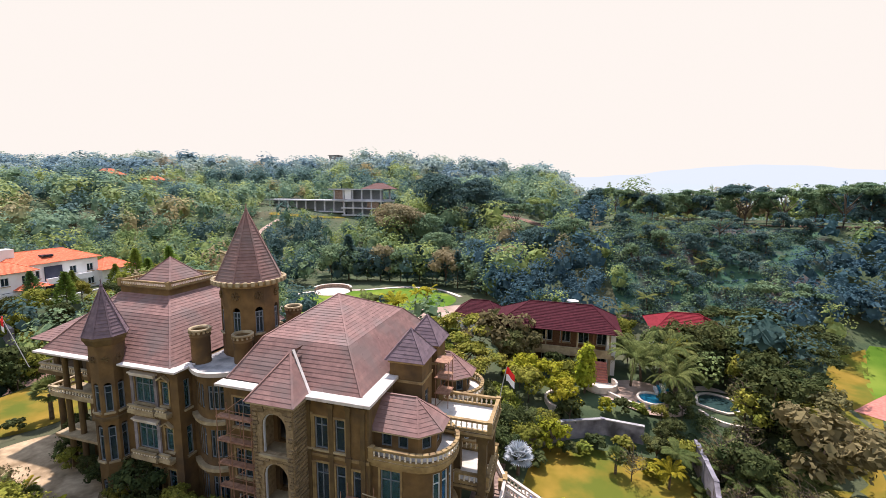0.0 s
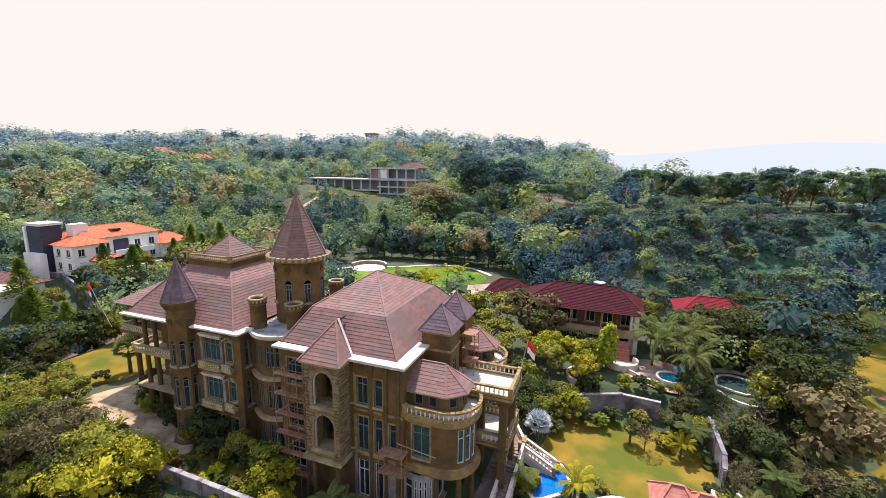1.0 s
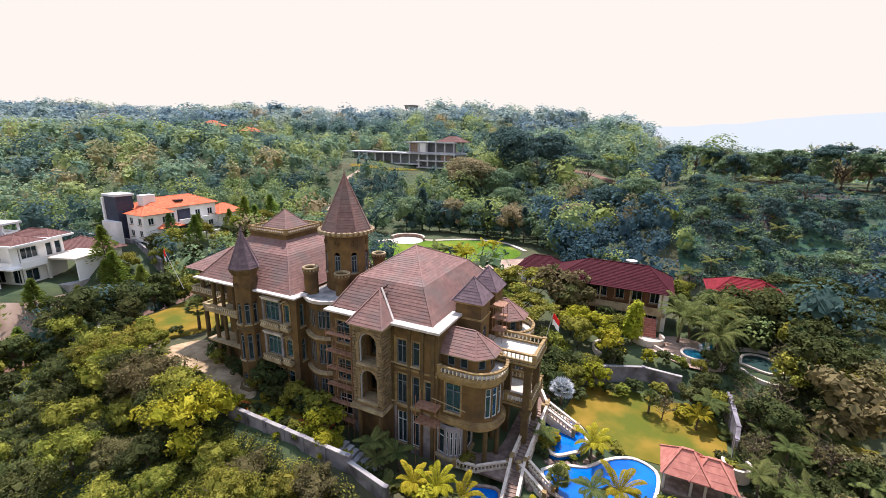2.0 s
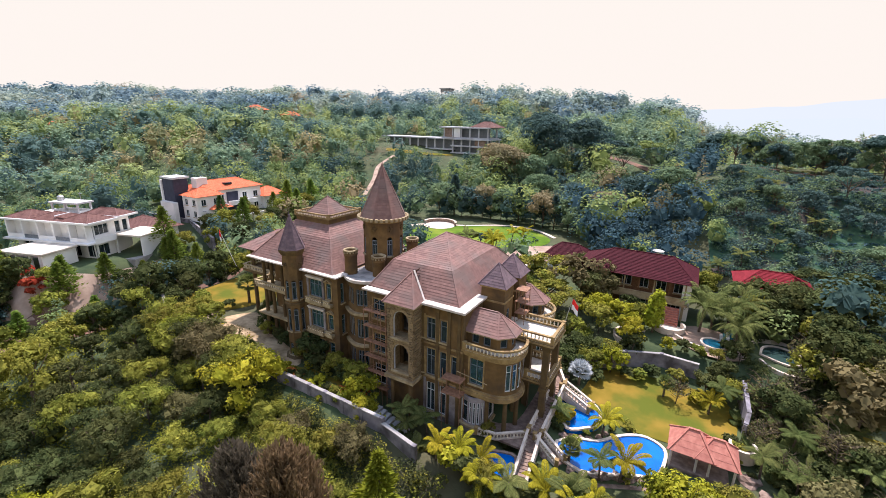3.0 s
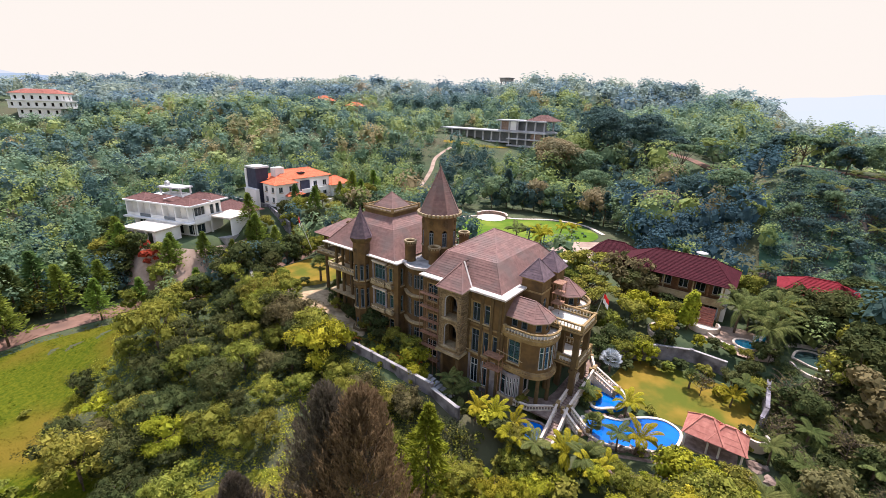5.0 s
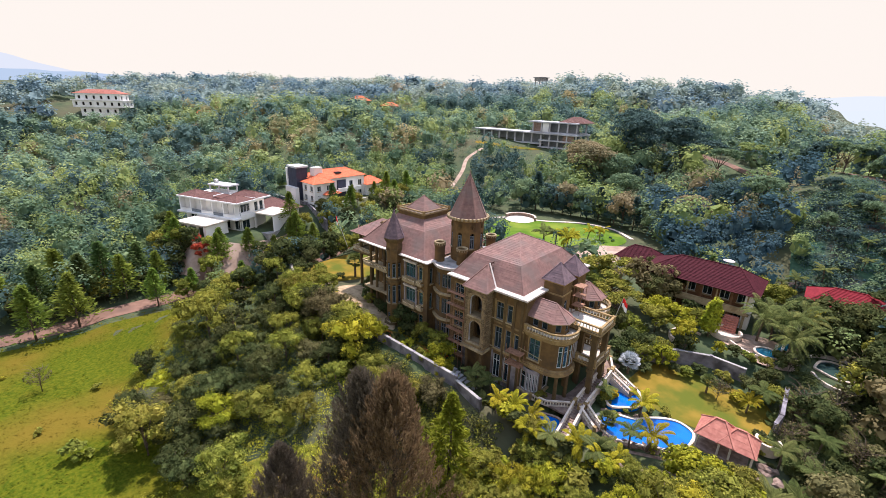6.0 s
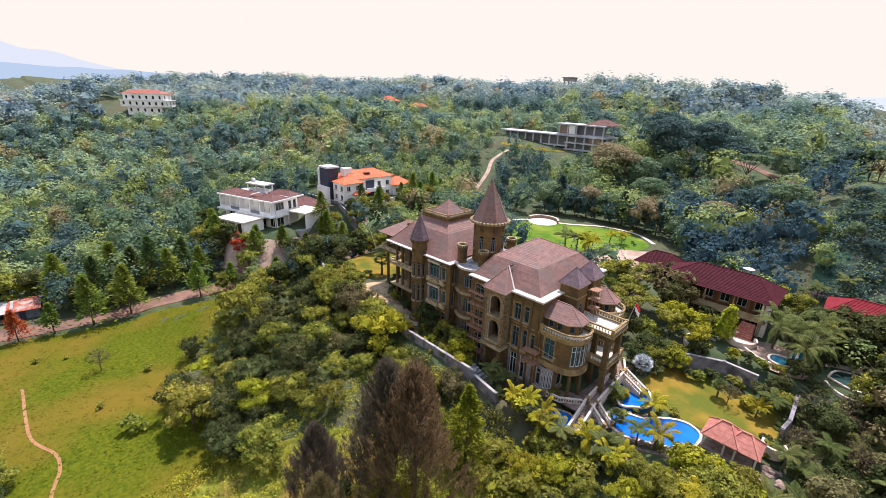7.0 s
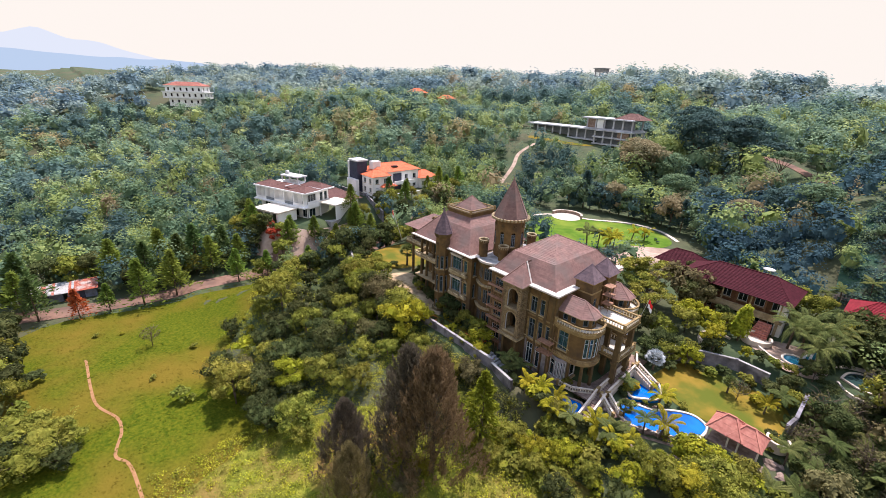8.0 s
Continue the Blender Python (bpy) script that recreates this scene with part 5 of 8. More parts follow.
# ---- neighbouring houses ----
def tile_roof(parent, e, ra, rb, mat, name="roof", label="", hips=True, step=0.33, lift=0.045):
    """A hipped tiled roof over the eave corners e (counter-clockwise from the near left) with a ridge from ra to rb."""
    g = Geo()
    along_x = abs(rb[0] - ra[0]) >= abs(rb[1] - ra[1])
    if along_x:
        faces = ((e[0], e[1], rb, ra), (e[1], e[2], rb, rb), (e[2], e[3], ra, rb), (e[3], e[0], ra, ra))
        ends = (ra, rb, rb, ra)
    else:
        faces = ((e[0], e[1], ra, ra), (e[1], e[2], rb, ra), (e[2], e[3], rb, rb), (e[3], e[0], ra, rb))
        ends = (ra, ra, rb, rb)
    for fc in faces:
        g.courses(*fc, step, lift)
    r = part(name, g, mat, parent, label)
    if hips:
        g = Geo()
        for q, t_ in zip(e, ends):
            g.beam(q, t_, 0.22, 0.14)
        if ra != rb:
            g.beam(ra, rb, 0.25, 0.16)
        part("hip_tiles", g, mat, parent)
    return r


def rect(x0, y0, x1, y1, z):
    return [(x0, y0, z), (x1, y0, z), (x1, y1, z), (x0, y1, z)]


def house_block(parent, x0, y0, x1, y1, z0, z1, mat, rows, label="", every=3.2, size=(1.3, 1.5)):
    """Four walls with windows at the given sill heights, each window a part."""
    g = Geo()
    jobs = []
    for a, b in (((x0, y0), (x1, y0)), ((x1, y0), (x1, y1)), ((x1, y1), (x0, y1)), ((x0, y1), (x0, y0))):
        w = Wall(a, b, z0, z1, 0.25)
        n = max(1, int(w.len / every))
        for i in range(n):
            c = w.len * (i + 0.5) / n
            for zs in rows:
                w.hole(c - size[0] / 2, c + size[0] / 2, zs, zs + size[1])
                jobs.append((w, c - size[0] / 2, c + size[0] / 2, zs, zs + size[1]))
        w.build(g)
    wall = part("wall", g, mat, parent, label)
    for j in jobs:
        window(*j, FRAME_W, GLASS_D, parent=parent, sill=True, mull=1, trans=False)
    part("ceiling_slab", Geo().box(x0 + 0.26, y0 + 0.26, z1 - 0.2, x1 - 0.26, y1 - 0.26, z1 - 0.02), WHITE, parent)
    return wall


# modern white house with brown roofs: a long two storey front of white fins and deep bays
wh = thing("modern_house", "modern white two storey house with brown hipped roofs", "house")
wh.matrix_world = pose(-85.0, 2.0, 0, 0, 0, 18.9)
zb = 1.2
g = Geo()
mw = [Wall((-20.4, 0.9), (-0.7, 0.9), zb, 9.3, 0.25), Wall((-0.7, 0.9), (-0.7, 9.6), zb, 9.3, 0.25), Wall((-0.7, 9.6), (-20.4, 9.6), zb, 9.3, 0.25), Wall((-20.4, 9.6), (-20.4, 0.9), zb, 9.3, 0.25)]
jobs = []
for i in range(5):
    c = 1.7 + 4.0 * i
    for z0, z1 in ((6.1, 8.8), (2.2, 4.8)):
        jobs.append((mw[0], c, c + 2.3, z0, z1, 1))
jobs += [(mw[1], 0.6, 3.6, 6.7, 8.8, 2), (mw[1], 5.2, 6.4, 6.3, 8.8, 0), (mw[1], 7.0, 8.2, 6.3, 8.8, 0), (mw[1], 0.8, 3.2, 2.2, 4.6, 1)]
for w, s0, s1, z0, z1, k in jobs:
    w.hole(s0, s1, z0, z1)
for w in mw:
    w.build(g)
part("wall", g, WHITE, wh, "white rendered house walls")
for w, s0, s1, z0, z1, k in jobs:
    window(w, s0, s1, z0, z1, FRAME_W, GLASS_D, parent=wh, sill=False, mull=k, trans=False)
part("floor_slab", Geo().box(-20.1, 1.2, 5.3, -1.0, 9.3, 5.6), WHITE, wh)
for i in range(6):
    x = -20.4 + 3.95 * i
    part("fin", Geo().bevelbox(x - 0.18, -0.5, 5.7, x + 0.18, 0.88, 9.35, 0.02), WHITE, wh, "white projecting fin wall")
    if i < 5:
        part("balcony_front", Geo().box(x + 0.2, -0.45, 5.72, x + 3.75, -0.35, 6.5), FRAME_G if i % 2 else WHITE, wh)
part("storey_slab", Geo().box(-21.0, -1.3, 5.35, 0.5, 0.88, 5.7), WHITE, wh)
part("corner_balcony", Geo().box(-0.68, 0.3, 5.2, 0.55, 5.0, 5.5).box(0.4, 0.3, 5.5, 0.55, 5.0, 6.45), WHITE, wh)
part("eave_slab", Geo().box(-21.2, -0.7, 9.36, 0.5, 6.2, 9.72), WHITE, wh, "broad white flat eaves")
part("eave_slab", Geo().box(-9.4, 6.22, 9.5, 0.4, 11.2, 9.86), WHITE, wh)
part("flat_roof", Geo().box(-20.6, 6.22, 9.36, -9.42, 9.8, 9.6), WHITE, wh)
for x0, x1 in ((-20.9, -14.2), (-14.0, -7.3), (-7.1, 0.2)):
    tile_roof(wh, rect(x0, -0.4, x1, 5.9, 9.73), (x0 + 2.9, 2.7, 11.0), (x1 - 2.9, 2.7, 11.0), BROWNTILE)
tile_roof(wh, rect(-9.0, 6.4, 0.1, 10.9, 9.87), (-6.4, 8.6, 11.0), (-2.5, 8.6, 11.0), BROWNTILE)
part("ridge_flashing", Geo().beam((-8.6, 0.4, 10.55), (-6.9, 2.4, 11.1), 0.6, 0.08), FRAME_W, wh)
part("roof_pavilion", Geo().box(-17.0, 6.8, 9.62, -10.2, 9.6, 10.2).box(-17.4, 6.3, 11.7, -9.8, 10.2, 12.05), FRAME_W, wh, "white roof-top pavilion")
for x, y in ((-17.0, 6.7), (-13.6, 6.7), (-10.2, 6.7), (-17.0, 9.6), (-10.2, 9.6)):
    part("pavilion_post", Geo().box(x - 0.16, y - 0.16, 10.2, x + 0.16, y + 0.16, 11.7), FRAME_W, wh)
part("water_tank", Geo().lathe([(0.6, 12.05), (0.65, 12.15), (0.65, 12.9), (0.3, 13.2), (0.0, 13.25)], -16.2, 8.2, 12), STEEL, wh)
part("aerial", Geo().tube([(-11.0, 8.4, 12.05), (-11.0, 8.4, 14.2)], 0.05).tube([(-11.5, 8.4, 13.8), (-10.5, 8.4, 13.8)], 0.04), STEEL, wh)
part("canopy", Geo().bevelbox(-12.6, -8.2, 5.0, -2.2, -1.32, 5.4, 0.04), TERRACE, wh, "pale flat porch canopy")
for x in (-12.0, -8.8, -5.6):
    part("column", Geo().box(x - 0.2, -7.8, zb - 3, x + 0.2, -7.4, 5.0), WHITE, wh)
part("porch_wall", Geo().box(-3.4, -7.9, zb - 3, -2.6, -1.4, 5.0), WHITE, wh)
# near-black panel paints the dark garage space under the canopy
part("porch_back", Geo().box(-12.4, -1.32, zb - 3, -3.42, -1.0, 5.0), DARK, wh)
part("terrace_floor", Geo().box(-20.4, -1.3, zb - 2.5, -0.7, 0.88, zb + 0.6), PAVE, wh)
part("carport_roof", Geo().bevelbox(-0.5, 5.02, 5.9, 6.4, 12.2, 6.3, 0.04), TERRACE, wh, "white flat carport roof")
part("carport_wall", Geo().box(5.9, 5.4, zb - 2, 6.2, 11.9, 5.9), WHITE, wh)
part("carport_back", Geo().box(-0.6, 11.6, zb - 2, 5.88, 11.9, 5.9), WHITE, wh)
part("carport_post", Geo().box(-0.3, 5.2, zb - 2, 0.1, 5.6, 5.9), WHITE, wh)
part("carport_floor", Geo().box(-0.6, 3.0, zb - 2.5, 6.4, 11.6, zb + 0.5), CONCRETE, wh)
low = thing("low_pavilion", "long low pavilion with faded brown tiled roof", "pavilion")
house_block(low, -101, 14.5, -89.5, 21.5, 0.5, 5.0, WHITE, (2.0,), "pale pavilion walls")
tile_roof(low, rect(-102, 13.5, -88.5, 22.5, 5.0), (-98, 18, 7.0), (-92.5, 18, 7.0), BROWNTILE)

# white house with orange roofs
oh = thing("orange_roofed_house", "white two storey house with bright orange tiled roofs", "house")
zb = 4.6
house_block(oh, -101.0, 29.5, -91.0, 47.0, zb, 11.8, WHITE, (zb + 1.1, zb + 4.1), "white house walls", 3.4, (1.4, 1.7))
house_block(oh, -95.5, 26.8, -89.0, 33.5, zb, 11.0, WHITE, (zb + 1.1, zb + 4.0), "white projecting wing", 3.1, (1.3, 1.6))
house_block(oh, -96.5, 47.0, -90.0, 54.0, zb, 8.6, WHITE, (zb + 1.4,), "white garage walls", 3.0, (1.2, 1.3))
part("stair_tower", Geo().box(-101.5, 25.6, zb, -96.6, 29.4, 15.0), NAVY, oh, "navy clad stair tower")
part("tower_cap", Geo().box(-101.8, 25.3, 15.0, -96.3, 29.7, 15.5), FRAME_W, oh)
part("tower_pier", Geo().box(-102.3, 25.3, zb, -101.55, 29.0, 14.6), WHITE, oh)
part("lower_block", Geo().box(-101.5, 24.4, zb - 1, -95.6, 25.58, 9.2), WHITE, oh)
part("roof_house", Geo().box(-96.4, 30.2, 12.2, -94.0, 33.2, 15.0), WHITE, oh)
part("parapet", Geo().box(-88.8, 26.6, zb - 1.6, -88.5, 34.2, 7.2), WHITE, oh)
part("entrance_panel", Geo().box(-90.96, 36.2, zb, -90.6, 39.4, 11.0), NAVY, oh)
tile_roof(oh, rect(-101.6, 28.9, -90.4, 47.6, 11.8), (-96, 33.5, 14.0), (-96, 43.0, 14.0), ORANGE, label="bright orange clay tile roof")
tile_roof(oh, rect(-96.0, 26.3, -88.5, 34.0, 11.0), (-92.2, 29.4, 12.8), (-92.2, 31.0, 12.8), ORANGE)
tile_roof(oh, rect(-97.4, 46.6, -89.1, 55.0, 8.6), (-93.2, 50.2, 10.8), (-93.2, 51.5, 10.8), ORANGE)
tile_roof(oh, rect(-90.6, 29.6, -87.4, 35.5, 7.6), (-89.0, 31.4, 8.5), (-89.0, 33.6, 8.5), ORANGE)
part("skylight", Geo().bevelbox(-93.6, 37.0, 12.8, -92.2, 39.0, 13.3, 0.08), GLASS_D, oh)
part("balcony", Geo().box(-90.95, 35.2, 7.6, -88.6, 44.0, 7.9).box(-88.9, 35.2, 7.9, -88.6, 44.0, 8.8), WHITE, oh)
part("forecourt_wall", Geo().box(-86.5, 27.0, zb - 1.5, -86.2, 44.0, zb + 0.6), WHITE, oh)

# verandah house with the maroon roof
rh = thing("verandah_house", "two storey house with dark maroon tiled roof and verandah", "house")
house_block(rh, 4.6, 39.2, 20.2, 45.2, 1.0, 7.9, WOOD, (2.2, 5.2), "dark timber house walls", 2.6, (1.5, 1.7))
part("end_wall", Geo().box(19.4, 37.2, 1.0, 20.6, 39.1, 7.6), WHITE, rh, "cream end wall")
part("balcony_slab", Geo().box(4.0, 36.6, 4.1, 20.4, 39.15, 4.45), TRIM, rh, "pale balcony slab")
g = Geo()
part("balcony_front", Geo().box(4.0, 36.55, 4.45, 20.0, 36.75, 5.2).box(3.9, 36.5, 5.2, 20.1, 36.8, 5.35), TRIM, rh)
for i in range(8):
    x = 4.4 + i * 2.2
    part("column", Geo().box(x - 0.18, 36.8, 1.0, x + 0.18, 37.15, 4.1).box(x - 0.1, 36.85, 5.3, x + 0.1, 37.05, 7.9), TRIM if i % 2 else WOOD, rh)
tile_roof(rh, rect(3.2, 35.9, 21.3, 46.2, 7.9), (8.2, 41.2, 10.6), (17.4, 41.2, 10.6), MAROON, label="dark maroon tiled hipped roof")
part("air_conditioner", Geo().bevelbox(7.0, 38.4, 5.6, 8.0, 39.0, 6.3, 0.05), FRAME_W, rh)
rs = thing("terrace_stairs", "brick red stairs flaring onto a round cream landing", "staircase")
for i in range(9):
    part("tread", Geo().bevelbox(17.4 - i * 0.08, 35.8 - i * 0.28, 1.2, 19.4 + i * 0.02, 36.2 - i * 0.28, 3.9 - i * 0.27, 0.03), PINKTILE, rs)
part("landing", Geo().lathe([(2.1, 1.0), (2.1, 1.75), (1.9, 1.8)], 18.4, 32.6, 24), RIM, rs)
part("parapet", Geo().strip(ring_pts(18.4, 32.6, 2.1, 110, 400, 24), 1.8, 2.6, 0.28), RIM, rs)
for k, (pts, zt) in enumerate(((ring_pts(14.2, 27.6, 2.6, 60, 250, 20), 1.9), (smooth_line([(19.3, 30.5), (21.5, 28.6), (23.4, 28.2), (24.0, 29.0)], 6), 2.2), (smooth_line([(29.4, 29.4), (30.6, 27.4), (32.6, 26.6), (34.6, 27.8), (35.4, 30.0)], 6), 1.9))):
    cwall = thing("curved_garden_wall", "low curving pale garden wall", "garden wall", kind="structure", group="curved walls")
    part("wall_body", Geo().strip(pts, zt - 1.4, zt, 0.3), RIM, cwall)
sheet("slide_terrace", smooth_line([(19.5, 31.5), (23, 31.5), (25, 28), (22.5, 27.6), (19.5, 30), (19.5, 31.5)], 3)[:-1], PAVE, "pinkish paved terrace", "terrace", 0.12)
sl = thing("water_slide", "small teal and white striped pool slide", "slide")
for i in range(4):
    part("stripe", Geo().beam((25.0 + i * 0.35, 30.6, 2.6 + i * 0.22), (25.0 + i * 0.35, 32.6, 2.6 + i * 0.22), 0.36, 0.3), WATER_T if i % 2 else FRAME_W, sl)
dish = thing("satellite_dish", "grey satellite dish on a short mast", "dish", (14.7, 48.5, 0))
part("dish_bowl", Geo().lathe([(0.0, 9.0), (0.5, 9.05), (0.95, 9.25), (1.0, 9.3), (0.9, 9.28), (0.0, 9.06)], 0, 0, 20, cap=False), STEEL, dish)
part("mast", Geo().tube([(0, 0, 1.0), (0, 0, 9.0)], 0.06), STEEL, dish)
r2 = thing("red_roofed_house", "small house with a bright red tiled roof", "house")
house_block(r2, 27.5, 46.0, 36.5, 53.0, 1.5, 6.2, WHITE, (3.0,), "white cottage walls")
tile_roof(r2, rect(26.5, 45.0, 37.5, 54.0, 6.2), (30.0, 49.5, 8.4), (34.0, 49.5, 8.4), REDTILE)
part("gable", Geo().add([(31, 44.6, 6.2), (34, 44.6, 6.2), (32.5, 44.6, 7.6), (32.5, 47.5, 7.6), (31, 47.5, 6.3), (34, 47.5, 6.3)], [(0, 1, 2), (0, 2, 3, 4), (1, 5, 3, 2)]), REDTILE, r2)
r3 = thing("maroon_roofed_annex", "low annex with maroon tiled roof", "house")
house_block(r3, -6.0, 51.5, 1.5, 57.5, 0.2, 4.2, WHITE, (1.6,), "cream annex walls")
tile_roof(r3, rect(-7, 50.5, 2.5, 58.5, 4.2), (-4, 54.5, 6.6), (-0.5, 54.5, 6.6), MAROON)

# gazebo by the pool: two joined hipped roofs on posts
gz = thing("garden_gazebo", "open garden gazebo with faded pink hipped roofs", "gazebo")
for cx, cy, r, ze, za in ((22.2, 8.1, 2.0, 0.8, 2.5), (24.3, 8.0, 1.9, 0.72, 2.3)):
    tile_roof(gz, rect(cx - r, cy - r, cx + r, cy + r, ze), (cx - 0.5, cy, za), (cx + 0.5, cy, za), PINKTILE, "gazebo_roof", "faded pink tiled hipped roof", step=0.6, lift=0.012)
    for i in range(4):
        sx, sy = (1, 1, -1, -1)[i], (1, -1, -1, 1)[i]
        x, y = cx + sx * r * 0.82, cy + sy * r * 0.82
        part("post", Geo().lathe([(0.16, -2.0), (0.11, -0.8), (0.11, ze + 0.1)], x, y, 8), RIM, gz)
    part("ceiling_board", Geo().box(cx - r + 0.2, cy - r + 0.2, ze - 0.08, cx + r - 0.2, cy + r - 0.2, ze - 0.02), WOOD, gz)
part("floor", Geo().bevelbox(20.6, 6.2, -1.8, 25.6, 10.3, -0.95, 0.05), ROCK, gz)
cw_ = thing("spa_basin", "small curved white spa basin", "basin", (26.8, 11.4, 0))
part("rim", Geo().strip(ring_pts(0, 0, 1.15, 160, 400, 16), -1.1, 0.3, 0.26), RIM, cw_)
part("water", Geo().lathe([(1.1, -1.2), (1.1, -0.5)], 0, 0, 16), ROCK, cw_)

# concrete frame building on the hill
mb = thing("concrete_building", "unfinished flat roofed concrete building on the hill", "building")
# slabs and columns use the paler, bluer concrete: haze painted into their colour
for x0, y0, x1, y1, z0, z1, n in ((-84, 150, -66, 163, 13.0, 22.4, 3), (-90, 152, -67, 162, 22.9, 27.6, 1), (-124, 151, -84.8, 160, 17.4, 22.4, 1)):
    for k in range(n + 1):
        z = z0 + (z1 - z0) * k / n
        o = 2.6 if z == z1 else 0.9
        part("floor_slab", Geo().box(x0 - o, y0 - 1.0, z - 0.28, x1 + 0.8, y1 + 0.8, z + 0.28), CONCRETE_L, mb)
    nx = max(2, int((x1 - x0) / 4.5))
    for i in range(nx + 1):
        for y in (y0, y1):
            x = x0 + (x1 - x0) * i / nx
            part("column", Geo().box(x - 0.3, y - 0.3, z0, x + 0.3, y + 0.3, z1), CONCRETE_L, mb)
    part("back_wall", Geo().box(x0, y0 + 2.4, z0, x1, y0 + 2.7, z1), FRAME_G, mb, "dark glazed wall behind the columns")
part("brick_infill", Geo().box(-89.6, 151.8, 23.2, -85.4, 152.2, 27.3), ROCK, mb, "reddish brick infill panel")
part("white_panel", Geo().box(-84.6, 151.6, 23.2, -81.4, 152.1, 27.3), WHITE, mb)
part("brick_infill", Geo().box(-72.5, 149.8, 18.4, -67.0, 150.2, 22.1), ROCK, mb)
tile_roof(mb, rect(-77, 153, -64, 165, 27.9), (-72.5, 159, 30.6), (-69.0, 159, 30.6), BROWNTILE)
sheet("terrace_bank", smooth_line([(-112, 134), (-96, 138), (-84, 144), (-82, 147), (-96, 142), (-112, 138), (-112, 134)], 3)[:-1], DRYLAWN, "dry grass bank below the concrete building", "bank", 0.15, 2.0)

# white hotel far on the hillside
hz = float(ground_z(-306, 18)) + 2.0
ht = thing("hillside_villa", "large white three storey villa far on the hillside", "villa")
m = pose(-302, 23, -2.0, 0, 0, 50)
for k, (wx, wy, z0, z1) in enumerate(((10, 5, hz - 2, hz + 3.6), (13, 6, hz + 3.6, hz + 7.5), (11.5, 5, hz + 7.5, hz + 11))):
    g = Geo()
    for a, b in (((-wx, -wy), (wx, -wy)), ((wx, -wy), (wx, wy)), ((wx, wy), (-wx, wy)), ((-wx, wy), (-wx, -wy))):
        w = Wall(a, b, z0, z1, 0.3)
        n = int(w.len / 3.4)
        for i in range(n):
            c = w.len * (i + 0.5) / n
            w.hole(c - 0.62, c + 0.62, z1 - 2.8, z1 - 1.0)
        w.build(g)
    o = part("wall", g, WHITE, ht)
    o.matrix_basis = m
    # near-black block imitates unlit rooms behind the window openings
    o = part("dark_room", Geo().box(-wx + 1, -wy + 1, z0, wx - 1, wy - 1, z1 - 0.1), DARK, ht)
    o.matrix_basis = m
    o = part("floor_slab", Geo().box(-wx - 0.5, -wy - 0.5, z1 - 0.15, wx + 0.5, wy + 0.5, z1 + 0.15), WHITE, ht)
    o.matrix_basis = m
o = tile_roof(ht, rect(-12.6, -5.6, 12.6, 5.6, hz + 11.2), (-7, 0, hz + 13.5), (7, 0, hz + 13.5), PINKTILE, hips=False)
o.matrix_basis = m
for x, y, s in ((-225, 150, 1.0), (-205, 160, 0.8), (-262, 60, 0.5)):
    z = float(ground_z(x, y))
    c = thing("distant_cottage", "distant cottage with an orange roof among trees", "house", group="distant cottages")
    c.location = (x, y, z)
    c.scale = (s, s, s)
    part("wall", Geo().box(-6, -4, -2, 6, 4, 7.5), TRIM, c)
    tile_roof(c, rect(-7, -5, 7, 5, 7.5), (-3, 0, 10.5), (3, 0, 10.5), ORANGE, hips=False)
mast = thing("water_tower", "pale water tower on the skyline", "tower", (-215, 372, float(ground_z(-215, 372)) - 6))
for x, y in ((-4, -4), (4, -4), (4, 4), (-4, 4)):
    part("leg", Geo().box(x - 0.4, y - 0.4, 0, x + 0.4, y + 0.4, 19), CONCRETE, mast)
part("tank", Geo().box(-5, -5, 19, 5, 5, 22).box(-6, -6, 22, 6, 6, 22.6), CONCRETE, mast)

# roadside shed with the rusty roof
shed = thing("roadside_shed", "low grey shed with rusty red metal roof", "shed")
m = pose(-92.8, -53.2, float(ground_z(-91, -52.0)), 0, 0, -6)
for k, (y0, y1) in enumerate(((-6.2, -0.6), (0.2, 5.4))):
    o = part("wall", Geo().box(-2.0, y0, -1.5, 2.0, y1, 2.1), SHEDBLUE, shed, "blue grey plank shed wall")
    o.matrix_basis = m
    o = part("door", Geo().box(2.0, (y0 + y1) / 2 - 0.5, 0.0, 2.06, (y0 + y1) / 2 + 0.5, 1.9), NAVY, shed)
    o.matrix_basis = m
rusty = random.Random(3)
for i in range(26):
    y = -6.6 + i * 0.49
    o = part("roof_sheet", Geo().beam((2.7, y, 2.12), (-2.5, y, 2.95), 0.47, 0.05 + 0.03 * (i % 2)), RUST if (i > 16 or rusty.random() < 0.25) else FLATROOF, shed, "rusty corrugated metal sheet")
    o.matrix_basis = m


# ---- flags ----
def flag(at, lean, height, name_label):
    f = thing("flag", name_label, "flag", at)
    top_ = (lean[0], lean[1], height)
    part("pole", Geo().tube([(0, 0, 0), top_], 0.05, 6, 0.035), STEEL, f)
    for k, (mat, lab) in enumerate(((CLOTH, "white lower half"), (RED, "red upper half"))):
        g = Geo()
        n = 8
        p = []
        for i in range(n + 1):
            for j in (0, 1):
                u = i / n
                hz_ = -0.62 * (1 - k) - 0.62 * (1 - j) - 0.02
                p.append((top_[0] * (1 - 0.02) + 0.75 * u, top_[1] - 0.35 * u + 0.12 * math.sin(u * 7), top_[2] + hz_ - 0.45 * u * u - 0.1 * u))
        g.add(p, [(2 * i, 2 * i + 2, 2 * i + 3, 2 * i + 1) for i in range(n)])
        o = part("cloth", g, mat, f, lab)
        so = o.modifiers.new("thick", "SOLIDIFY")
        so.thickness = 0.02
    return f


flag((8.3, 9.35, 9.3), (0.55, 0.6), 3.2, "red and white flag on a leaning pole")
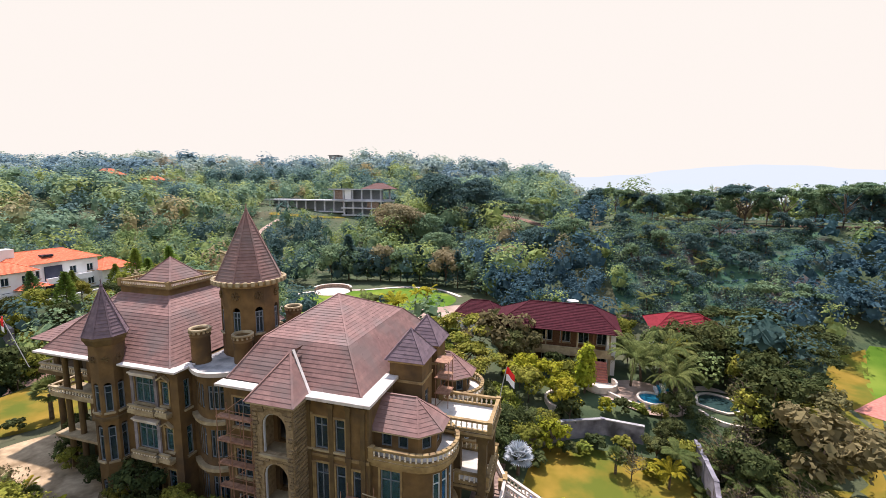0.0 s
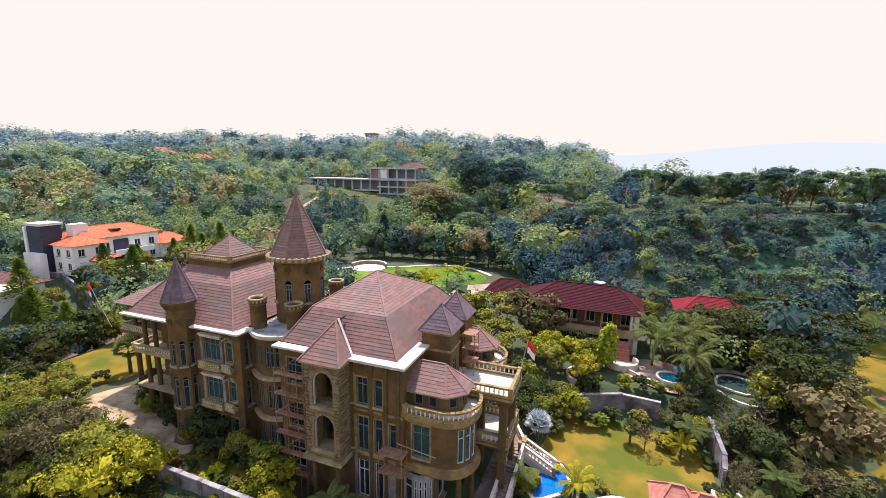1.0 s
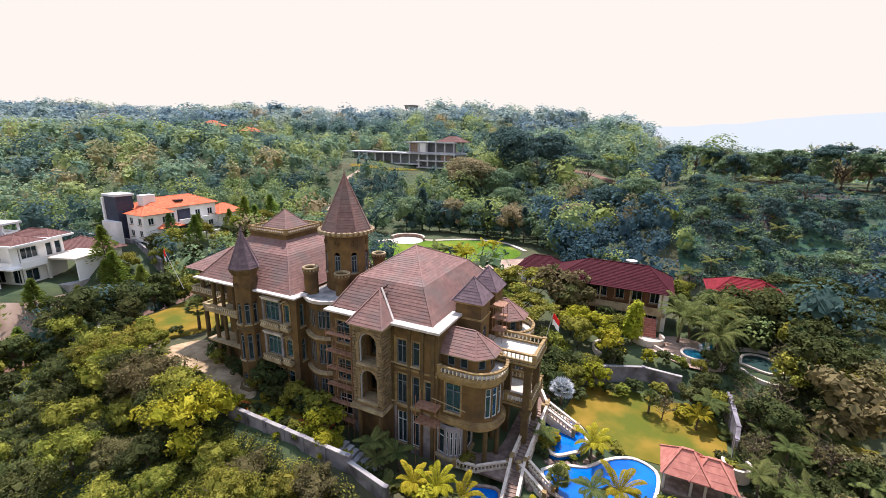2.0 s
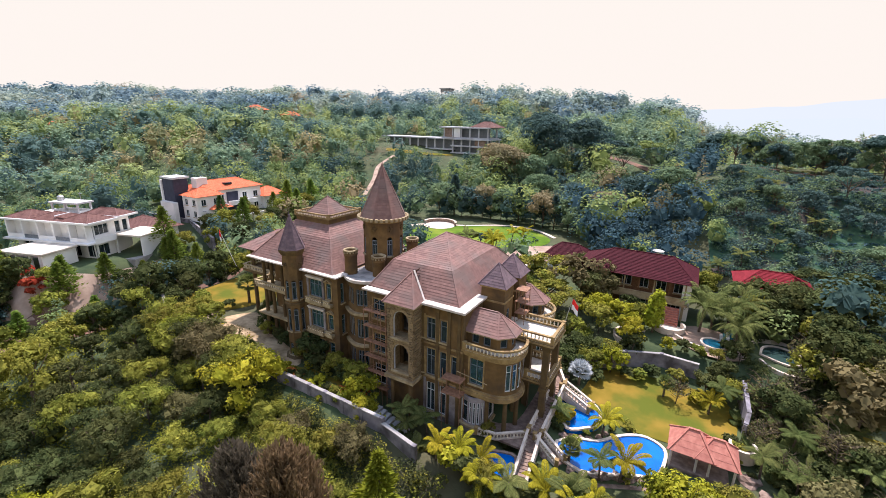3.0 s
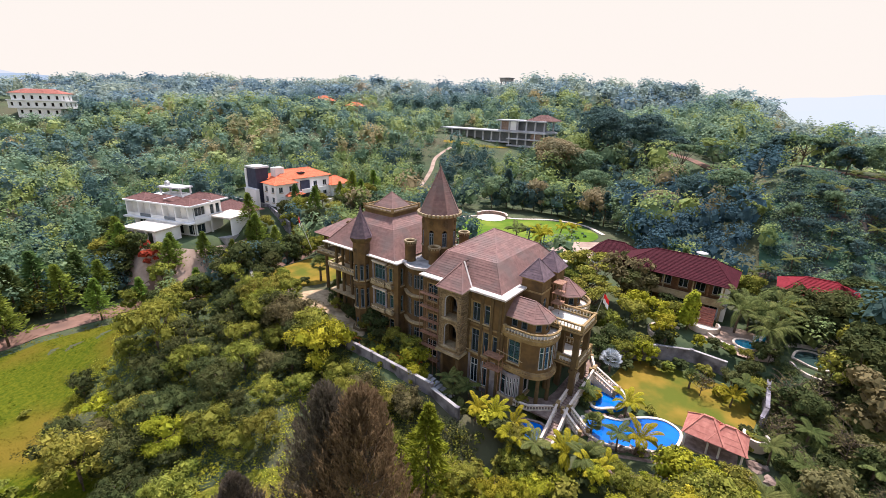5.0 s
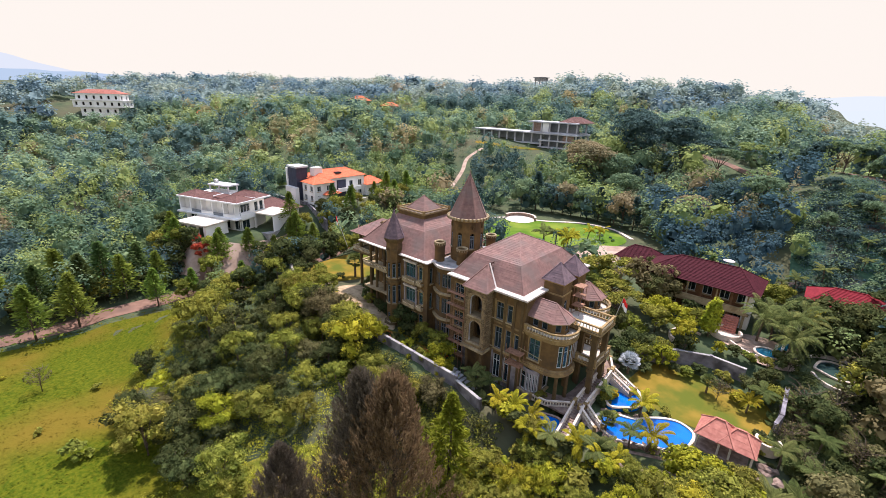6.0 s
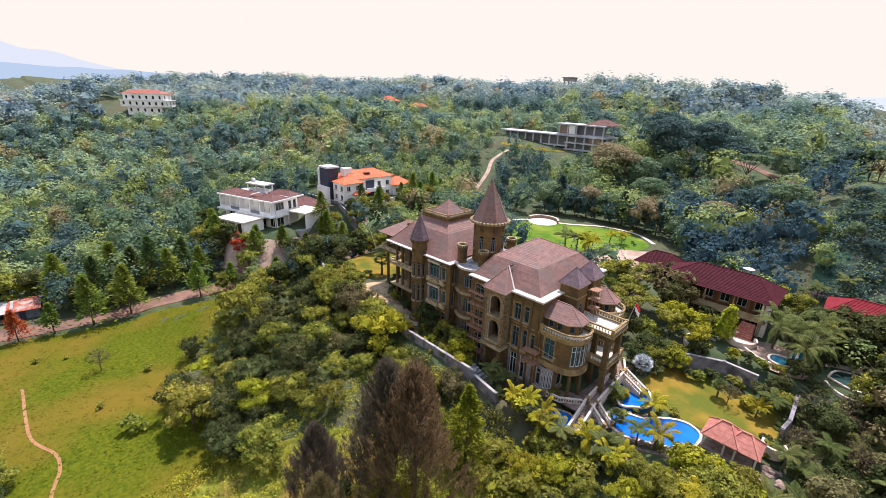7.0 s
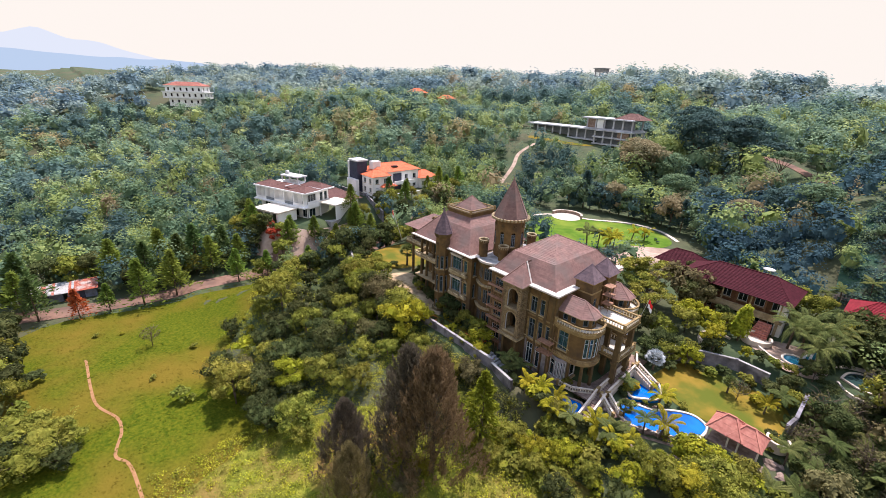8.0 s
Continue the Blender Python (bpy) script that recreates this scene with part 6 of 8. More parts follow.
flag((-45.2, 6.5, 7.0), (-2.6, -0.6), 6.0, "drooping red and white flag on a leaning pole")

# ---- scaffolding in the recess beside the stone bay ----
sc = thing("scaffolding", "rusty pipe scaffolding against the unfinished front", "scaffolding")
for x in (-11.6, -10.4, -9.2, -8.5):
    for y in (-0.9, 0.1):
        part("upright", Geo().tube([(x, y, -1.5), (x, y, 11.0)], 0.035), BAMBOO, sc)
for z in (0.8, 2.7, 4.6, 6.5, 8.4, 10.3):
    for y in (-0.9, 0.1):
        part("ledger", Geo().tube([(-11.7, y, z), (-8.4, y, z)], 0.03), BAMBOO, sc)
    part("plank", Geo().box(-11.7, -0.9, z + 0.03, -8.5, -0.35, z + 0.09), BAMBOO, sc)
    part("brace", Geo().tube([(-11.6, -0.9, z), (-9.2, -0.9, z + 1.8)], 0.025), BAMBOO, sc)
sc2 = thing("work_platform", "timber work platform hung at the corner", "scaffolding")
for z in (3.3, 5.0):
    part("plank", Geo().box(-1.4, -0.8, z, 0.9, 0.4, z + 0.1), BAMBOO, sc2)
for x, y in ((-1.3, -0.7), (0.8, -0.7), (-1.3, 0.3), (0.8, 0.3)):
    part("upright", Geo().tube([(x, y, -2.5), (x, y, 6.2)], 0.035), BAMBOO, sc2)
part("pole", Geo().tube([(0.2, -0.3, 6.1), (3.6, -0.2, 5.6)], 0.04), TRIM, sc2)
sc3 = thing("turret_scaffold", "rusty scaffold beside the stair turrets", "scaffolding")
for x, y in ((3.1, 7.9), (4.2, 7.9), (3.1, 9.3), (4.2, 9.3)):
    part("upright", Geo().tube([(x, y, 8.95), (x, y, 13.2)], 0.035), BAMBOO, sc3)
for z in (10.2, 11.6, 13.0):
    part("plank", Geo().box(3.0, 7.8, z, 4.3, 9.4, z + 0.06), BAMBOO, sc3)
    part("brace", Geo().tube([(3.1, 7.9, z - 1.2), (4.2, 7.9, z)], 0.025), BAMBOO, sc3)


# ---- vegetation ----
def leaf_mat(name, c1, c2, island=0.34, vary=0.24, hue=0.02, tr=0.3, c3=None, s3=0.1, spec=0.03):
    return material(name, c1, c2, 0.6, 0.75, vary=vary, island=island, translucent=tr, spec=spec, detail=2.0, hue=hue, c3=c3, s3=s3)


LEAF = leaf_mat("mid_green_leaves", (0.137, 0.162, 0.029), (0.288, 0.275, 0.051))
LEAF_Y = leaf_mat("yellow_green_leaves", (0.21, 0.23, 0.022), (0.397, 0.366, 0.036))
LEAF_D = leaf_mat("dark_green_leaves", (0.046, 0.065, 0.025), (0.106, 0.118, 0.041))
LEAF_B = leaf_mat("olive_brown_leaves", (0.114, 0.105, 0.045), (0.188, 0.168, 0.076))
LEAF_R = leaf_mat("russet_leaves", (0.34, 0.07, 0.025), (0.46, 0.13, 0.05))
NEEDLE = leaf_mat("olive_grey_needles", (0.171, 0.132, 0.067), (0.315, 0.242, 0.123), 0.35, 0.1, tr=0.45)
NEEDLE_D = leaf_mat("dark_brown_needles", (0.11, 0.095, 0.07), (0.21, 0.18, 0.125), 0.35, 0.1, tr=0.4)
PINE = leaf_mat("fresh_pine_needles", (0.12, 0.185, 0.035), (0.24, 0.3, 0.055))
PINE_Y = leaf_mat("yellow_green_pine_needles", (0.17, 0.21, 0.02), (0.33, 0.34, 0.035))
PINE_D = leaf_mat("deep_pine_needles", (0.07, 0.12, 0.042), (0.15, 0.21, 0.065))
PALM = leaf_mat("green_palm_leaves", (0.075, 0.1, 0.03), (0.155, 0.17, 0.055))
PALM_Y = leaf_mat("golden_palm_leaves", (0.221, 0.195, 0.015), (0.401, 0.332, 0.032))
PALM_S = leaf_mat("silvery_palm_leaves", (0.315, 0.345, 0.367), (0.45, 0.473, 0.495))


def wood_mat(name, c1, c2, c3, s3=0.09):
    return leaf_mat(name, c1, c2, 0.16, 0.0, 0.0, tr=0.34, c3=c3, s3=s3)


WOODS = wood_mat("woodland_leaves", (0.119, 0.193, 0.109), (0.233, 0.306, 0.152), (0.099, 0.172, 0.109))
WOODS_Y = wood_mat("light_woodland_leaves", (0.226, 0.301, 0.102), (0.36, 0.404, 0.138), (0.164, 0.241, 0.102))
WOODS_D = wood_mat("dark_woodland_leaves", (0.049, 0.096, 0.098), (0.101, 0.155, 0.135), (0.071, 0.13, 0.113))
WOODS_B = wood_mat("dry_woodland_leaves", (0.248, 0.205, 0.117), (0.356, 0.287, 0.162), (0.184, 0.195, 0.112))
rng = np.random.default_rng(11)


def quads(name, co, mat, extra=None):
    """A mesh of loose four-cornered leaves: co is n x 4 x 3."""
    n = len(co)
    v = co.reshape(-1, 3)
    me = bpy.data.meshes.new(name)
    me.vertices.add(4 * n)
    me.vertices.foreach_set("co", v.astype(np.float32).ravel())
    me.loops.add(4 * n)
    me.loops.foreach_set("vertex_index", np.arange(4 * n, dtype=np.int32))
    me.polygons.add(n)
    me.polygons.foreach_set("loop_start", np.arange(0, 4 * n, 4, dtype=np.int32))
    me.polygons.foreach_set("loop_total", np.full(n, 4, dtype=np.int32))
    me.update(calc_edges=True)
    me.materials.append(mat)
    return me


def unit(n):
    d = rng.normal(size=(n, 3))
    return d / np.linalg.norm(d, axis=1, keepdims=True)


def leaves_at(p, nrm, size, aspect=0.75, curl=0.25):
    """Rhombic leaf clumps at the points p, facing about nrm."""
    n = len(p)
    a = np.cross(nrm, unit(n))
    a /= np.linalg.norm(a, axis=1, keepdims=True) + 1e-9
    b = np.cross(nrm, a)
    s = size * rng.uniform(0.6, 1.35, (n, 1))
    bend = nrm * s * curl
    return np.stack([p - a * s - bend, p + b * s * aspect, p + a * s - bend, p - b * s * aspect], 1)


def blob_points(blobs, n, inner=0.72, ragged=0.7, lift=0.55):
    bl = np.array(blobs, float)
    w = (bl[:, 3] * bl[:, 4] + bl[:, 3] * bl[:, 5] + bl[:, 4] * bl[:, 5])
    k = rng.choice(len(bl), n, p=w / w.sum())
    d = unit(n)
    d[:, 2] = np.where(d[:, 2] < -0.45, -d[:, 2], d[:, 2])
    r = rng.uniform(inner, 1.06, (n, 1)) * (1 + 0.12 * np.sin(d[:, :1] * 9 + k[:, None]) * np.cos(d[:, 1:2] * 8))
    p = bl[k, :3] + d * bl[k, 3:6] * r
    nn = d / bl[k, 3:6]
    nn /= np.linalg.norm(nn, axis=1, keepdims=True)
    nn = nn + ragged * unit(n) + np.array([0, 0, lift])
    nn /= np.linalg.norm(nn, axis=1, keepdims=True)
    return p, nn


def core_quads(blobs, f=0.78):
    """Broad inner leaves inside each clump, so that crowns are not see-through."""
    bl = np.repeat(np.array(blobs, float), 16, 0)
    d = unit(len(bl))
    p = bl[:, :3] + d * bl[:, 3:6] * f * rng.uniform(0.7, 1.0, (len(bl), 1))
    nn = d + 0.5 * unit(len(bl))
    nn /= np.linalg.norm(nn, axis=1, keepdims=True)
    return leaves_at(p, nn, 0.4 * bl[:, 3:4], 0.8, 0.2)


def limb_geo(h, spread, r, n, top=0.75, lean=0.0):
    g = Geo()
    t = [(0, 0, -0.5), (lean * 0.2, 0.05, h * 0.2), (lean * 0.6, -0.05, h * 0.45), (lean, 0, h * top)]
    g.tube(t, r, 7, r * 0.35)
    for i in range(n):
        a = 2 * math.pi * i / n + random.uniform(-0.3, 0.3)
        z0 = h * random.uniform(0.25, 0.5)
        e = spread * random.uniform(0.5, 0.8)
        z1 = h * random.uniform(0.6, 0.82)
        g.tube([(lean * 0.4, 0, z0), (lean * 0.5 + e * 0.5 * math.cos(a), e * 0.5 * math.sin(a), (z0 + z1) / 2), (lean + e * math.cos(a), e * math.sin(a), z1)], r * 0.45, 5, r * 0.12)
    return g


PROTO = {}


def proto(key, trunk, crown, leaf, name, label, category, group="", extra=None, crown_name="crown"):
    """A plant built once, far below the ground's view, then copied; its parts keep their meshes."""
    PROTO[key] = (name, label, category, group, mesh_of("trunk", trunk, BARK, True) if trunk else None, crown, crown_name)


def plant(key, x, y, s=1.0, rot=None, z=None, label="", sz=None):
    for tail, here in (("_fine", -52 < x < 32 and y < -4), ("_hill", y > 56)):
        if here and key + tail in PROTO:
            key += tail
    name, lab, cat, grp, trunk, crown, cname = PROTO[key]
    z = float(ground_z(x, y)) if z is None else z
    t = thing(name, label or lab, cat, (x, y, z - 0.05), grp)
    t.rotation_euler = (0, 0, rng.uniform(0, 6.28) if rot is None else rot)
    t.scale = (s, s, sz or s)
    if trunk:
        part("trunk", trunk, None, t)
    o = part(cname, crown, None, t)
    if name == "bare_tree":
        tagged(o, kind="stuff")
    return t


def broad_blobs(h, w, n, seed, low=0.45, flat=0.62):
    r = random.Random(seed)
    out = [(0, 0, h * 0.74, w * 0.3, w * 0.3, h * 0.2)]
    for i in range(n):
        a = 2 * math.pi * i / n + r.uniform(-0.4, 0.4)
        d = w * r.uniform(0.2, 0.42)
        s = w * r.uniform(0.11, 0.23)
        out.append((d * math.cos(a), d * math.sin(a), h * r.uniform(low, 0.82), s, s, s * flat * r.uniform(0.85, 1.25)))
    return out


random.seed(5)
for k, (leaf, nm, lab) in enumerate(((LEAF, "green", "leafy mid green broadleaf tree"), (LEAF_D, "dark", "dense dark green broadleaf tree"), (LEAF_Y, "yellow", "bright yellow green broadleaf tree"), (LEAF_B, "dry", "olive brown half dry tree"), (LEAF, "green2", "rounded mid green broadleaf tree"))):
    for v in range(2):
        bl = broad_blobs(7, 6.4, 15 + v * 3, 10 * k + v, 0.34, 0.8)
        p, n = blob_points(bl, 780, ragged=0.55, lift=0.3)
        me = quads("crown", np.concatenate([leaves_at(p, n, 0.22, 0.6, 0.35), core_quads(bl, 0.78)]), leaf)
        limbs = limb_geo(7, 2.6, 0.2, 5)
        kind_name = {"green": "leafy_tree", "dark": "shade_tree", "yellow": "bright_tree", "dry": "dry_tree", "green2": "round_tree"}[nm]
        proto(f"{nm}{v}", limbs, me, leaf, kind_name, lab, "tree", "broadleaf trees")
        fine_bl = bl + [(x + a * random.uniform(-1, 1), y + b * random.uniform(-1, 1), z + c * random.uniform(0.2, 1.0), a * 0.45, b * 0.45, c * 0.4) for x, y, z, a, b, c in bl[1:] for _ in range(2)]
        p, n = blob_points(fine_bl, 2700, 0.7, ragged=0.7, lift=0.35)
        me = quads("crown", np.concatenate([leaves_at(p, n, 0.115, 0.5, 0.35), core_quads(bl, 0.72)]), leaf)
        proto(f"{nm}{v}_fine", limbs, me, leaf, kind_name, lab, "tree", "broadleaf trees")
for v in range(2):
    bl = []
    r = random.Random(70 + v)
    for i in range(17):
        a, d = r.uniform(0, 6.28), 4.6 * math.sqrt(r.random())
        bl.append((d * math.cos(a), d * math.sin(a), 7.2 + r.uniform(-0.7, 0.6) - 0.05 * d * d, r.uniform(1.0, 1.7), r.uniform(1.0, 1.7), r.uniform(0.35, 0.6)))
    p, n = blob_points(bl, 1900, ragged=0.5, lift=0.6)
    me = quads("crown", np.concatenate([leaves_at(p, n, 0.2, 0.55), core_quads(bl, 0.6)]), LEAF_D)
    proto(f"umbrella{v}", limb_geo(7.4, 4.2, 0.26, 7, 0.85), me, LEAF_D, "rain_tree", "spreading flat topped rain tree", "tree", "rain trees")
    me2 = me.copy()
    me2.materials[0] = LEAF
    proto(f"umbrella_g{v}", limb_geo(7.4, 4.2, 0.26, 7, 0.85), me2, LEAF, "rain_tree", "light feathery flat topped tree", "tree", "rain trees")


for v, (leaf, nm, lab) in enumerate(((WOODS_D, "dome_dark", "huge dark spreading rain tree on the hill"), (WOODS_B, "dome_dry", "broad ochre tinted tree on the hill"), (WOODS, "dome_green", "broad mid green domed tree"))):
    r = random.Random(90 + v)
    bl = [(0, 0, 6.5, 5.2, 5.2, 3.6)]
    for i in range(34):
        a, e = 2.4 * i, r.uniform(-0.1, 1.4)
        k = r.uniform(1.3, 2.2)
        bl.append((6.2 * math.cos(a) * math.cos(e), 6.2 * math.sin(a) * math.cos(e), 6.3 + 4.6 * math.sin(e), k, k, k * 0.6))
    p, n = blob_points(bl, 3000, ragged=0.6, lift=0.4)
    proto(nm, limb_geo(9, 5.0, 0.5, 7), quads("crown", np.concatenate([leaves_at(p, n, 0.34, 0.6), core_quads(bl[:1], 0.8)]), leaf), leaf, "hill_tree", lab, "tree", "hill trees")


def cone_crown(h, r0, n, z0, size, up, seed, irregular=0.35):
    u = rng.uniform(0, 1, n) ** 0.75
    z = z0 + (h - z0) * u
    ang = rng.uniform(0, 6.283, n)
    lobes = 1 + irregular * np.sin(ang * 3 + z * 1.3 + seed) * np.cos(z * 2.1 + ang * 2)
    r = r0 * (1 - u) ** 0.85 * lobes * rng.uniform(0.35, 1.05, n) + 0.05
    p = np.stack([r * np.cos(ang), r * np.sin(ang), z - 0.25 * r], -1)
    out = np.stack([np.cos(ang), np.sin(ang), np.full(n, 0.0)], -1)
    d = out * (1 - up) + np.array([0, 0, 1.0]) * up + 0.35 * unit(n)
    d /= np.linalg.norm(d, axis=1, keepdims=True)
    side = np.cross(d, unit(n))
    side /= np.linalg.norm(side, axis=1, keepdims=True) + 1e-9
    s = size * rng.uniform(0.6, 1.4, (n, 1))
    return np.stack([p - d * s * 0.6, p + side * s * 0.28, p + d * s, p - side * s * 0.28], 1)


for v in range(3):
    tr = Geo().tube([(0, 0, -0.5), (0.05, 0.05, 4), (0, 0, 7.6)], 0.16, 7, 0.03)
    for i in range(14):
        a, z = i * 2.4, 1.4 + i * 0.4
        tr.tube([(0, 0, z), (1.6 * (1 - z / 9) * math.cos(a), 1.6 * (1 - z / 9) * math.sin(a), z + 0.15)], 0.045, 4, 0.015)
    me = quads("crown", cone_crown(8, 2.3, 1300, 1.9, 0.42, 0.2, v * 2.0, 0.75), PINE_D if v == 1 else PINE)
    if v == 0:
        bright = quads("crown", cone_crown(8, 2.6, 3200, 0.9, 0.26, 0.25, 1.0, 0.6), PINE_Y)
        proto("pine_bright", tr, bright, PINE_Y, "pine_tree", "fresh yellow green conical pine", "tree", "pines")
    proto(f"pine{v}", tr, me, PINE, "pine_tree", "slender conical pine tree beside the lane", "tree", "pines")
for v in range(2):
    tr = Geo().tube([(0, 0, -0.5), (0.2, 0, 6), (0.1, 0.1, 15)], 0.38, 8, 0.06)
    for i in range(22):
        a, z = i * 2.4, 3 + i * 0.5
        e = 3.6 * (1 - z / 19)
        tr.tube([(0.1, 0, z), (e * 0.6 * math.cos(a), e * 0.6 * math.sin(a), z + 0.7), (e * math.cos(a), e * math.sin(a), z + 2.0)], 0.1, 5, 0.02)
    tufts = []
    for i in range(600):
        u = rng.uniform(0, 1) ** 0.8
        a = rng.uniform(0, 6.283)
        r = 5.3 * max(0.0, 1 - u ** 1.25) ** 0.75 * (1 + 0.26 * math.sin(3 * a + 5 * u + v)) * rng.uniform(0.6, 1.0)
        z = 1.2 + 14.6 * u
        k = 66
        t_ = rng.uniform(0, 1, k)
        lean = np.array([0.35 * math.cos(a), 0.35 * math.sin(a), 1.0])
        p = np.array([r * math.cos(a), r * math.sin(a), z]) + (t_[:, None] - 0.4) * 1.9 * lean + rng.normal(size=(k, 3)) * 0.26 * (1.15 - t_[:, None])
        d = lean + 0.45 * unit(k)
        d /= np.linalg.norm(d, axis=1, keepdims=True)
        side = np.cross(d, unit(k))
        side /= np.linalg.norm(side, axis=1, keepdims=True) + 1e-9
        sz_ = rng.uniform(0.14, 0.34, (k, 1))
        tufts.append(np.stack([p - d * sz_ * 0.6, p + side * 0.045, p + d * sz_, p - side * 0.045], 1))
    me = quads("crown", np.concatenate(tufts), NEEDLE_D if v else NEEDLE)
    proto(f"casuarina{v}", tr, me, NEEDLE, "casuarina_tree", "tall feathery olive grey casuarina tree", "tree", "casuarinas")
bl = [(0, 0, 2.6, 1.0, 1.0, 2.3), (0.25, 0.1, 1.6, 1.15, 1.1, 1.4), (-0.2, 0.1, 4.0, 0.7, 0.7, 1.3)]
p, n = blob_points(bl, 1300)
me = quads("crown", np.concatenate([leaves_at(p, n, 0.17), core_quads(bl, 0.75)]), LEAF_Y)
proto("column", Geo().tube([(0, 0, -0.4), (0, 0, 2.0)], 0.12), me, LEAF_Y, "cypress", "tall clipped light green columnar tree", "tree")


def frond_quads(n_fronds, length, droop, leaflets, width, z0, rise):
    out = []
    for i in range(n_fronds):
        a = 2 * math.pi * i / n_fronds * 1.0 + rng.uniform(-0.25, 0.25)
        r = rise * rng.uniform(0.4, 1.25)
        L = length * rng.uniform(0.8, 1.15)
        prev = None
        for j in range(leaflets):
            t = (j + 1) / leaflets
            rad = L * t * (1 - 0.18 * t)
            z = z0 + r * L * t - droop * L * t * t
            c = np.array([rad * math.cos(a), rad * math.sin(a), z])
            fw = np.array([math.cos(a), math.sin(a), r - 2 * droop * t])
            fw /= np.linalg.norm(fw)
            sd = np.array([-math.sin(a), math.cos(a), 0])
            if prev is not None:
                w = 0.035
                out.append([prev - sd * w, prev + sd * w, c + sd * w, c - sd * w])
            prev = c
            ll = width * math.sin(math.pi * min(1, t * 0.9 + 0.12)) + 0.12
            for s in (1, -1):
                tip = c + (sd * s * 0.8 + fw * 0.65) * ll - np.array([0, 0, 0.42 * ll])
                m = (c + tip) / 2 + np.array([0, 0, 0.06])
                wv = fw * 0.05
                out.append([c - wv, m - wv * 1.1, tip, m + wv * 1.1])
    return np.array(out)


def palm_trunk(h, r, lean):
    g = Geo().tube([(0, 0, -0.4), (lean * 0.25, 0, h * 0.35), (lean * 0.7, 0, h * 0.7), (lean, 0, h)], r, 8, r * 0.7)
    for i in range(int(h / 0.35)):
        z = i * 0.35
        x = lean * (z / h) ** 1.4
        g.lathe([(r * 0.95, z), (r * 1.1, z + 0.04), (r * 0.95, z + 0.08)], x, 0, 7, cap=False)
    return g


def palm_proto(key, h, length, n, leaf, name, label, lean=0.3, droop=0.55, rise=0.75, r=0.14, wide=0.5):
    q = frond_quads(n, length, droop, 30, wide, h, rise)
    q = q + np.array([lean, 0, 0])
    proto(key, palm_trunk(h, r, lean), quads("fronds", q, leaf), leaf, name, label, "palm", "palms", crown_name="fronds")


palm_proto("palm_gold", 2.0, 2.1, 15, PALM_Y, "golden_palm", "small golden yellow palm by the pool", 0.3, 1.0, 1.35, wide=0.34)
palm_proto("palm_gold2", 1.4, 1.6, 11, PALM_Y, "golden_palm", "low golden yellow palm")
palm_proto("palm_green", 3.0, 2.4, 13, PALM, "garden_palm", "green feather palm beside the pool")
palm_proto("coconut", 4.2, 4.0, 23, PALM, "coconut_palm", "tall coconut palm with drooping fronds", 0.6, 1.0, 1.3, 0.18, 0.6)
palm_proto("agave", 0.15, 1.5, 15, PALM, "spiky_shrub", "spiky long leaved green shrub", 0.0, 0.25, 0.8, 0.1)


def fan_quads(n, h, L, R):
    out = []
    for i in range(n):
        a = 2.399 * i
        el = math.radians(80 - 95 * (i / n))
        d = np.array([math.cos(a) * math.cos(el), math.sin(a) * math.cos(el), math.sin(el)])
        base = np.array([0, 0, h]) + d * L
        sd = np.array([-math.sin(a), math.cos(a), 0])
        up = np.cross(d, sd)
        out.append([np.array([0, 0, h]) - sd * 0.03, np.array([0, 0, h]) + sd * 0.03, base + sd * 0.03, base - sd * 0.03])
        for k in range(11):
            b = math.radians(-75 + 15 * k)
            t1 = base + R * (d * math.cos(b) + sd * math.sin(b)) - up * 0.15 * R
            w = (sd * math.cos(b) - d * math.sin(b)) * R * 0.12
            mdl = (base + t1) / 2
            out.append([base, mdl - w, t1, mdl + w])
    return np.array(out)


proto("fan_silver", palm_trunk(2.0, 0.2, 0.0), quads("fronds", fan_quads(24, 2.2, 0.8, 0.95), PALM_S), PALM_S, "silver_fan_palm", "silvery blue fan palm on a stout trunk", "palm", "palms", crown_name="fronds")
proto("fan_green", palm_trunk(2.6, 0.2, 0.0), quads("fronds", fan_quads(22, 2.8, 0.8, 0.95), PALM), PALM, "fan_palm", "grey green fan palm on a stout trunk", "palm", "palms", crown_name="fronds")
for nm, leaf, lab in (("shrub_g", LEAF, "low rounded mid green shrub"), ("shrub_y", LEAF_Y, "low bright yellow green shrub"), ("shrub_d", LEAF_D, "dark green rounded garden shrub"), ("shrub_r", LEAF_R, "red leaved ornamental garden shrub")):
    bl = broad_blobs(1.6, 1.9, 6, len(nm) + ord(nm[-1]), 0.25, 0.8)
    p, n = blob_points(bl, 250)
    proto(nm, None, quads("crown", np.concatenate([leaves_at(p, n, 0.16), core_quads(bl, 0.7)]), leaf), leaf, "shrub", lab, "shrub", "shrubs", crown_name="foliage")
tr = Geo().tube([(0, 0, -0.4), (0.1, 0, 1.5), (0.3, 0.1, 3.4)], 0.09, 6, 0.03)
for i in range(26):
    a, z = i * 2.4, 1.0 + (i % 9) * 0.3
    tr.tube([(0.1, 0, z), (1.1 * math.cos(a), 1.1 * math.sin(a), z + 0.9), (1.7 * math.cos(a + 0.3), 1.7 * math.sin(a + 0.3), z + 1.2)], 0.035, 4, 0.01)
p = unit(160) * np.array([1.6, 1.6, 0.9]) + np.array([0, 0, 2.9])
proto("bare", tr, quads("crown", leaves_at(p, unit(160), 0.14), LEAF_B), LEAF_B, "bare_tree", "nearly leafless small grey tree", "tree")


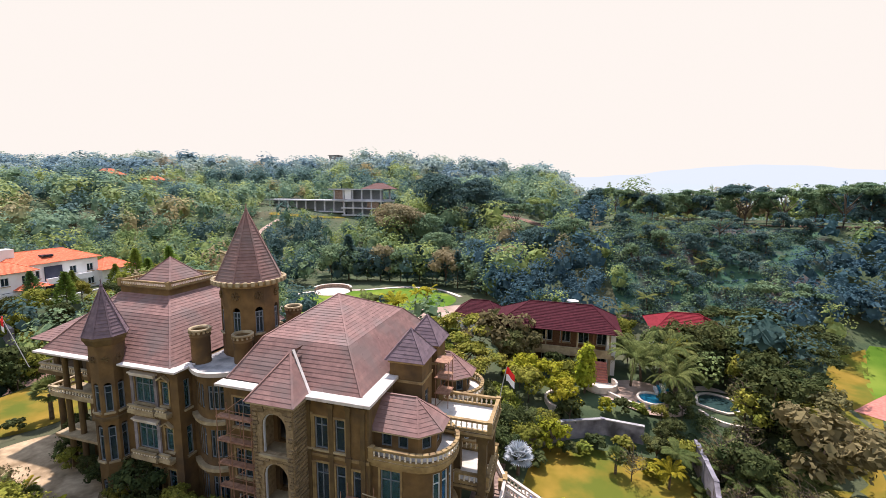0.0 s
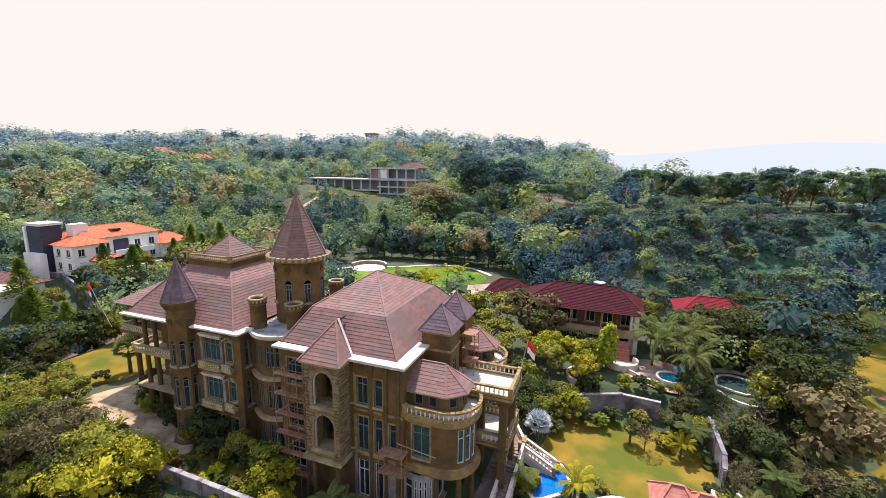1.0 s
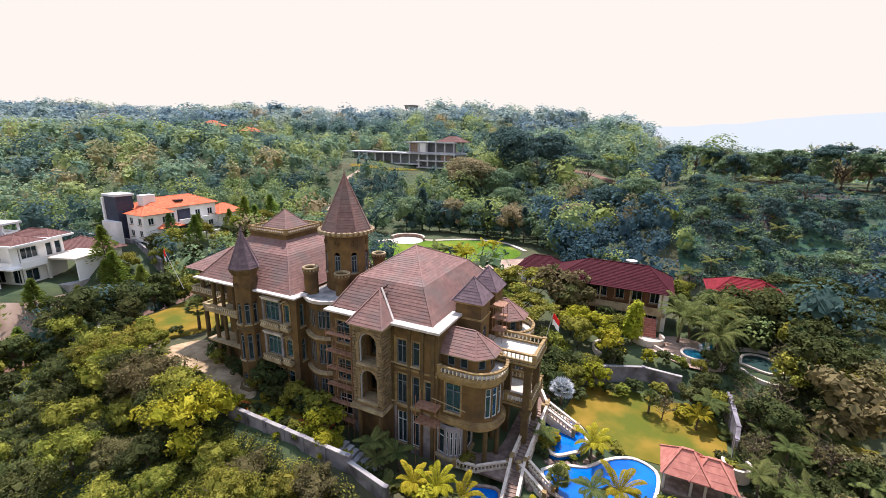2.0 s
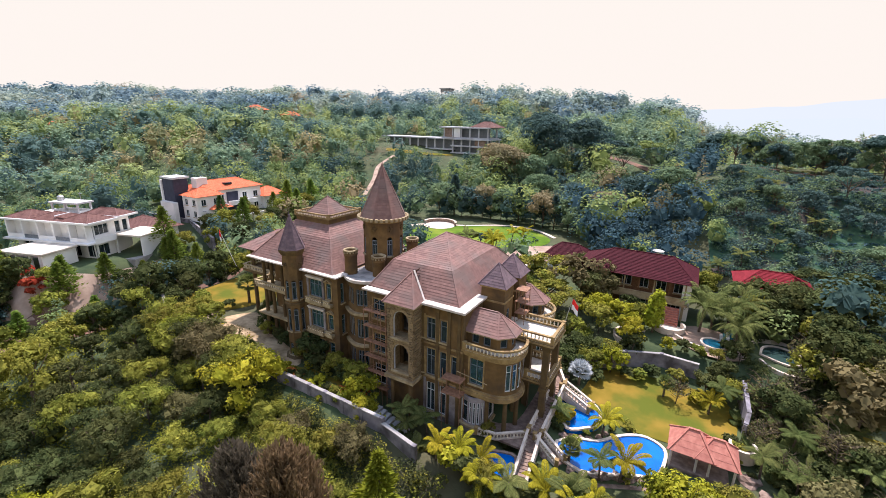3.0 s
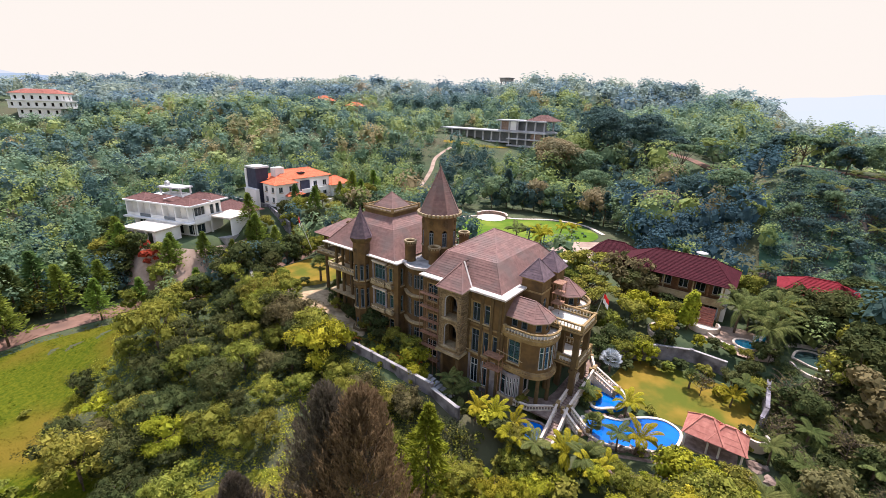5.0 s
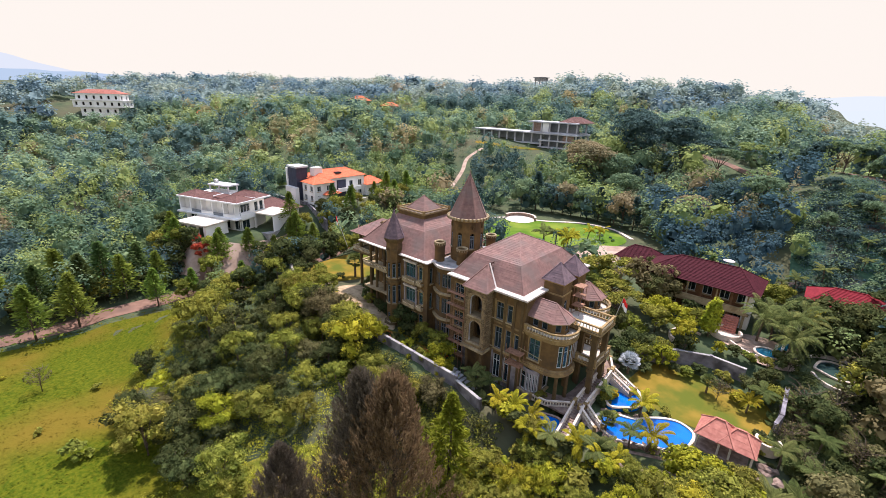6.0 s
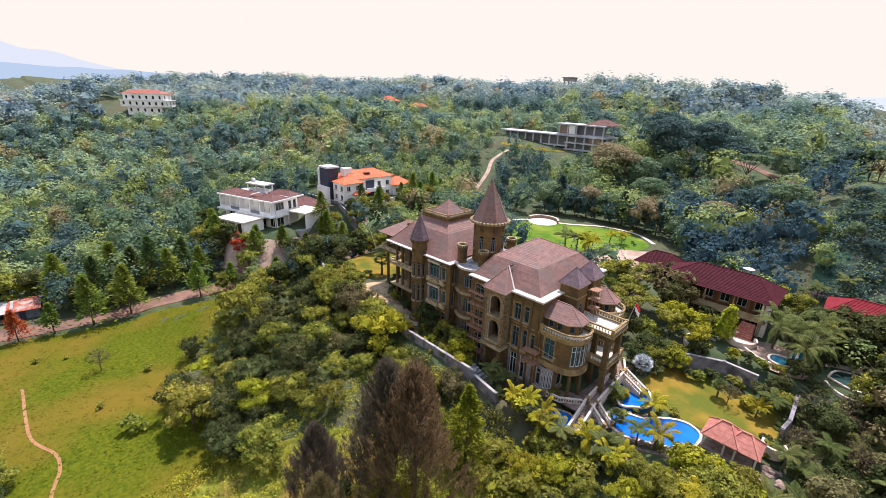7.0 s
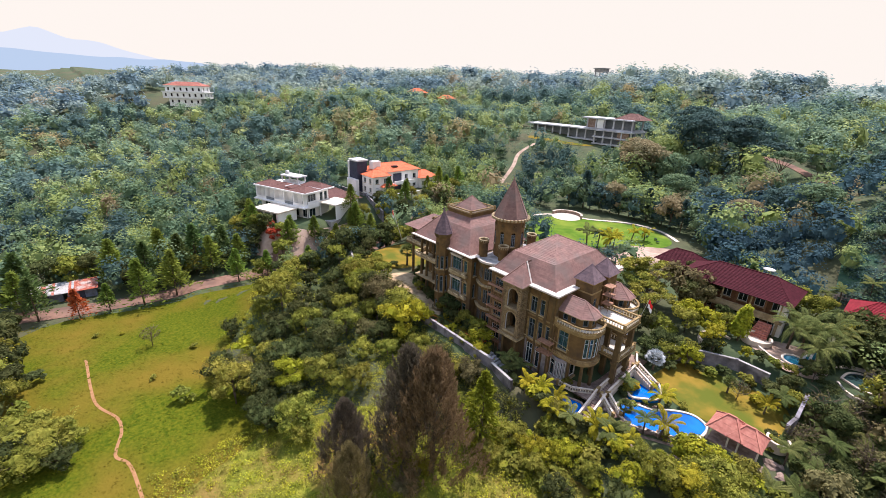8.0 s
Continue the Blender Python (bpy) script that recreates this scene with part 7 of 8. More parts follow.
def inside(poly, x, y):
    c = False
    for i in range(len(poly)):
        (x0, y0), (x1, y1) = poly[i], poly[i - 1]
        if (y0 > y) != (y1 > y) and x < (x1 - x0) * (y - y0) / (y1 - y0) + x0:
            c = not c
    return c


def near_line(pts, x, y, d):
    for (x0, y0), (x1, y1) in zip(pts, pts[1:]):
        l2 = (x1 - x0) ** 2 + (y1 - y0) ** 2
        t = min(1, max(0, ((x - x0) * (x1 - x0) + (y - y0) * (y1 - y0)) / l2))
        if math.hypot(x - x0 - t * (x1 - x0), y - y0 - t * (y1 - y0)) < d:
            return True
    return False


OPEN = [[(-59, -5.5), (-44, -5.5), (-20, -6.5), (10, -9), (29, -8), (29, 24), (24, 26), (30, 32), (37, 31), (37, 22), (28, 20), (28, 34), (23, 48), (2, 48), (-8, 38), (-24, 40), (-53, 58), (-55, 72), (-40, 84), (-14, 88), (-6, 76), (2, 60), (0, 30), (-40, 30), (-60, 24)],
        [(-24, -37), (-29, -33), (-42, -38), (-49, -36), (-66, -17), (-72, -12), (-76, -30), (-82, -60), (-60, -80), (-20, -80), (-10, -60)],
        [(-100, -14), (-76, -12), (-74, 18), (-86, 24), (-104, 24)], [(-105, 23), (-84, 20), (-76, 24), (-78, 46), (-83, 57), (-99, 57)], [(25, 59), (22, 82), (30, 103), (46, 100), (66, 90), (60, 72), (46, 62), (34, 58)],
        [(-128, 138), (-98, 132), (-86, 124), (-66, 128), (-62, 146), (-62, 166), (-128, 164)], [(24, 43), (40, 43), (40, 56), (24, 56)], [(-330, 2), (-296, -4), (-284, 22), (-310, 40), (-326, 30)],
        [(38, 20), (46, 42), (60, 60), (76, 44), (58, 22)], [(-10, 48), (5, 48), (5, 60), (-10, 60)]]
LANES = [([(-14, 152), (10, 124), (32, 106), (55, 98), (92, 82)], 5.5), ([(-90, -75), (-83.6, -50.2), (-79.6, -30.6), (-76.4, -12.1), (-70.5, 10), (-71, 40)], 4.4), ([(-32, 182), (-8, 160), (14, 132), (35, 114), (56, 106.5), (95, 90)], 3.6), ([(-84, 80), (-89, 91), (-95, 104), (-102, 116), (-104, 130)], 3.0)]


OPEN.append([(-97, -62), (-83, -62), (-83, -45), (-97, -45)])
OPEN.append([(20, 39), (46, 39), (46, 61), (20, 61)])
OPEN.append([(-24, 53), (-1, 53), (-1, 64), (-7, 74), (-20, 74)])


def is_open(x, y):
    return any(inside(p, x, y) for p in OPEN) or any(near_line(p, x, y, d) for p, d in LANES)


# crown copies for plants on the hill, recoloured with the cooler, bluer woodland leaves
for key, leaf in (("dark0", WOODS_D), ("dark1", WOODS_D), ("green0", WOODS), ("green1", WOODS), ("green20", WOODS), ("green21", WOODS), ("umbrella0", WOODS_D), ("umbrella1", WOODS), ("umbrella_g0", WOODS_Y), ("umbrella_g1", WOODS), ("dry0", WOODS_B), ("dry1", WOODS_B), ("shrub_d", WOODS_D), ("shrub_g", WOODS), ("pine0", WOODS_D), ("pine1", WOODS), ("pine2", WOODS_D)):
    name, lab, cat, grp, trunk, crown, cname = PROTO[key]
    me = crown.copy()
    me.materials[0] = leaf
    PROTO[key + "_hill"] = (name, lab, cat, grp, trunk, me, cname)
# thicket below the retaining wall, single trees
FOREST = [(-24, -36), (-29, -32.5), (-41, -37), (-48, -35), (-55, -28), (-64, -19), (-64, -5), (-58, -5), (-48, -6.2), (-24, -6.6), (-8, -7.8), (4, -9.5), (8, -16), (2, -27), (-12, -36)]
prn = random.Random(21)
y = -38.0
row = 0
while y < -4:
    x = -66.0 + (row % 2) * 1.8
    while x < 9:
        px, py = x + prn.uniform(-1.0, 1.0), y + prn.uniform(-1.0, 1.0)
        if inside(FOREST, px, py) and prn.random() < 0.8 and not (px < -56 and py < -9) and not (py < -17 and px > -22 and prn.random() < 0.6):
            wall_d = min(abs(py + 6.3), 9)
            s = prn.uniform(0.5, 1.0) * (0.55 if px > -6 else 1.0) * (0.72 if wall_d < 3 and px > -19 else 1.0)
            west = px < -47
            if west and prn.random() < 0.75:
                plant(prn.choice(["shrub_y", "shrub_g", "green0", "shrub_g", "green20"]), px, py, prn.uniform(0.9, 1.5) if prn.random() < 0.6 else 0.6)
                x += 3.9
                continue
            kk = prn.choices(["green0", "green1", "dark0", "dark1", "yellow0", "dry0", "dry1", "green20", "green21", "yellow1"], [3.4, 3.4, 3.4, 3.4, 1.1, 1.2, 1.2, 3.0, 3.0, 1.1])[0]
            if px < -20 and kk[:2] in ("ye", "gr", "dr") and prn.random() < 0.75:
                kk = "dark" + kk[-1]
            if py > -24 and px > -38 and kk[:2] == "da" and prn.random() < 0.6:
                kk = ("green" if prn.random() < 0.6 else "yellow" if prn.random() < 0.3 else "green2") + kk[-1]
            plant(kk, px, py, s, sz=s * prn.uniform(0.8, 1.05))
        x += 3.9
    y += 3.6
    row += 1
# named trees by the thicket and meadow
plant("casuarina0", 0.8, -22.4, 1.02, 0.4, label="tall feathery olive grey casuarina tree")
plant("casuarina1", -2.6, -23.2, 0.98, 1.0, label="tall dark brown casuarina tree")
plant("casuarina1", -6.4, -29.6, 0.68, 2.2, label="smaller brown casuarina tree")
plant("casuarina0", -2.0, -31.6, 0.55, 2.0)
plant("pine_bright", 1.4, -14.8, 1.35, 0.0, label="fresh green conical pine at the wall's end")
for px, py, k, s in ((-31.5, -35.2, "green20", 1.2), (-45, -64, "dark0", 1.2), (-36.8, -41.2, "shrub_g", 1.5), (-57.4, -42.2, "bare", 1.0), (-45.5, -44, "shrub_g", 0.6), (-52, -36.5, "shrub_g", 0.7), (-66, -46, "shrub_y", 0.5), (-30.5, -32.4, "dark0", 0.9), (-68, -50, "shrub_g", 0.6)):
    plant(k, px, py, s)
for px, py, s, k in ((-78.1, -40.5, 1.4, "pine0"), (-79.1, -46.6, 0.85, "pine2"), (-78.3, -34.0, 1.45, "pine2"), (-75.3, -21.0, 1.1, "pine0"), (-74.0, -14.3, 0.9, "pine2"), (-82.8, -58.3, 1.25, "pine1"), (-88, -66, 1.4, "pine1"), (-91, -60, 1.6, "pine1"), (-86.4, -60.5, 1.3, "pine2"), (-86.0, -31, 1.5, "pine1"), (-84.4, -24.5, 1.3, "pine2"), (-87.0, -38, 1.5, "pine1"), (-93.5, -44, 1.5, "pine0"), (-83.6, -18, 1.2, "pine0"), (-88.5, -27, 1.6, "pine1"), (-92, -34, 1.6, "pine2"), (-87.5, -20.5, 1.4, "pine1"), (-78.4, -6.5, 1.0, "pine2"), (-71.0, -4.5, 0.9, "pine0")):
    plant(k, px, py, s)
for px, py, s, k in ((-85.6, -35, 0.9, "dark0"), (-88.6, -41.5, 1.0, "dark1"), (-86.4, -27.8, 0.9, "green20"), (-89.8, -31.5, 1.1, "dark0"), (-85.8, -21.6, 0.9, "dark1"), (-90, -24, 1.1, "green0"), (-84.4, -14, 0.9, "dark0"), (-88.5, -16.5, 1.0, "dark1"), (-92.5, -41, 1.1, "dark0"), (-99.0, -47, 1.2, "dark1"), (-98.6, -52, 1.2, "green20"), (-98.4, -57, 1.2, "dark0"), (-93.2, -63, 1.2, "dark1"), (-70.0, -9.0, 0.9, "green20"), (-66.5, -4.0, 0.9, "dark0"), (-65.5, 1.5, 0.8, "green0"), (-66.5, 7.5, 0.85, "dark1")):
    plant(k, px, py, s)
t = plant("pine0", -79.6, -51.8, 0.85, label="rust red dead conifer beside the lane")
for c in t.children:
    if c.name.startswith("crown"):
        c.data = c.data.copy()
        c.data.materials[0] = LEAF_R
for px, py, k, s in ((-35.2, -57.2, "green0", 1.05), (-38.6, -59.4, "green1", 1.1), (-36.4, -61.4, "dark0", 1.0), (-41.5, -62.5, "green20", 1.0), (-33.4, -59.6, "green21", 0.9), (-32.6, -56.4, "dark1", 0.7), (-36.0, -54.8, "green21", 0.6)):
    plant(k, px, py, s, sz=s * 0.72)
for i in range(12):
    px = -47.5 + 2.15 * i
    plant(prn.choice(["green0", "dark0", "green20", "dry0", "green1", "yellow0"]), px + prn.uniform(-0.6, 0.6), -6.9 - 0.075 * (px + 1) - prn.uniform(1.6, 2.6), prn.uniform(0.95, 1.2))
for px, py, k, s in ((-74.2, -15.6, "green20", 0.8), (-71.4, -12.4, "dark0", 0.75), (-68.6, -9.4, "green0", 0.85), (-66.2, -6.6, "dark1", 0.85), (-63.6, -7.6, "green20", 0.8), (-61.6, -8.6, "dark0", 0.8), (-69.6, -2.6, "dark1", 0.8), (-75.6, -8.4, "green0", 0.6), (-60.4, -12.6, "green1", 0.75)):
    plant(k, px, py, s)
# forecourt and front garden
for i in range(26):
    u = i / 25
    px, py = -44.5 + 19 * u + prn.uniform(-0.6, 0.6), -1.9 - 1.6 * u + prn.uniform(-1.1, 0.9) * (1 - 0.6 * u)
    plant(("shrub_y", "palm_gold", "shrub_g", "fan_green", "agave", "shrub_y", "palm_green", "shrub_d")[i % 8], px, py, prn.uniform(0.45, 0.75))
for px, py, k, s in ((-44.7, 7.8, "fan_green", 1.25), (-45.6, 4.6, "shrub_d", 1.1), (-41.7, -0.4, "green0", 0.62), (-43.4, -0.8, "green1", 0.55), (-34.2, 3.2, "dark0", 0.5), (-35.4, 4.6, "dark1", 0.45), (-32.4, 1.8, "green20", 0.36), (-20.9, -0.6, "dark1", 0.66), (-18.6, -1.2, "dark0", 0.42), (-10.4, -3.0, "yellow0", 0.62), (-9.2, -4.4, "yellow1", 0.5), (-12.4, -1.6, "green20", 0.6), (-5.0, -2.6, "palm_green", 0.8), (-4.0, -1.6, "palm_green", 0.7), (-2.2, -2.2, "palm_green", 0.75), (-6.4, -3.6, "shrub_r", 0.6), (-52, 20, "shrub_d", 1.4), (-48, 22, "shrub_g", 1.6), (-58, 6, "dark0", 0.75), (-59.5, 10, "dark1", 0.8), (-57.5, 14, "green0", 0.7), (-55, 21, "palm_gold", 1.4), (-52.5, 24.5, "palm_gold", 1.3), (-57.5, 18, "green20", 0.75), (-50, 26, "yellow0", 0.7), (-47, 28, "palm_gold", 1.3), (-60, 2, "dark0", 0.8), (-56, -3.6, "green0", 0.7), (-60, -4, "dark1", 0.8), (-44, 27, "green1", 0.8), (-63, 14, "dark0", 0.8), (-63, 20, "green0", 0.8)):
    plant(k, px, py, s)
for i in range(46):
    u = i / 45
    px = -46 + 45 * u + prn.uniform(-0.5, 0.5)
    py = -2.9 - 2.0 * u + prn.uniform(-0.3, 0.8)
    plant(prn.choice(["shrub_y", "shrub_g", "shrub_y", "agave", "shrub_d"]), px, py, prn.uniform(0.55, 1.1))
for i in range(105):
    px, py = prn.uniform(-32, 1), prn.uniform(-6.0, -1.2)
    if (px < -22 and py > -2.6) or py < -6.5 - 0.075 * (px + 1):
        continue
    if -9 < px < 0.5 and py > -4.8 - 0.05 * px - 0.3:
        continue
    plant(prn.choice(["shrub_y", "shrub_g", "shrub_y", "agave", "shrub_r", "shrub_y", "palm_gold2"]), px, py, prn.uniform(0.4, 0.8))
for px, py, k, s in ((-27.4, 1.0, "dark1", 0.36), (-29.5, 1.4, "dark0", 0.34), (-23.4, 0.2, "shrub_d", 0.9), (-22.4, -0.6, "green0", 0.4), (-16.6, -0.6, "green20", 0.5), (-15.2, -1.0, "dark0", 0.38), (-3.6, -3.6, "palm_green", 0.7), (-38.5, 6.4, "shrub_d", 1.1), (-36.4, 5.2, "dark0", 0.5), (-47.6, 2.0, "green0", 0.45), (-49.4, 2.6, "green20", 0.5), (-46.2, -1.6, "green1", 0.55), (-44.4, -2.6, "green0", 0.5), (-53.4, 2.6, "dark0", 0.8), (-51.8, -0.2, "dark1", 0.6)):
    plant(k, px, py, s)
for px, py, k, sc_ in ((-58, -1.5, "dark0", 1.1), (-61, 6, "dark1", 1.15), (-60, 13, "dark0", 1.0), (-57.5, 22, "dark1", 1.0), (-54, 26, "dark0", 0.9), (-50.5, 29, "palm_green", 1.5)):
    plant(k, px, py, sc_)
# pool garden
for px, py, k, s in ((13.6, -4.4, "fan_green", 0.8), (9.6, 7.6, "palm_gold2", 0.9), (20.9, -0.8, "yellow0", 0.5), (23.2, 1.2, "yellow1", 0.45), (19.4, -3.4, "yellow0", 0.42), (25.6, 2.6, "green20", 0.5), (17.0, -4.6, "green0", 0.55), (14.8, -5.8, "yellow1", 0.5), (9.0, -6.4, "palm_green", 0.9), (6.6, -6.4, "green20", 0.55), (22.0, -2.6, "green0", 0.6), (6.2, -6.6, "palm_gold", 1.0), (3.2, -5.4, "palm_gold", 0.95), (1.2, -6.0, "palm_gold", 0.85), (9.4, 7.2, "palm_green", 0.7), (9.2, 6.0, "shrub_d", 0.8), (5.6, -4.8, "green0", 0.42), (7.0, -7.2, "dark0", 0.45), (13.6, -4.6, "palm_green", 0.9), (15.5, -4.2, "palm_gold", 0.9), (9.6, 15.6, "fan_silver", 0.95), (11.4, 17.6, "shrub_d", 1.2), (10.4, 19.0, "green0", 0.6), (19.2, 18.6, "fan_green", 0.7), (20.6, 17.8, "bare", 0.8), (22.6, 19.0, "shrub_y", 1.1), (24.0, 17.6, "palm_gold", 0.8), (25.0, 20.0, "palm_green", 0.9), (16.0, 20.8, "shrub_g", 1.2), (14.4, 20.2, "shrub_d", 1.2), (12.6, 20.6, "yellow0", 0.6), (11.8, 22.2, "green20", 0.62), (27.6, 18.0, "agave", 1.3), (29.4, 16.0, "agave", 1.2), (30.6, 18.4, "agave", 1.2), (28.4, 13.0, "agave", 1.4), (31.4, 13.6, "agave", 1.3), (30.0, 10.6, "agave", 1.4), (28.2, 9.2, "palm_green", 0.8), (26.0, 12.6, "shrub_d", 1.0), (26.4, 11.0, "shrub_g", 1.0), (32.5, 16.5, "agave", 1.4), (33.5, 11.5, "agave", 1.4), (34.5, 14, "bare", 1.0), (35.5, 18.5, "agave", 1.2), (29, 20.5, "bare", 1.2)):
    plant(k, px, py, s, z=-1.35 if k.startswith("palm") and 9 < px < 19 and -2 < py < 9 else None)
for i in range(95):
    px, py = prn.uniform(2, 31), prn.uniform(-16, -3)
    if py > -5.2 and 4 < px < 21:
        continue
    k = prn.choice(["yellow0", "shrub_y", "green0", "shrub_g", "shrub_y", "shrub_g"]) if py < -9.5 else prn.choice(["shrub_g", "shrub_y", "agave", "shrub_d"])
    plant(k, px, py, prn.uniform(0.35, 0.62) if not k.startswith("shrub") else prn.uniform(0.9, 1.6))
for px, py, k, s in ((19.4, -6.0, "yellow0", 0.5), (21.6, -3.6, "green0", 0.5), (23.4, -4.6, "green20", 0.6), (25.2, -1.0, "green0", 0.6), (26.8, 2.0, "shrub_y", 1.3)):
    plant(k, px, py, s)
for px, py, k, sc_ in ((16.7, 1.7, "palm_gold", 1.1), (14.1, 7.1, "palm_gold", 1.0), (9.8, 7.4, "palm_gold2", 0.95), (15.0, 0.9, "palm_green", 0.8), (11.8, -5.2, "palm_gold", 1.1), (13.4, -3.2, "palm_green", 0.8), (14.4, -5.8, "palm_gold", 0.95), (4.9, -4.6, "palm_gold", 1.0), (12.0, 1.5, "fan_green", 0.7)):
    plant(k, px, py, sc_, z=-1.35)
for px, py, k, sc_ in ((21.4, -0.6, "yellow0", 0.72), (20.2, -6.2, "green1", 0.75), (24.6, -1.8, "green0", 0.75), (17.4, -8.2, "yellow0", 0.62), (22.6, -5.4, "yellow1", 0.72), (13.6, -9.6, "green20", 0.5), (10.6, -9.6, "yellow0", 0.6), (26.6, -4.6, "green20", 0.75), (23.8, 1.6, "yellow1", 0.45), (18.4, -10.4, "dark1", 0.65), (8.0, -8.4, "green20", 0.55)):
    plant(k, px, py, sc_)
# garden round the verandah house
for px, py, k, s in ((-0.6, 33.6, "umbrella_g0", 1.15), (2.4, 27.6, "umbrella_g1", 0.95), (5.0, 35.6, "dry0", 1.45), (7.6, 34.4, "dry1", 1.0), (5.2, 36.4, "umbrella0", 1.0), (8.2, 29.4, "yellow0", 0.75), (-0.5, 24.5, "dark0", 0.7), (3.5, 22.4, "dark1", 0.75), (6.5, 24.4, "green20", 0.7), (16.4, 30.4, "column", 1.3), (14.0, 31.2, "green20", 0.6), (12.6, 34.6, "dark0", 0.55), (15.4, 34.4, "dark1", 0.5), (12.2, 28.6, "yellow1", 0.7), (13.8, 25.8, "yellow0", 0.62), (9.6, 26.4, "green0", 0.7), (24.6, 26.0, "green0", 0.35), (20.6, 26.6, "shrub_d", 1.2), (22.4, 26.4, "shrub_g", 1.1), (18.6, 26.4, "shrub_y", 1.2), (22.4, 34.2, "coconut", 1.0), (25.4, 33.6, "coconut", 1.1), (24.0, 36.4, "coconut", 0.95), (27.4, 35.8, "coconut", 1.0), (27.0, 31.0, "coconut", 0.85), (29.8, 39.6, "yellow0", 0.95), (31.4, 37.0, "dark1", 0.8), (33.6, 33.0, "dark0", 0.8), (36.0, 36.0, "green0", 0.85), (38.5, 31.5, "umbrella0", 0.8), (36.8, 28.6, "dark1", 0.8), (34.0, 20.6, "green20", 0.6), (37.0, 21.6, "dark1", 0.7), (37.4, 20.4, "dry1", 1.35), (35.6, 26.8, "dark0", 1.05), (34.2, 30.6, "dark1", 1.1), (37.0, 33.0, "dark0", 1.1), (36.8, 14.6, "dry1", 0.6), (41.8, 35.5, "umbrella0", 0.9), (46.0, 44.0, "umbrella1", 1.0), (40.0, 42.0, "dark0", 1.0), (39.0, 50.0, "umbrella0", 1.1), (44.0, 54.0, "dark1", 1.1), (50.0, 60.0, "umbrella1", 1.1), (22.6, 50.0, "green20", 0.8), (19.2, 49.6, "green1", 0.9), (16.2, 51.0, "dark0", 0.9), (12.0, 50.4, "pine1", 1.0), (24.0, 55.4, "green0", 0.5), (-3.4, 33.2, "umbrella_g0", 0.85), (-5.0, 40.0, "green0", 0.75), (3.0, 48.6, "dark0", 1.0), (8.0, 50.6, "dark1", 1.0), (29.0, 35.6, "green20", 0.8), (30.8, 31.5, "dark0", 0.6), (26.0, 28.4, "shrub_d", 1.5), (31.5, 24.6, "shrub_d", 1.0), (33.2, 25.4, "green0", 0.35)):
    if not (28 < px < 35.6 and 20 < py < 36) or k.startswith("shrub"):
        plant(k, px, py, s)
RIGHT = [(28.5, 19), (29, 9), (34, 6), (37, 14), (40, 28), (46, 44), (38, 44), (36, 32), (35, 22)]
for i in range(36):
    px, py = prn.uniform(28, 47), prn.uniform(6, 44)
    if inside(RIGHT, px, py) and not (28 < px < 36 and py > 19):
        plant(prn.choice(["dark0", "dark1", "green20", "dark0", "green0", "coconut"]), px, py, prn.uniform(0.5, 0.8))
for i in range(190):
    px, py = prn.uniform(22, 64), prn.uniform(60, 102)
    if inside(OPEN[4], px, py):
        plant(prn.choice(["shrub_d", "shrub_d", "shrub_d", "shrub_g", "shrub_d", "shrub_d", "dark0", "palm_green"]), px, 2.6 * round(py / 2.6) + prn.uniform(-1.0, 1.0), prn.uniform(0.4, 0.8))
for px, py, k, s in ((23.6, 22.0, "dark1", 0.45), (25.4, 24.2, "dark0", 0.5), (28.6, 24.6, "dark1", 0.6), (30.6, 23.2, "dark0", 0.6), (33.0, 23.6, "dark1", 0.65), (26.8, 29.4, "coconut", 0.9), (28.2, 33.0, "coconut", 1.1), (31.8, 37.8, "dark0", 0.8), (34.8, 38.6, "dark1", 0.9), (36.4, 32.6, "dark0", 0.8), (9.8, 5.6, "shrub_d", 0.7), (10.0, 6.6, "green20", 0.28), (11.8, 3.6, "green0", 0.26), (12.6, 6.6, "shrub_g", 0.5), (14.9, 8.6, "shrub_d", 0.6), (16.4, 9.9, "shrub_g", 0.7), (14.4, -0.2, "shrub_d", 0.6), (17.2, 2.2, "shrub_g", 0.6), (9.6, -1.6, "shrub_d", 0.8), (10.6, -2.6, "shrub_g", 0.9), (5.6, 1.2, "shrub_d", 0.7), (3.4, 1.0, "green20", 0.3), (-85, -9.8, "dark0", 0.75), (-89, -10.6, "green0", 0.7), (-93, -10.4, "dark1", 0.7), (-97, -11.4, "green20", 0.75), (-77.6, 3.0, "dark0", 0.8), (-77.0, 6.5, "green20", 0.8), (-76.8, 11.5, "green0", 0.85), (-80.6, -7.4, "green0", 0.6), (24.6, 23.4, "dark0", 0.5), (26.2, 21.6, "green20", 0.5), (28.4, 29.6, "dark1", 0.6), (27.0, 27.0, "dark0", 0.5), (30.4, 30.6, "dark0", 0.55), (34.6, 30.4, "dark1", 0.7), (36.4, 25.6, "dark0", 0.7), (29.2, 22.0, "green0", 0.5), (31.8, 21.0, "dark1", 0.55), (14.6, 24.6, "dark0", 0.55), (10.4, 22.6, "dark1", 0.6), (8.0, 20.4, "dark0", 0.7), (7.4, 17.4, "dark1", 0.6), (17.4, 22.2, "shrub_d", 1.3), (20.4, 22.6, "shrub_g", 1.4), (-100, -10, "dark0", 1.0), (-96, -13, "green0", 1.0), (-93.4, -11, "pine0", 1.1), (-89.5, -11.5, "pine2", 1.1), (-86.6, -12.5, "dark1", 0.9), (-77, -9, "green0", 0.9), (-77.5, 13.5, "pine0", 1.2), (-81, 14, "pine2", 1.1), (-76, 9.5, "dark1", 0.8)):
    if not (27.5 < px < 35.6 and 20 < py < 36):
        plant(k, px, py, s)
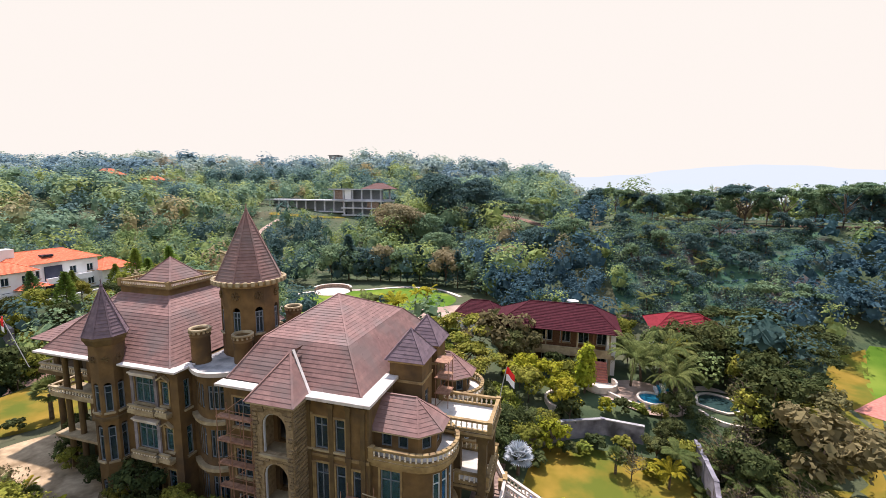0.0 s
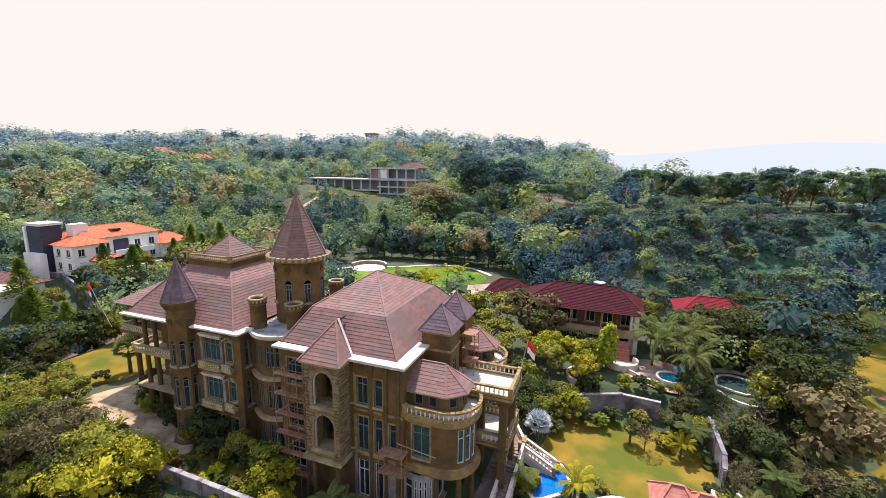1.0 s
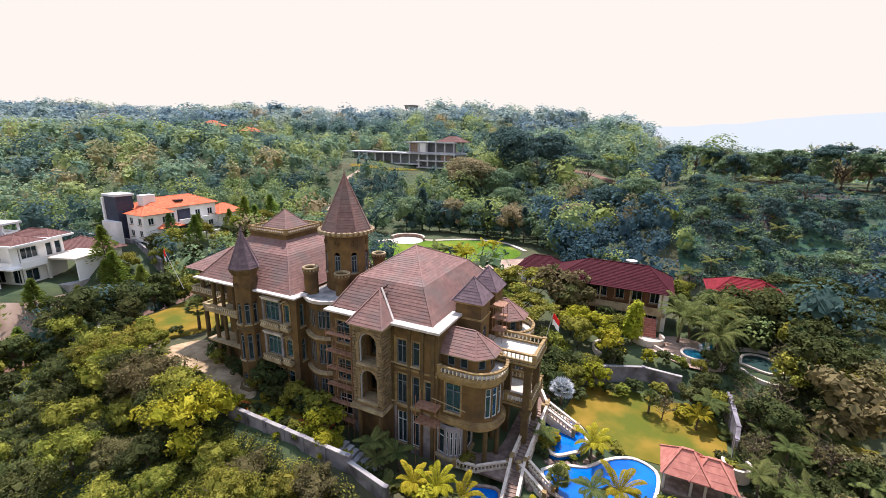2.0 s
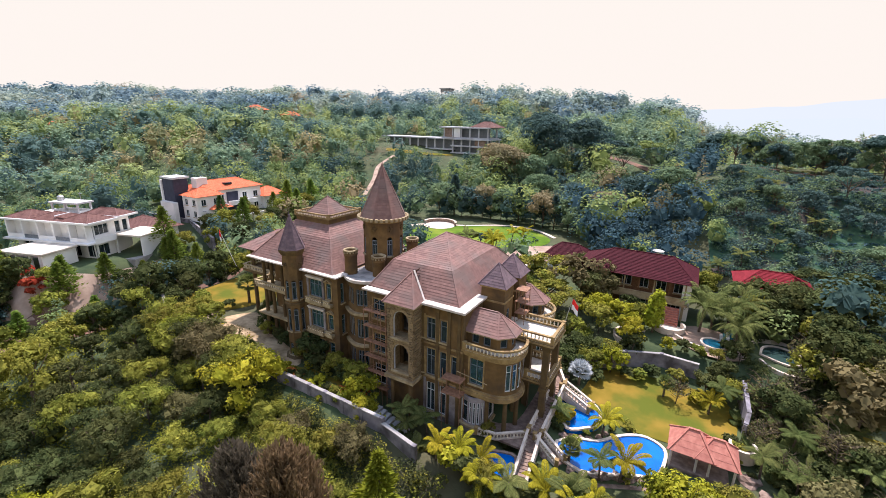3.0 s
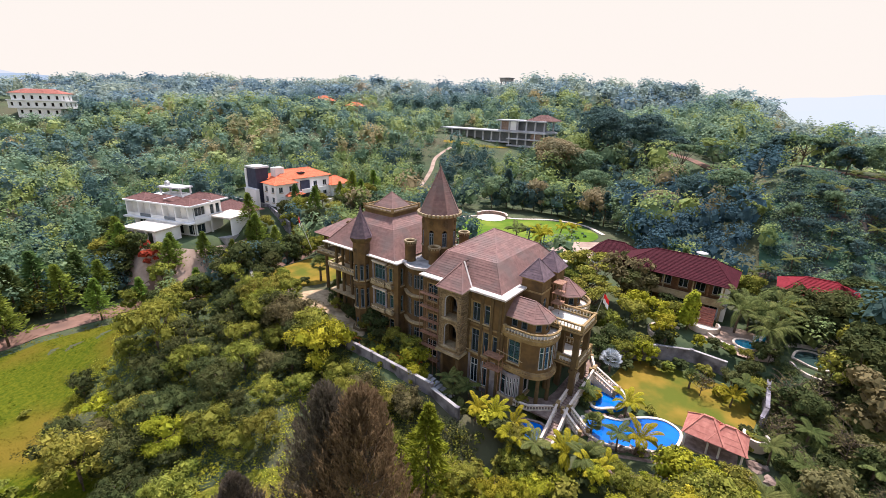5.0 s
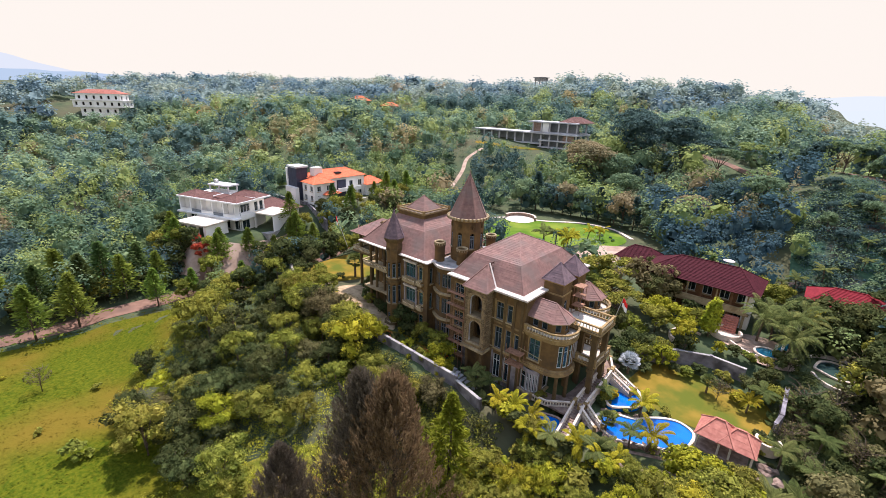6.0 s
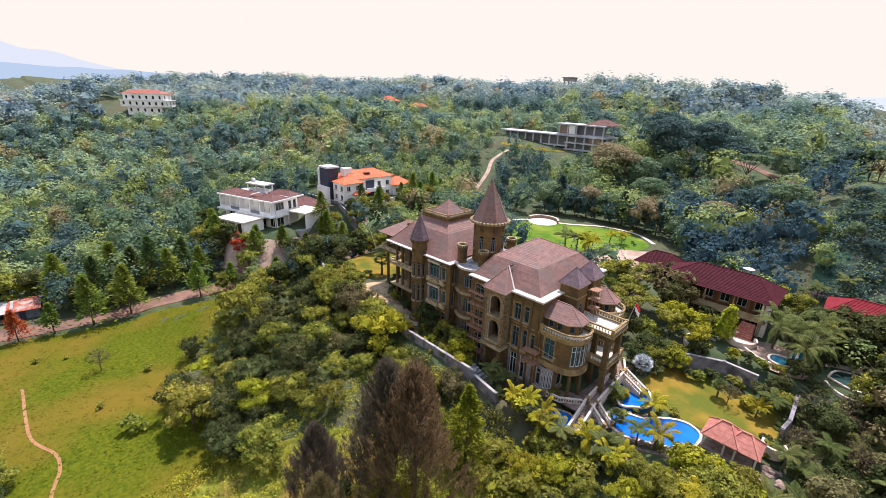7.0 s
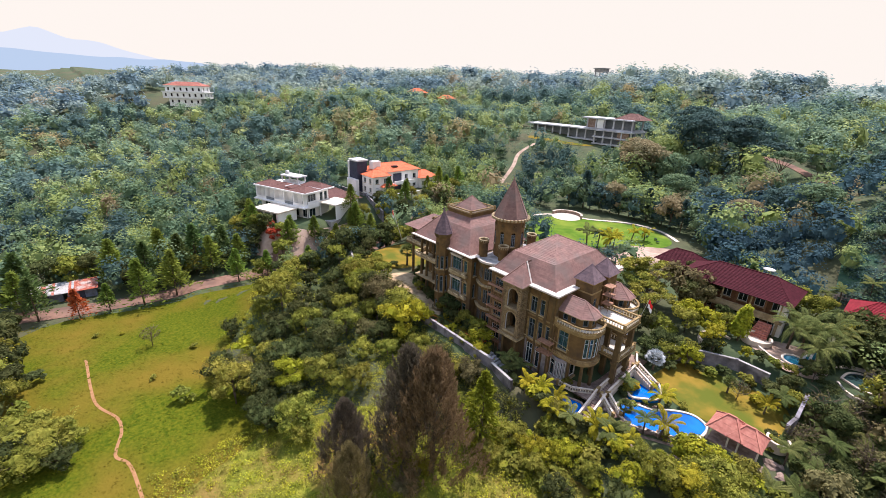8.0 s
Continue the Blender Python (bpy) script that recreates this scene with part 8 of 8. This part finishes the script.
for i in range(170):
    px, py = prn.uniform(27, 58), prn.uniform(-14, 34)
    if px + 0.6 * py < 27 or px > 37 + 0.45 * max(0, py - 18) or inside(OPEN[8], px, py) or inside(RIGHT, px, py) or (px < 31 and py > 3):
        continue
    k = prn.choice(["dark0", "green20", "dry1", "agave", "shrub_d", "shrub_d", "shrub_g", "bare", "shrub_d", "shrub_g", "agave", "dry0"])
    plant(k, px, py, prn.uniform(0.5, 0.8) if k[:2] in ("da", "gr", "dr") else prn.uniform(1.0, 1.5))
for px, py, k, s in ((-77, -62, "dark0", 0.9), (-73, -63, "dark1", 1.0), (-69, -62.5, "dark0", 0.9), (-65, -63.5, "green20", 0.95), (-61, -62, "dark1", 0.9), (-57.5, -62.5, "green0", 0.9), (-54, -61, "dark0", 0.8), (-50.5, -61, "green1", 0.8), (-80, -66, "dark0", 1.0), (-70, -67, "dark1", 1.0), (-60, -67, "dark0", 1.0), (-50, -66, "green20", 1.0), (-47, -60.4, "shrub_g", 1.6), (-56.5, -58.6, "shrub_d", 1.5)):
    plant(k, px, py, s)
for i in range(17):
    u = i / 16
    plant(("green0", "pine2", "green20", "dark0", "dry0", "pine0", "green1")[i % 7], -52 + 50 * u + prn.uniform(-1, 1), 84 + 9 * math.sin(math.pi * u) + prn.uniform(-1.5, 3.0) - 6 * u, prn.uniform(1.2, 1.7))
# lawn planting
for px, py, k, s in ((-19.0, 52.5, "palm_gold", 1.7), (-20.5, 57.5, "palm_gold", 1.2), (-22.5, 53.0, "palm_green", 1.4), (-20.0, 66.5, "palm_gold", 1.2), (-17.8, 69.5, "palm_gold", 1.2), (-24.5, 51.0, "palm_green", 1.5), (-52.5, 52.0, "palm_gold", 1.5), (-55.0, 56.0, "palm_gold", 1.4), (-57.0, 51.0, "palm_green", 1.6), (-50.5, 49.0, "palm_gold", 1.3), (-16.0, 72.5, "shrub_d", 0.5), (-18.5, 73.0, "shrub_d", 0.5), (-20.5, 74.5, "shrub_d", 0.45), (-14.5, 70.5, "shrub_d", 0.5), (-46, 44, "palm_gold", 1.3), (-58, 46, "green0", 0.9)):
    plant(k, px, py, s)
for px, py, k, s in ((-84.5, 30.0, "pine1", 0.85), (-83.5, 36.5, "pine2", 0.7), (-84.5, 46.0, "pine0", 0.7), (-87.8, 28.5, "shrub_d", 1.5), (-82, 49, "pine0", 1.1), (-80, 56, "pine2", 1.1), (-78.4, 12.5, "pine2", 0.9), (-79.0, 17.0, "green0", 0.7), (-77.4, 7.0, "pine0", 0.8), (-80.4, -9.4, "shrub_r", 2.2), (-84.0, -8.6, "shrub_r", 1.4), (-79.0, -5.5, "pine0", 1.0), (-78.5, 1.0, "pine0", 0.95), (-88.0, -10.4, "green0", 0.8), (-92, -12.5, "dark0", 0.9), (-75, 17, "pine2", 0.9), (-72, 22, "green20", 0.8), (-76.5, 22.5, "green0", 0.8)):
    plant(k, px, py, s)
for px, py, k, s in ((-79.5, 27.5, "green20", 0.8), (-77.0, 31.0, "pine0", 1.0), (-79.0, 35.0, "green0", 0.7), (-75.5, 38.5, "dark0", 0.8), (-79.5, 44.0, "green20", 0.75), (-76.0, 47.0, "pine2", 1.1), (-82.5, 24.5, "dark1", 0.7), (-74.0, 28.0, "dark0", 0.8), (-72.5, 34.0, "green0", 0.9), (-72.0, 44.0, "dark1", 0.9), (-78.0, 52.0, "green0", 0.9), (-66.5, 30.0, "palm_gold", 1.5), (-63.0, 33.5, "green20", 0.8), (-61.0, 27.5, "dark0", 0.8), (-59.0, 38.0, "dark1", 0.9), (-64.5, 42.5, "green0", 1.0), (-57.0, 32.0, "yellow0", 0.7), (-52.0, 33.0, "dark0", 0.8), (-48.0, 35.5, "green20", 0.8)):
    plant(k, px, py, s)
# trees before the red roofed house and along the garden's edge
for px, py, k, s in ((26.2, 40.0, "dark0", 1.0), (29.6, 40.4, "dark1", 1.15), (33.0, 40.6, "dark0", 1.2), (36.2, 41.0, "dark1", 1.2), (38.4, 41.2, "dark1", 1.0), (22.8, 41.4, "dark1", 0.7), (41.4, 43.0, "dark0", 1.0), (13.0, -15.2, "dark0", 0.62), (20.4, 0.4, "green20", 0.6), (23.2, -0.8, "green0", 0.62), (28.2, 4.0, "agave", 1.2), (29.4, 1.6, "shrub_g", 1.2), (27.6, 0.6, "agave", 1.2), (30.4, 5.6, "agave", 1.3), (31.2, 2.8, "shrub_d", 1.2), (28.8, -1.6, "shrub_g", 1.3)):
    plant(k, px, py, s)
for i in range(60):
    px, py = prn.uniform(27.5, 37), prn.uniform(8, 26)
    plant(prn.choice(["agave", "agave", "shrub_d", "bare", "palm_green"]), px, py, prn.uniform(0.5, 0.9))
# trees along the ridge road
for i in range(26):
    u = i / 25
    px = 16 + 76 * u + prn.uniform(-1.5, 1.5)
    py = 131 - 48 * u ** 0.62 + prn.uniform(2.0, 9.0)
    plant(prn.choice(["umbrella0", "umbrella_g1", "dark0", "green20", "umbrella1", "green0"]), px, py, prn.uniform(1.0, 1.5))
for px, py, k, s in ((30, 72, "dark1", 0.6), (40, 78, "dark0", 0.8), (46, 84, "umbrella0", 0.9), (28.6, 62.5, "palm_green", 0.9), (31, 66, "shrub_d", 1.6), (35, 63, "shrub_g", 1.2), (37, 71, "shrub_g", 1.4), (27, 76, "green20", 0.6), (33.5, 80, "green0", 0.7), (25, 59, "palm_green", 0.9), (22.8, 57.6, "palm_green", 0.8)):
    plant(k, px, py, s)
for px, py, k, sc_ in ((-38, 150, "dome_dark", 1.75), (-24, 160, "dome_dark", 1.5), (-48, 172, "dome_dark", 1.5), (-14, 148, "umbrella0", 1.5), (-6, 142, "umbrella1", 1.4), (3, 150, "umbrella_g0", 1.3),
                       (-47, 126, "dome_dry", 1.35), (-54, 134, "dome_dry", 1.1), (-38, 128, "dome_green", 1.1), (-30, 118, "dome_green", 0.9), (-16, 112, "dome_dark", 0.9), (-4, 104, "dome_dry", 0.8), (6, 96, "dome_dark", 0.9), (14, 86, "dome_green", 0.8), (-8, 92, "dome_green", 0.75)):
    plant(k, px, py, sc_)


# ---- woodland out to the skyline, past counting ----
def wood_batch(cells, n_leaf, size, lumps, ragged, lift):
    """Crowns as domes of rounded clumps, each clump skinned with leaf sprays that follow its surface, tipped upward by
    lift.
    """
    by = {"w": [], "y": [], "d": [], "b": [], "c": []}
    for x, y, s, kind, form in cells:
        z = float(ground_z(x, y))
        if form == "cone":
            h = 9.0 * s ** 0.5
            c = cone_crown(h, 2.0 * s, n_leaf, 0.6, size * s * 1.3, 0.2, x)
            by[kind].append(c + np.array([x, y, z]))
            continue
        h = 7.0 * s ** 0.45 * (rng.uniform(0.95, 1.3) if form == "tall" else rng.uniform(0.62, 0.9))
        rx, rz = 2.35 * s, h * 0.5
        zc = z + h * 0.5
        bl = [(x, y, zc, rx, rx, rz)]
        for i in range(lumps):
            a, e = 2.4 * i + rng.uniform(-0.5, 0.5), rng.uniform(0.0, 1.25)
            k = rng.uniform(0.38, 0.58) * rx
            bl.append((x + rx * 0.8 * math.cos(a) * math.cos(e), y + rx * 0.8 * math.sin(a) * math.cos(e), zc + rz * 0.85 * math.sin(e), k, k, k * rng.uniform(0.6, 0.9)))
        grow = min(2.4, max(1.0, s / 1.7) ** 1.6)
        p, n = blob_points(bl, int(n_leaf * grow), 0.84, ragged, lift)
        by[kind].append(leaves_at(p, n, size * s / grow ** 0.42, 0.7, 0.3))
        by[kind].append(core_quads(bl[:1], 0.7))
    return by


def wood_kind(x, y, r):
    t = noise.noise(Vector((x * 0.021, y * 0.021, 3.0))) + 0.5 * noise.noise(Vector((x * 0.09, y * 0.09, 7.0))) + r.uniform(-0.6, 0.6)
    if x > -14 and 40 < y < 125 and t < 0.35:
        return "c"
    return "d" if t < -0.26 else "w" if t < 0.22 else "y" if t < 0.74 else "b"


EYE = (22.0, -38.0)
wr = random.Random(33)
# far bands tilt leaves upward (last value) to soften shading like haze
bands = [(28, 112, 4.4, 190, 0.2, 8, 0.5, 0.5), (112, 205, 5.2, 125, 0.24, 7, 0.6, 0.8), (205, 335, 6.8, 76, 0.32, 6, 0.7, 1.3), (335, 640, 9.8, 32, 0.48, 5, 0.8, 1.6)]
# FAR and MID leaf colours are paled and blued: aerial haze painted in
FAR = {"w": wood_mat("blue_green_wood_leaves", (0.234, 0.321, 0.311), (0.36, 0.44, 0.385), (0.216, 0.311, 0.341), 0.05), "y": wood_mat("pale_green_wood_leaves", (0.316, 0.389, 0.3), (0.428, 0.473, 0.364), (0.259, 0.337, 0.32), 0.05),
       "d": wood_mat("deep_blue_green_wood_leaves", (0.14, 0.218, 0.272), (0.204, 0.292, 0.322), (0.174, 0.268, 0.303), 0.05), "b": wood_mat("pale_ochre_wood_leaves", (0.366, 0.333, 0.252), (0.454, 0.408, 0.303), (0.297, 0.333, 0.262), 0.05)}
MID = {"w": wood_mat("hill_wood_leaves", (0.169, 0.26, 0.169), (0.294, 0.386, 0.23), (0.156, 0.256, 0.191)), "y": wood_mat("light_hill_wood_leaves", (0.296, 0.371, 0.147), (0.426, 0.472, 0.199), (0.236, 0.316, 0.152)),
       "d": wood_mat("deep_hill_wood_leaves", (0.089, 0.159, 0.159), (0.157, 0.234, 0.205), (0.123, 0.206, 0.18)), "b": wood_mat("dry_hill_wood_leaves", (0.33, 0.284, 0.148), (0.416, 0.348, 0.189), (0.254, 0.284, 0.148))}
COOL = wood_mat("cool_blue_green_leaves", (0.042, 0.088, 0.117), (0.088, 0.152, 0.169), (0.055, 0.117, 0.131))
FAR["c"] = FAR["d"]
MID["c"] = COOL
NEAR = {"c": COOL, "w": WOODS, "y": WOODS_Y, "d": WOODS_D, "b": WOODS_B}
LABEL = {"w": "mid green mixed woodland canopy", "y": "light green woodland canopy", "d": "dark green woodland canopy", "b": "dry ochre woodland canopy", "c": "cool dark blue green woodland canopy"}
for r0, r1, sp, nl, size, lumps, ragged, lift in bands:
    cells = []
    r = r0
    while r < r1:
        a = -38.0
        while a < 102:
            aa, rr = radians(a + wr.uniform(-0.45, 0.45) * sp / r * 57), r + wr.uniform(-0.5, 0.5) * sp
            x, y = EYE[0] - rr * math.sin(aa), EYE[1] + rr * math.cos(aa)
            if not is_open(x, y) and not inside(FOREST, x, y) and not (y < -5 and x > -66 and x < 60) and not (x > 26 and y < 34):
                s = wr.uniform(0.8, 1.25) * (sp / 3.9) ** 0.72
                form = wr.choices(["round", "tall", "cone"], [5, 4, 1.3])[0]
                if -75 < x < 25 and 84 < y < 150 and wr.random() < 0.5:
                    form = wr.choice(["cone", "tall", "tall"])
                big = wr.random() < 0.13 and y > 70 and x < 12 and not (-128 < x < -64 and y < 150)
                if big:
                    s, form = s * wr.uniform(1.6, 2.1), "tall"
                elif wr.random() < 0.08:
                    s, form = s * 1.45, "tall"
                if -128 < x < -64 and 100 < y < 140:
                    s, form = s * 0.85, wr.choice(["tall", "cone", "tall", "round"])
                if r > 170:
                    ex, ey = (EYE[0] - x) / rr, (EYE[1] - y) / rr
                    if float(ground_z(x + 24 * ex, y + 24 * ey)) > float(ground_z(x, y)) + 2.6:
                        a += sp / r * 57.3
                        continue
                cells.append((x, y, s, wood_kind(x, y, wr), form))
            a += sp / r * 57.3
        r += sp
    by = wood_batch(cells, nl, size, lumps, ragged, lift)
    for k, lst in by.items():
        if lst:
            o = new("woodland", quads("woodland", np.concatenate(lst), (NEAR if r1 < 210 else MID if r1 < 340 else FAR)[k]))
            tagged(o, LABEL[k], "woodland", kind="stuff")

# ---- undergrowth and tussocks, past counting ----
ug = []
for i in range(4600):
    x, y = wr.uniform(-62, 40), wr.uniform(-48, -6)
    if not (inside(FOREST, x, y) or (-24 < x < 40 and y < -9)) or (x > 4 and y > -6):
        continue
    s = wr.uniform(0.5, 1.1)
    z = float(ground_z(x, y))
    p, n = blob_points([(x, y, z + 0.25 * s, 1.1 * s, 1.1 * s, 0.7 * s)], 34)
    ug.append(leaves_at(p, n, 0.12, 0.5, 0.4))
foot = []
for i in range(900):
    x = wr.uniform(-24, 3)
    y = -6.9 - 0.075 * (min(x, -1) + 1) - wr.uniform(0.5, 6.5)
    s = wr.uniform(0.5, 1.0)
    p, n = blob_points([(x, y, float(ground_z(x, y)) + 0.3 * s, 1.1 * s, 1.1 * s, 0.9 * s)], 40)
    foot.append(leaves_at(p, n, 0.12, 0.5, 0.4))
for lst, mat, lab in ((foot[::2], LEAF_D, "dark green creepers at the foot of the wall"), (foot[1::2], LEAF, "mid green creepers at the foot of the wall")):
    o = new("creepers", quads("creepers", np.concatenate(lst), mat))
    tagged(o, lab, "undergrowth", kind="stuff")
rg = []
for i in range(1300):
    x, y = wr.uniform(26, 60), wr.uniform(-14, 36)
    if inside(OPEN[8], x, y) or x > 37 + 0.45 * max(0, y - 18) or (x < 31 and y > 3) or (28 < x < 36 and 25 < y):
        continue
    s = wr.uniform(0.7, 1.3)
    p, n = blob_points([(x, y, float(ground_z(x, y)) + 0.3 * s, 1.2 * s, 1.2 * s, 0.9 * s)], 36)
    rg.append(leaves_at(p, n, 0.16, 0.45, 0.4))
for i in range(520):
    x, y = wr.uniform(27.5, 37), wr.uniform(9, 36)
    if (x - 32.2) ** 2 / 10.5 + (y - 31.3) ** 2 / 16 < 1.3:
        continue
    s = wr.uniform(0.4, 0.85)
    p, n = blob_points([(x, y, float(ground_z(x, y)) + 0.25 * s, 1.1 * s, 1.1 * s, 0.8 * s)], 40)
    rg.append(leaves_at(p, n, 0.13, 0.45, 0.4))
o = new("undergrowth", quads("undergrowth", np.concatenate(rg), LEAF_D))
tagged(o, "dense dark green garden undergrowth", "undergrowth", kind="stuff")
o = new("undergrowth", quads("undergrowth", np.concatenate(ug[::2]), LEAF_Y))
tagged(o, "tangled bright green undergrowth", "undergrowth", kind="stuff")
o = new("undergrowth", quads("undergrowth", np.concatenate(ug[1::2]), LEAF))
tagged(o, "tangled mid green undergrowth", "undergrowth", kind="stuff")
tus = []
for i in range(5200):
    x, y = wr.uniform(-80, -14), wr.uniform(-74, -14)
    if not inside(OPEN[1], x, y):
        continue
    z = float(ground_z(x, y)) + 0.1
    n = 4
    p = np.array([[x, y, z]]) + rng.normal(size=(n, 3)) * np.array([0.25, 0.25, 0.05])
    tus.append(leaves_at(p, np.tile([[0.3, 0.2, 0.9]], (n, 1)) + 0.4 * unit(n), 0.16, 0.5))
o = new("grass_tussocks", quads("grass_tussocks", np.concatenate(tus), MEADOW))
tagged(o, "rough meadow grass tussocks", "grass", kind="stuff")

rows = []
for k in range(18):
    for i in range(46):
        x, y = 24 + i * 0.8 + wr.uniform(-0.3, 0.3), 61 + k * 2.3 + 0.12 * i + wr.uniform(-0.2, 0.2)
        if not inside(OPEN[4], x, y) or wr.random() < 0.2:
            continue
        p, n = blob_points([(x, y, float(ground_z(x, y)) + 0.15, 0.5, 0.4, 0.45)], 12)
        rows.append(leaves_at(p, n, 0.2, 0.6, 0.3))
bush = {"w": [], "d": []}
for i in range(1500):
    x, y = wr.uniform(21, 64), wr.uniform(58, 103)
    if not inside(OPEN[4], x, y) or noise.noise(Vector((x * 0.09, y * 0.16, 1.0))) > (0.5 if x < 33 else -0.02):
        continue
    s = wr.uniform(0.7, 1.7) * (1.3 if x < 33 else 1.0)
    p, n = blob_points([(x, y, float(ground_z(x, y)) + 0.35 * s, 1.05 * s, 1.05 * s, 0.95 * s)], 40)
    bush["w" if wr.random() < 0.45 else "d"].append(leaves_at(p, n, 0.24, 0.5, 0.35))
for k, mat, lab in (("w", WOODS, "mid green bushes spreading over the terraced field"), ("d", WOODS_D, "dark green bushes spreading over the terraced field")):
    o = new("hillside_bushes", quads("hillside_bushes", np.concatenate(bush[k]), mat))
    tagged(o, lab, "bushes", kind="stuff")
o = new("crop_rows", quads("crop_rows", np.concatenate(rows), COOL))
tagged(o, "low dark green vegetable crop rows", "crops", kind="stuff")

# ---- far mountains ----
# plain emission in a haze colour: the ridges glow and take no light
def haze_glow_mat(name, c):
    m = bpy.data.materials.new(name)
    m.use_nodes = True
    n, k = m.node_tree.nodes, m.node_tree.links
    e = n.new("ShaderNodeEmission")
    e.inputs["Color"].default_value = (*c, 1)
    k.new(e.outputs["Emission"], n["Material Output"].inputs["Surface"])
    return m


def ridge(name, a0, a1, dist, h, mat, seed, label, foot=-60):
    g = Geo()
    n = 70
    for i in range(n + 1):
        u = i / n
        a = radians(a0 + (a1 - a0) * u)
        env = math.sin(math.pi * min(1, max(0, u))) ** 0.6
        hh = h * env * (0.72 + 0.5 * noise.noise(Vector((u * 3.1, seed, 0))) + 0.1 * noise.noise(Vector((u * 17, seed, 1))))
        x, y = EYE[0] - dist * math.sin(a), EYE[1] + dist * math.cos(a)
        g.v += [(x, y, foot), (x, y, 38 + hh), (x * 1.1, y * 1.1, foot)]
        if i:
            b = 3 * (i - 1)
            g.f += [(b, b + 3, b + 4, b + 1), (b + 1, b + 4, b + 5, b + 2)]
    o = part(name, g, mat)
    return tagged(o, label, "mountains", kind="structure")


ridge("backdrop_mountains_east", 14, -52, 3600, 190, haze_glow_mat("pale_far_haze", (0.61, 0.65, 0.76)), 2.0, "pale hazy mountain range on the horizon")
ridge("backdrop_hills_east", 2, -50, 2600, 46, haze_glow_mat("blue_far_haze", (0.6, 0.65, 0.74)), 5.0, "blue hazy foothills on the plain")
ridge("backdrop_mountains_west", 76, 118, 3600, 330, haze_glow_mat("lilac_far_haze", (0.57, 0.6, 0.71)), 8.0, "pale lilac mountain on the horizon")
ridge("backdrop_hills_west", 66, 112, 2600, 110, haze_glow_mat("blue_grey_haze", (0.38, 0.47, 0.64)), 11.0, "blue hazy hills on the horizon")
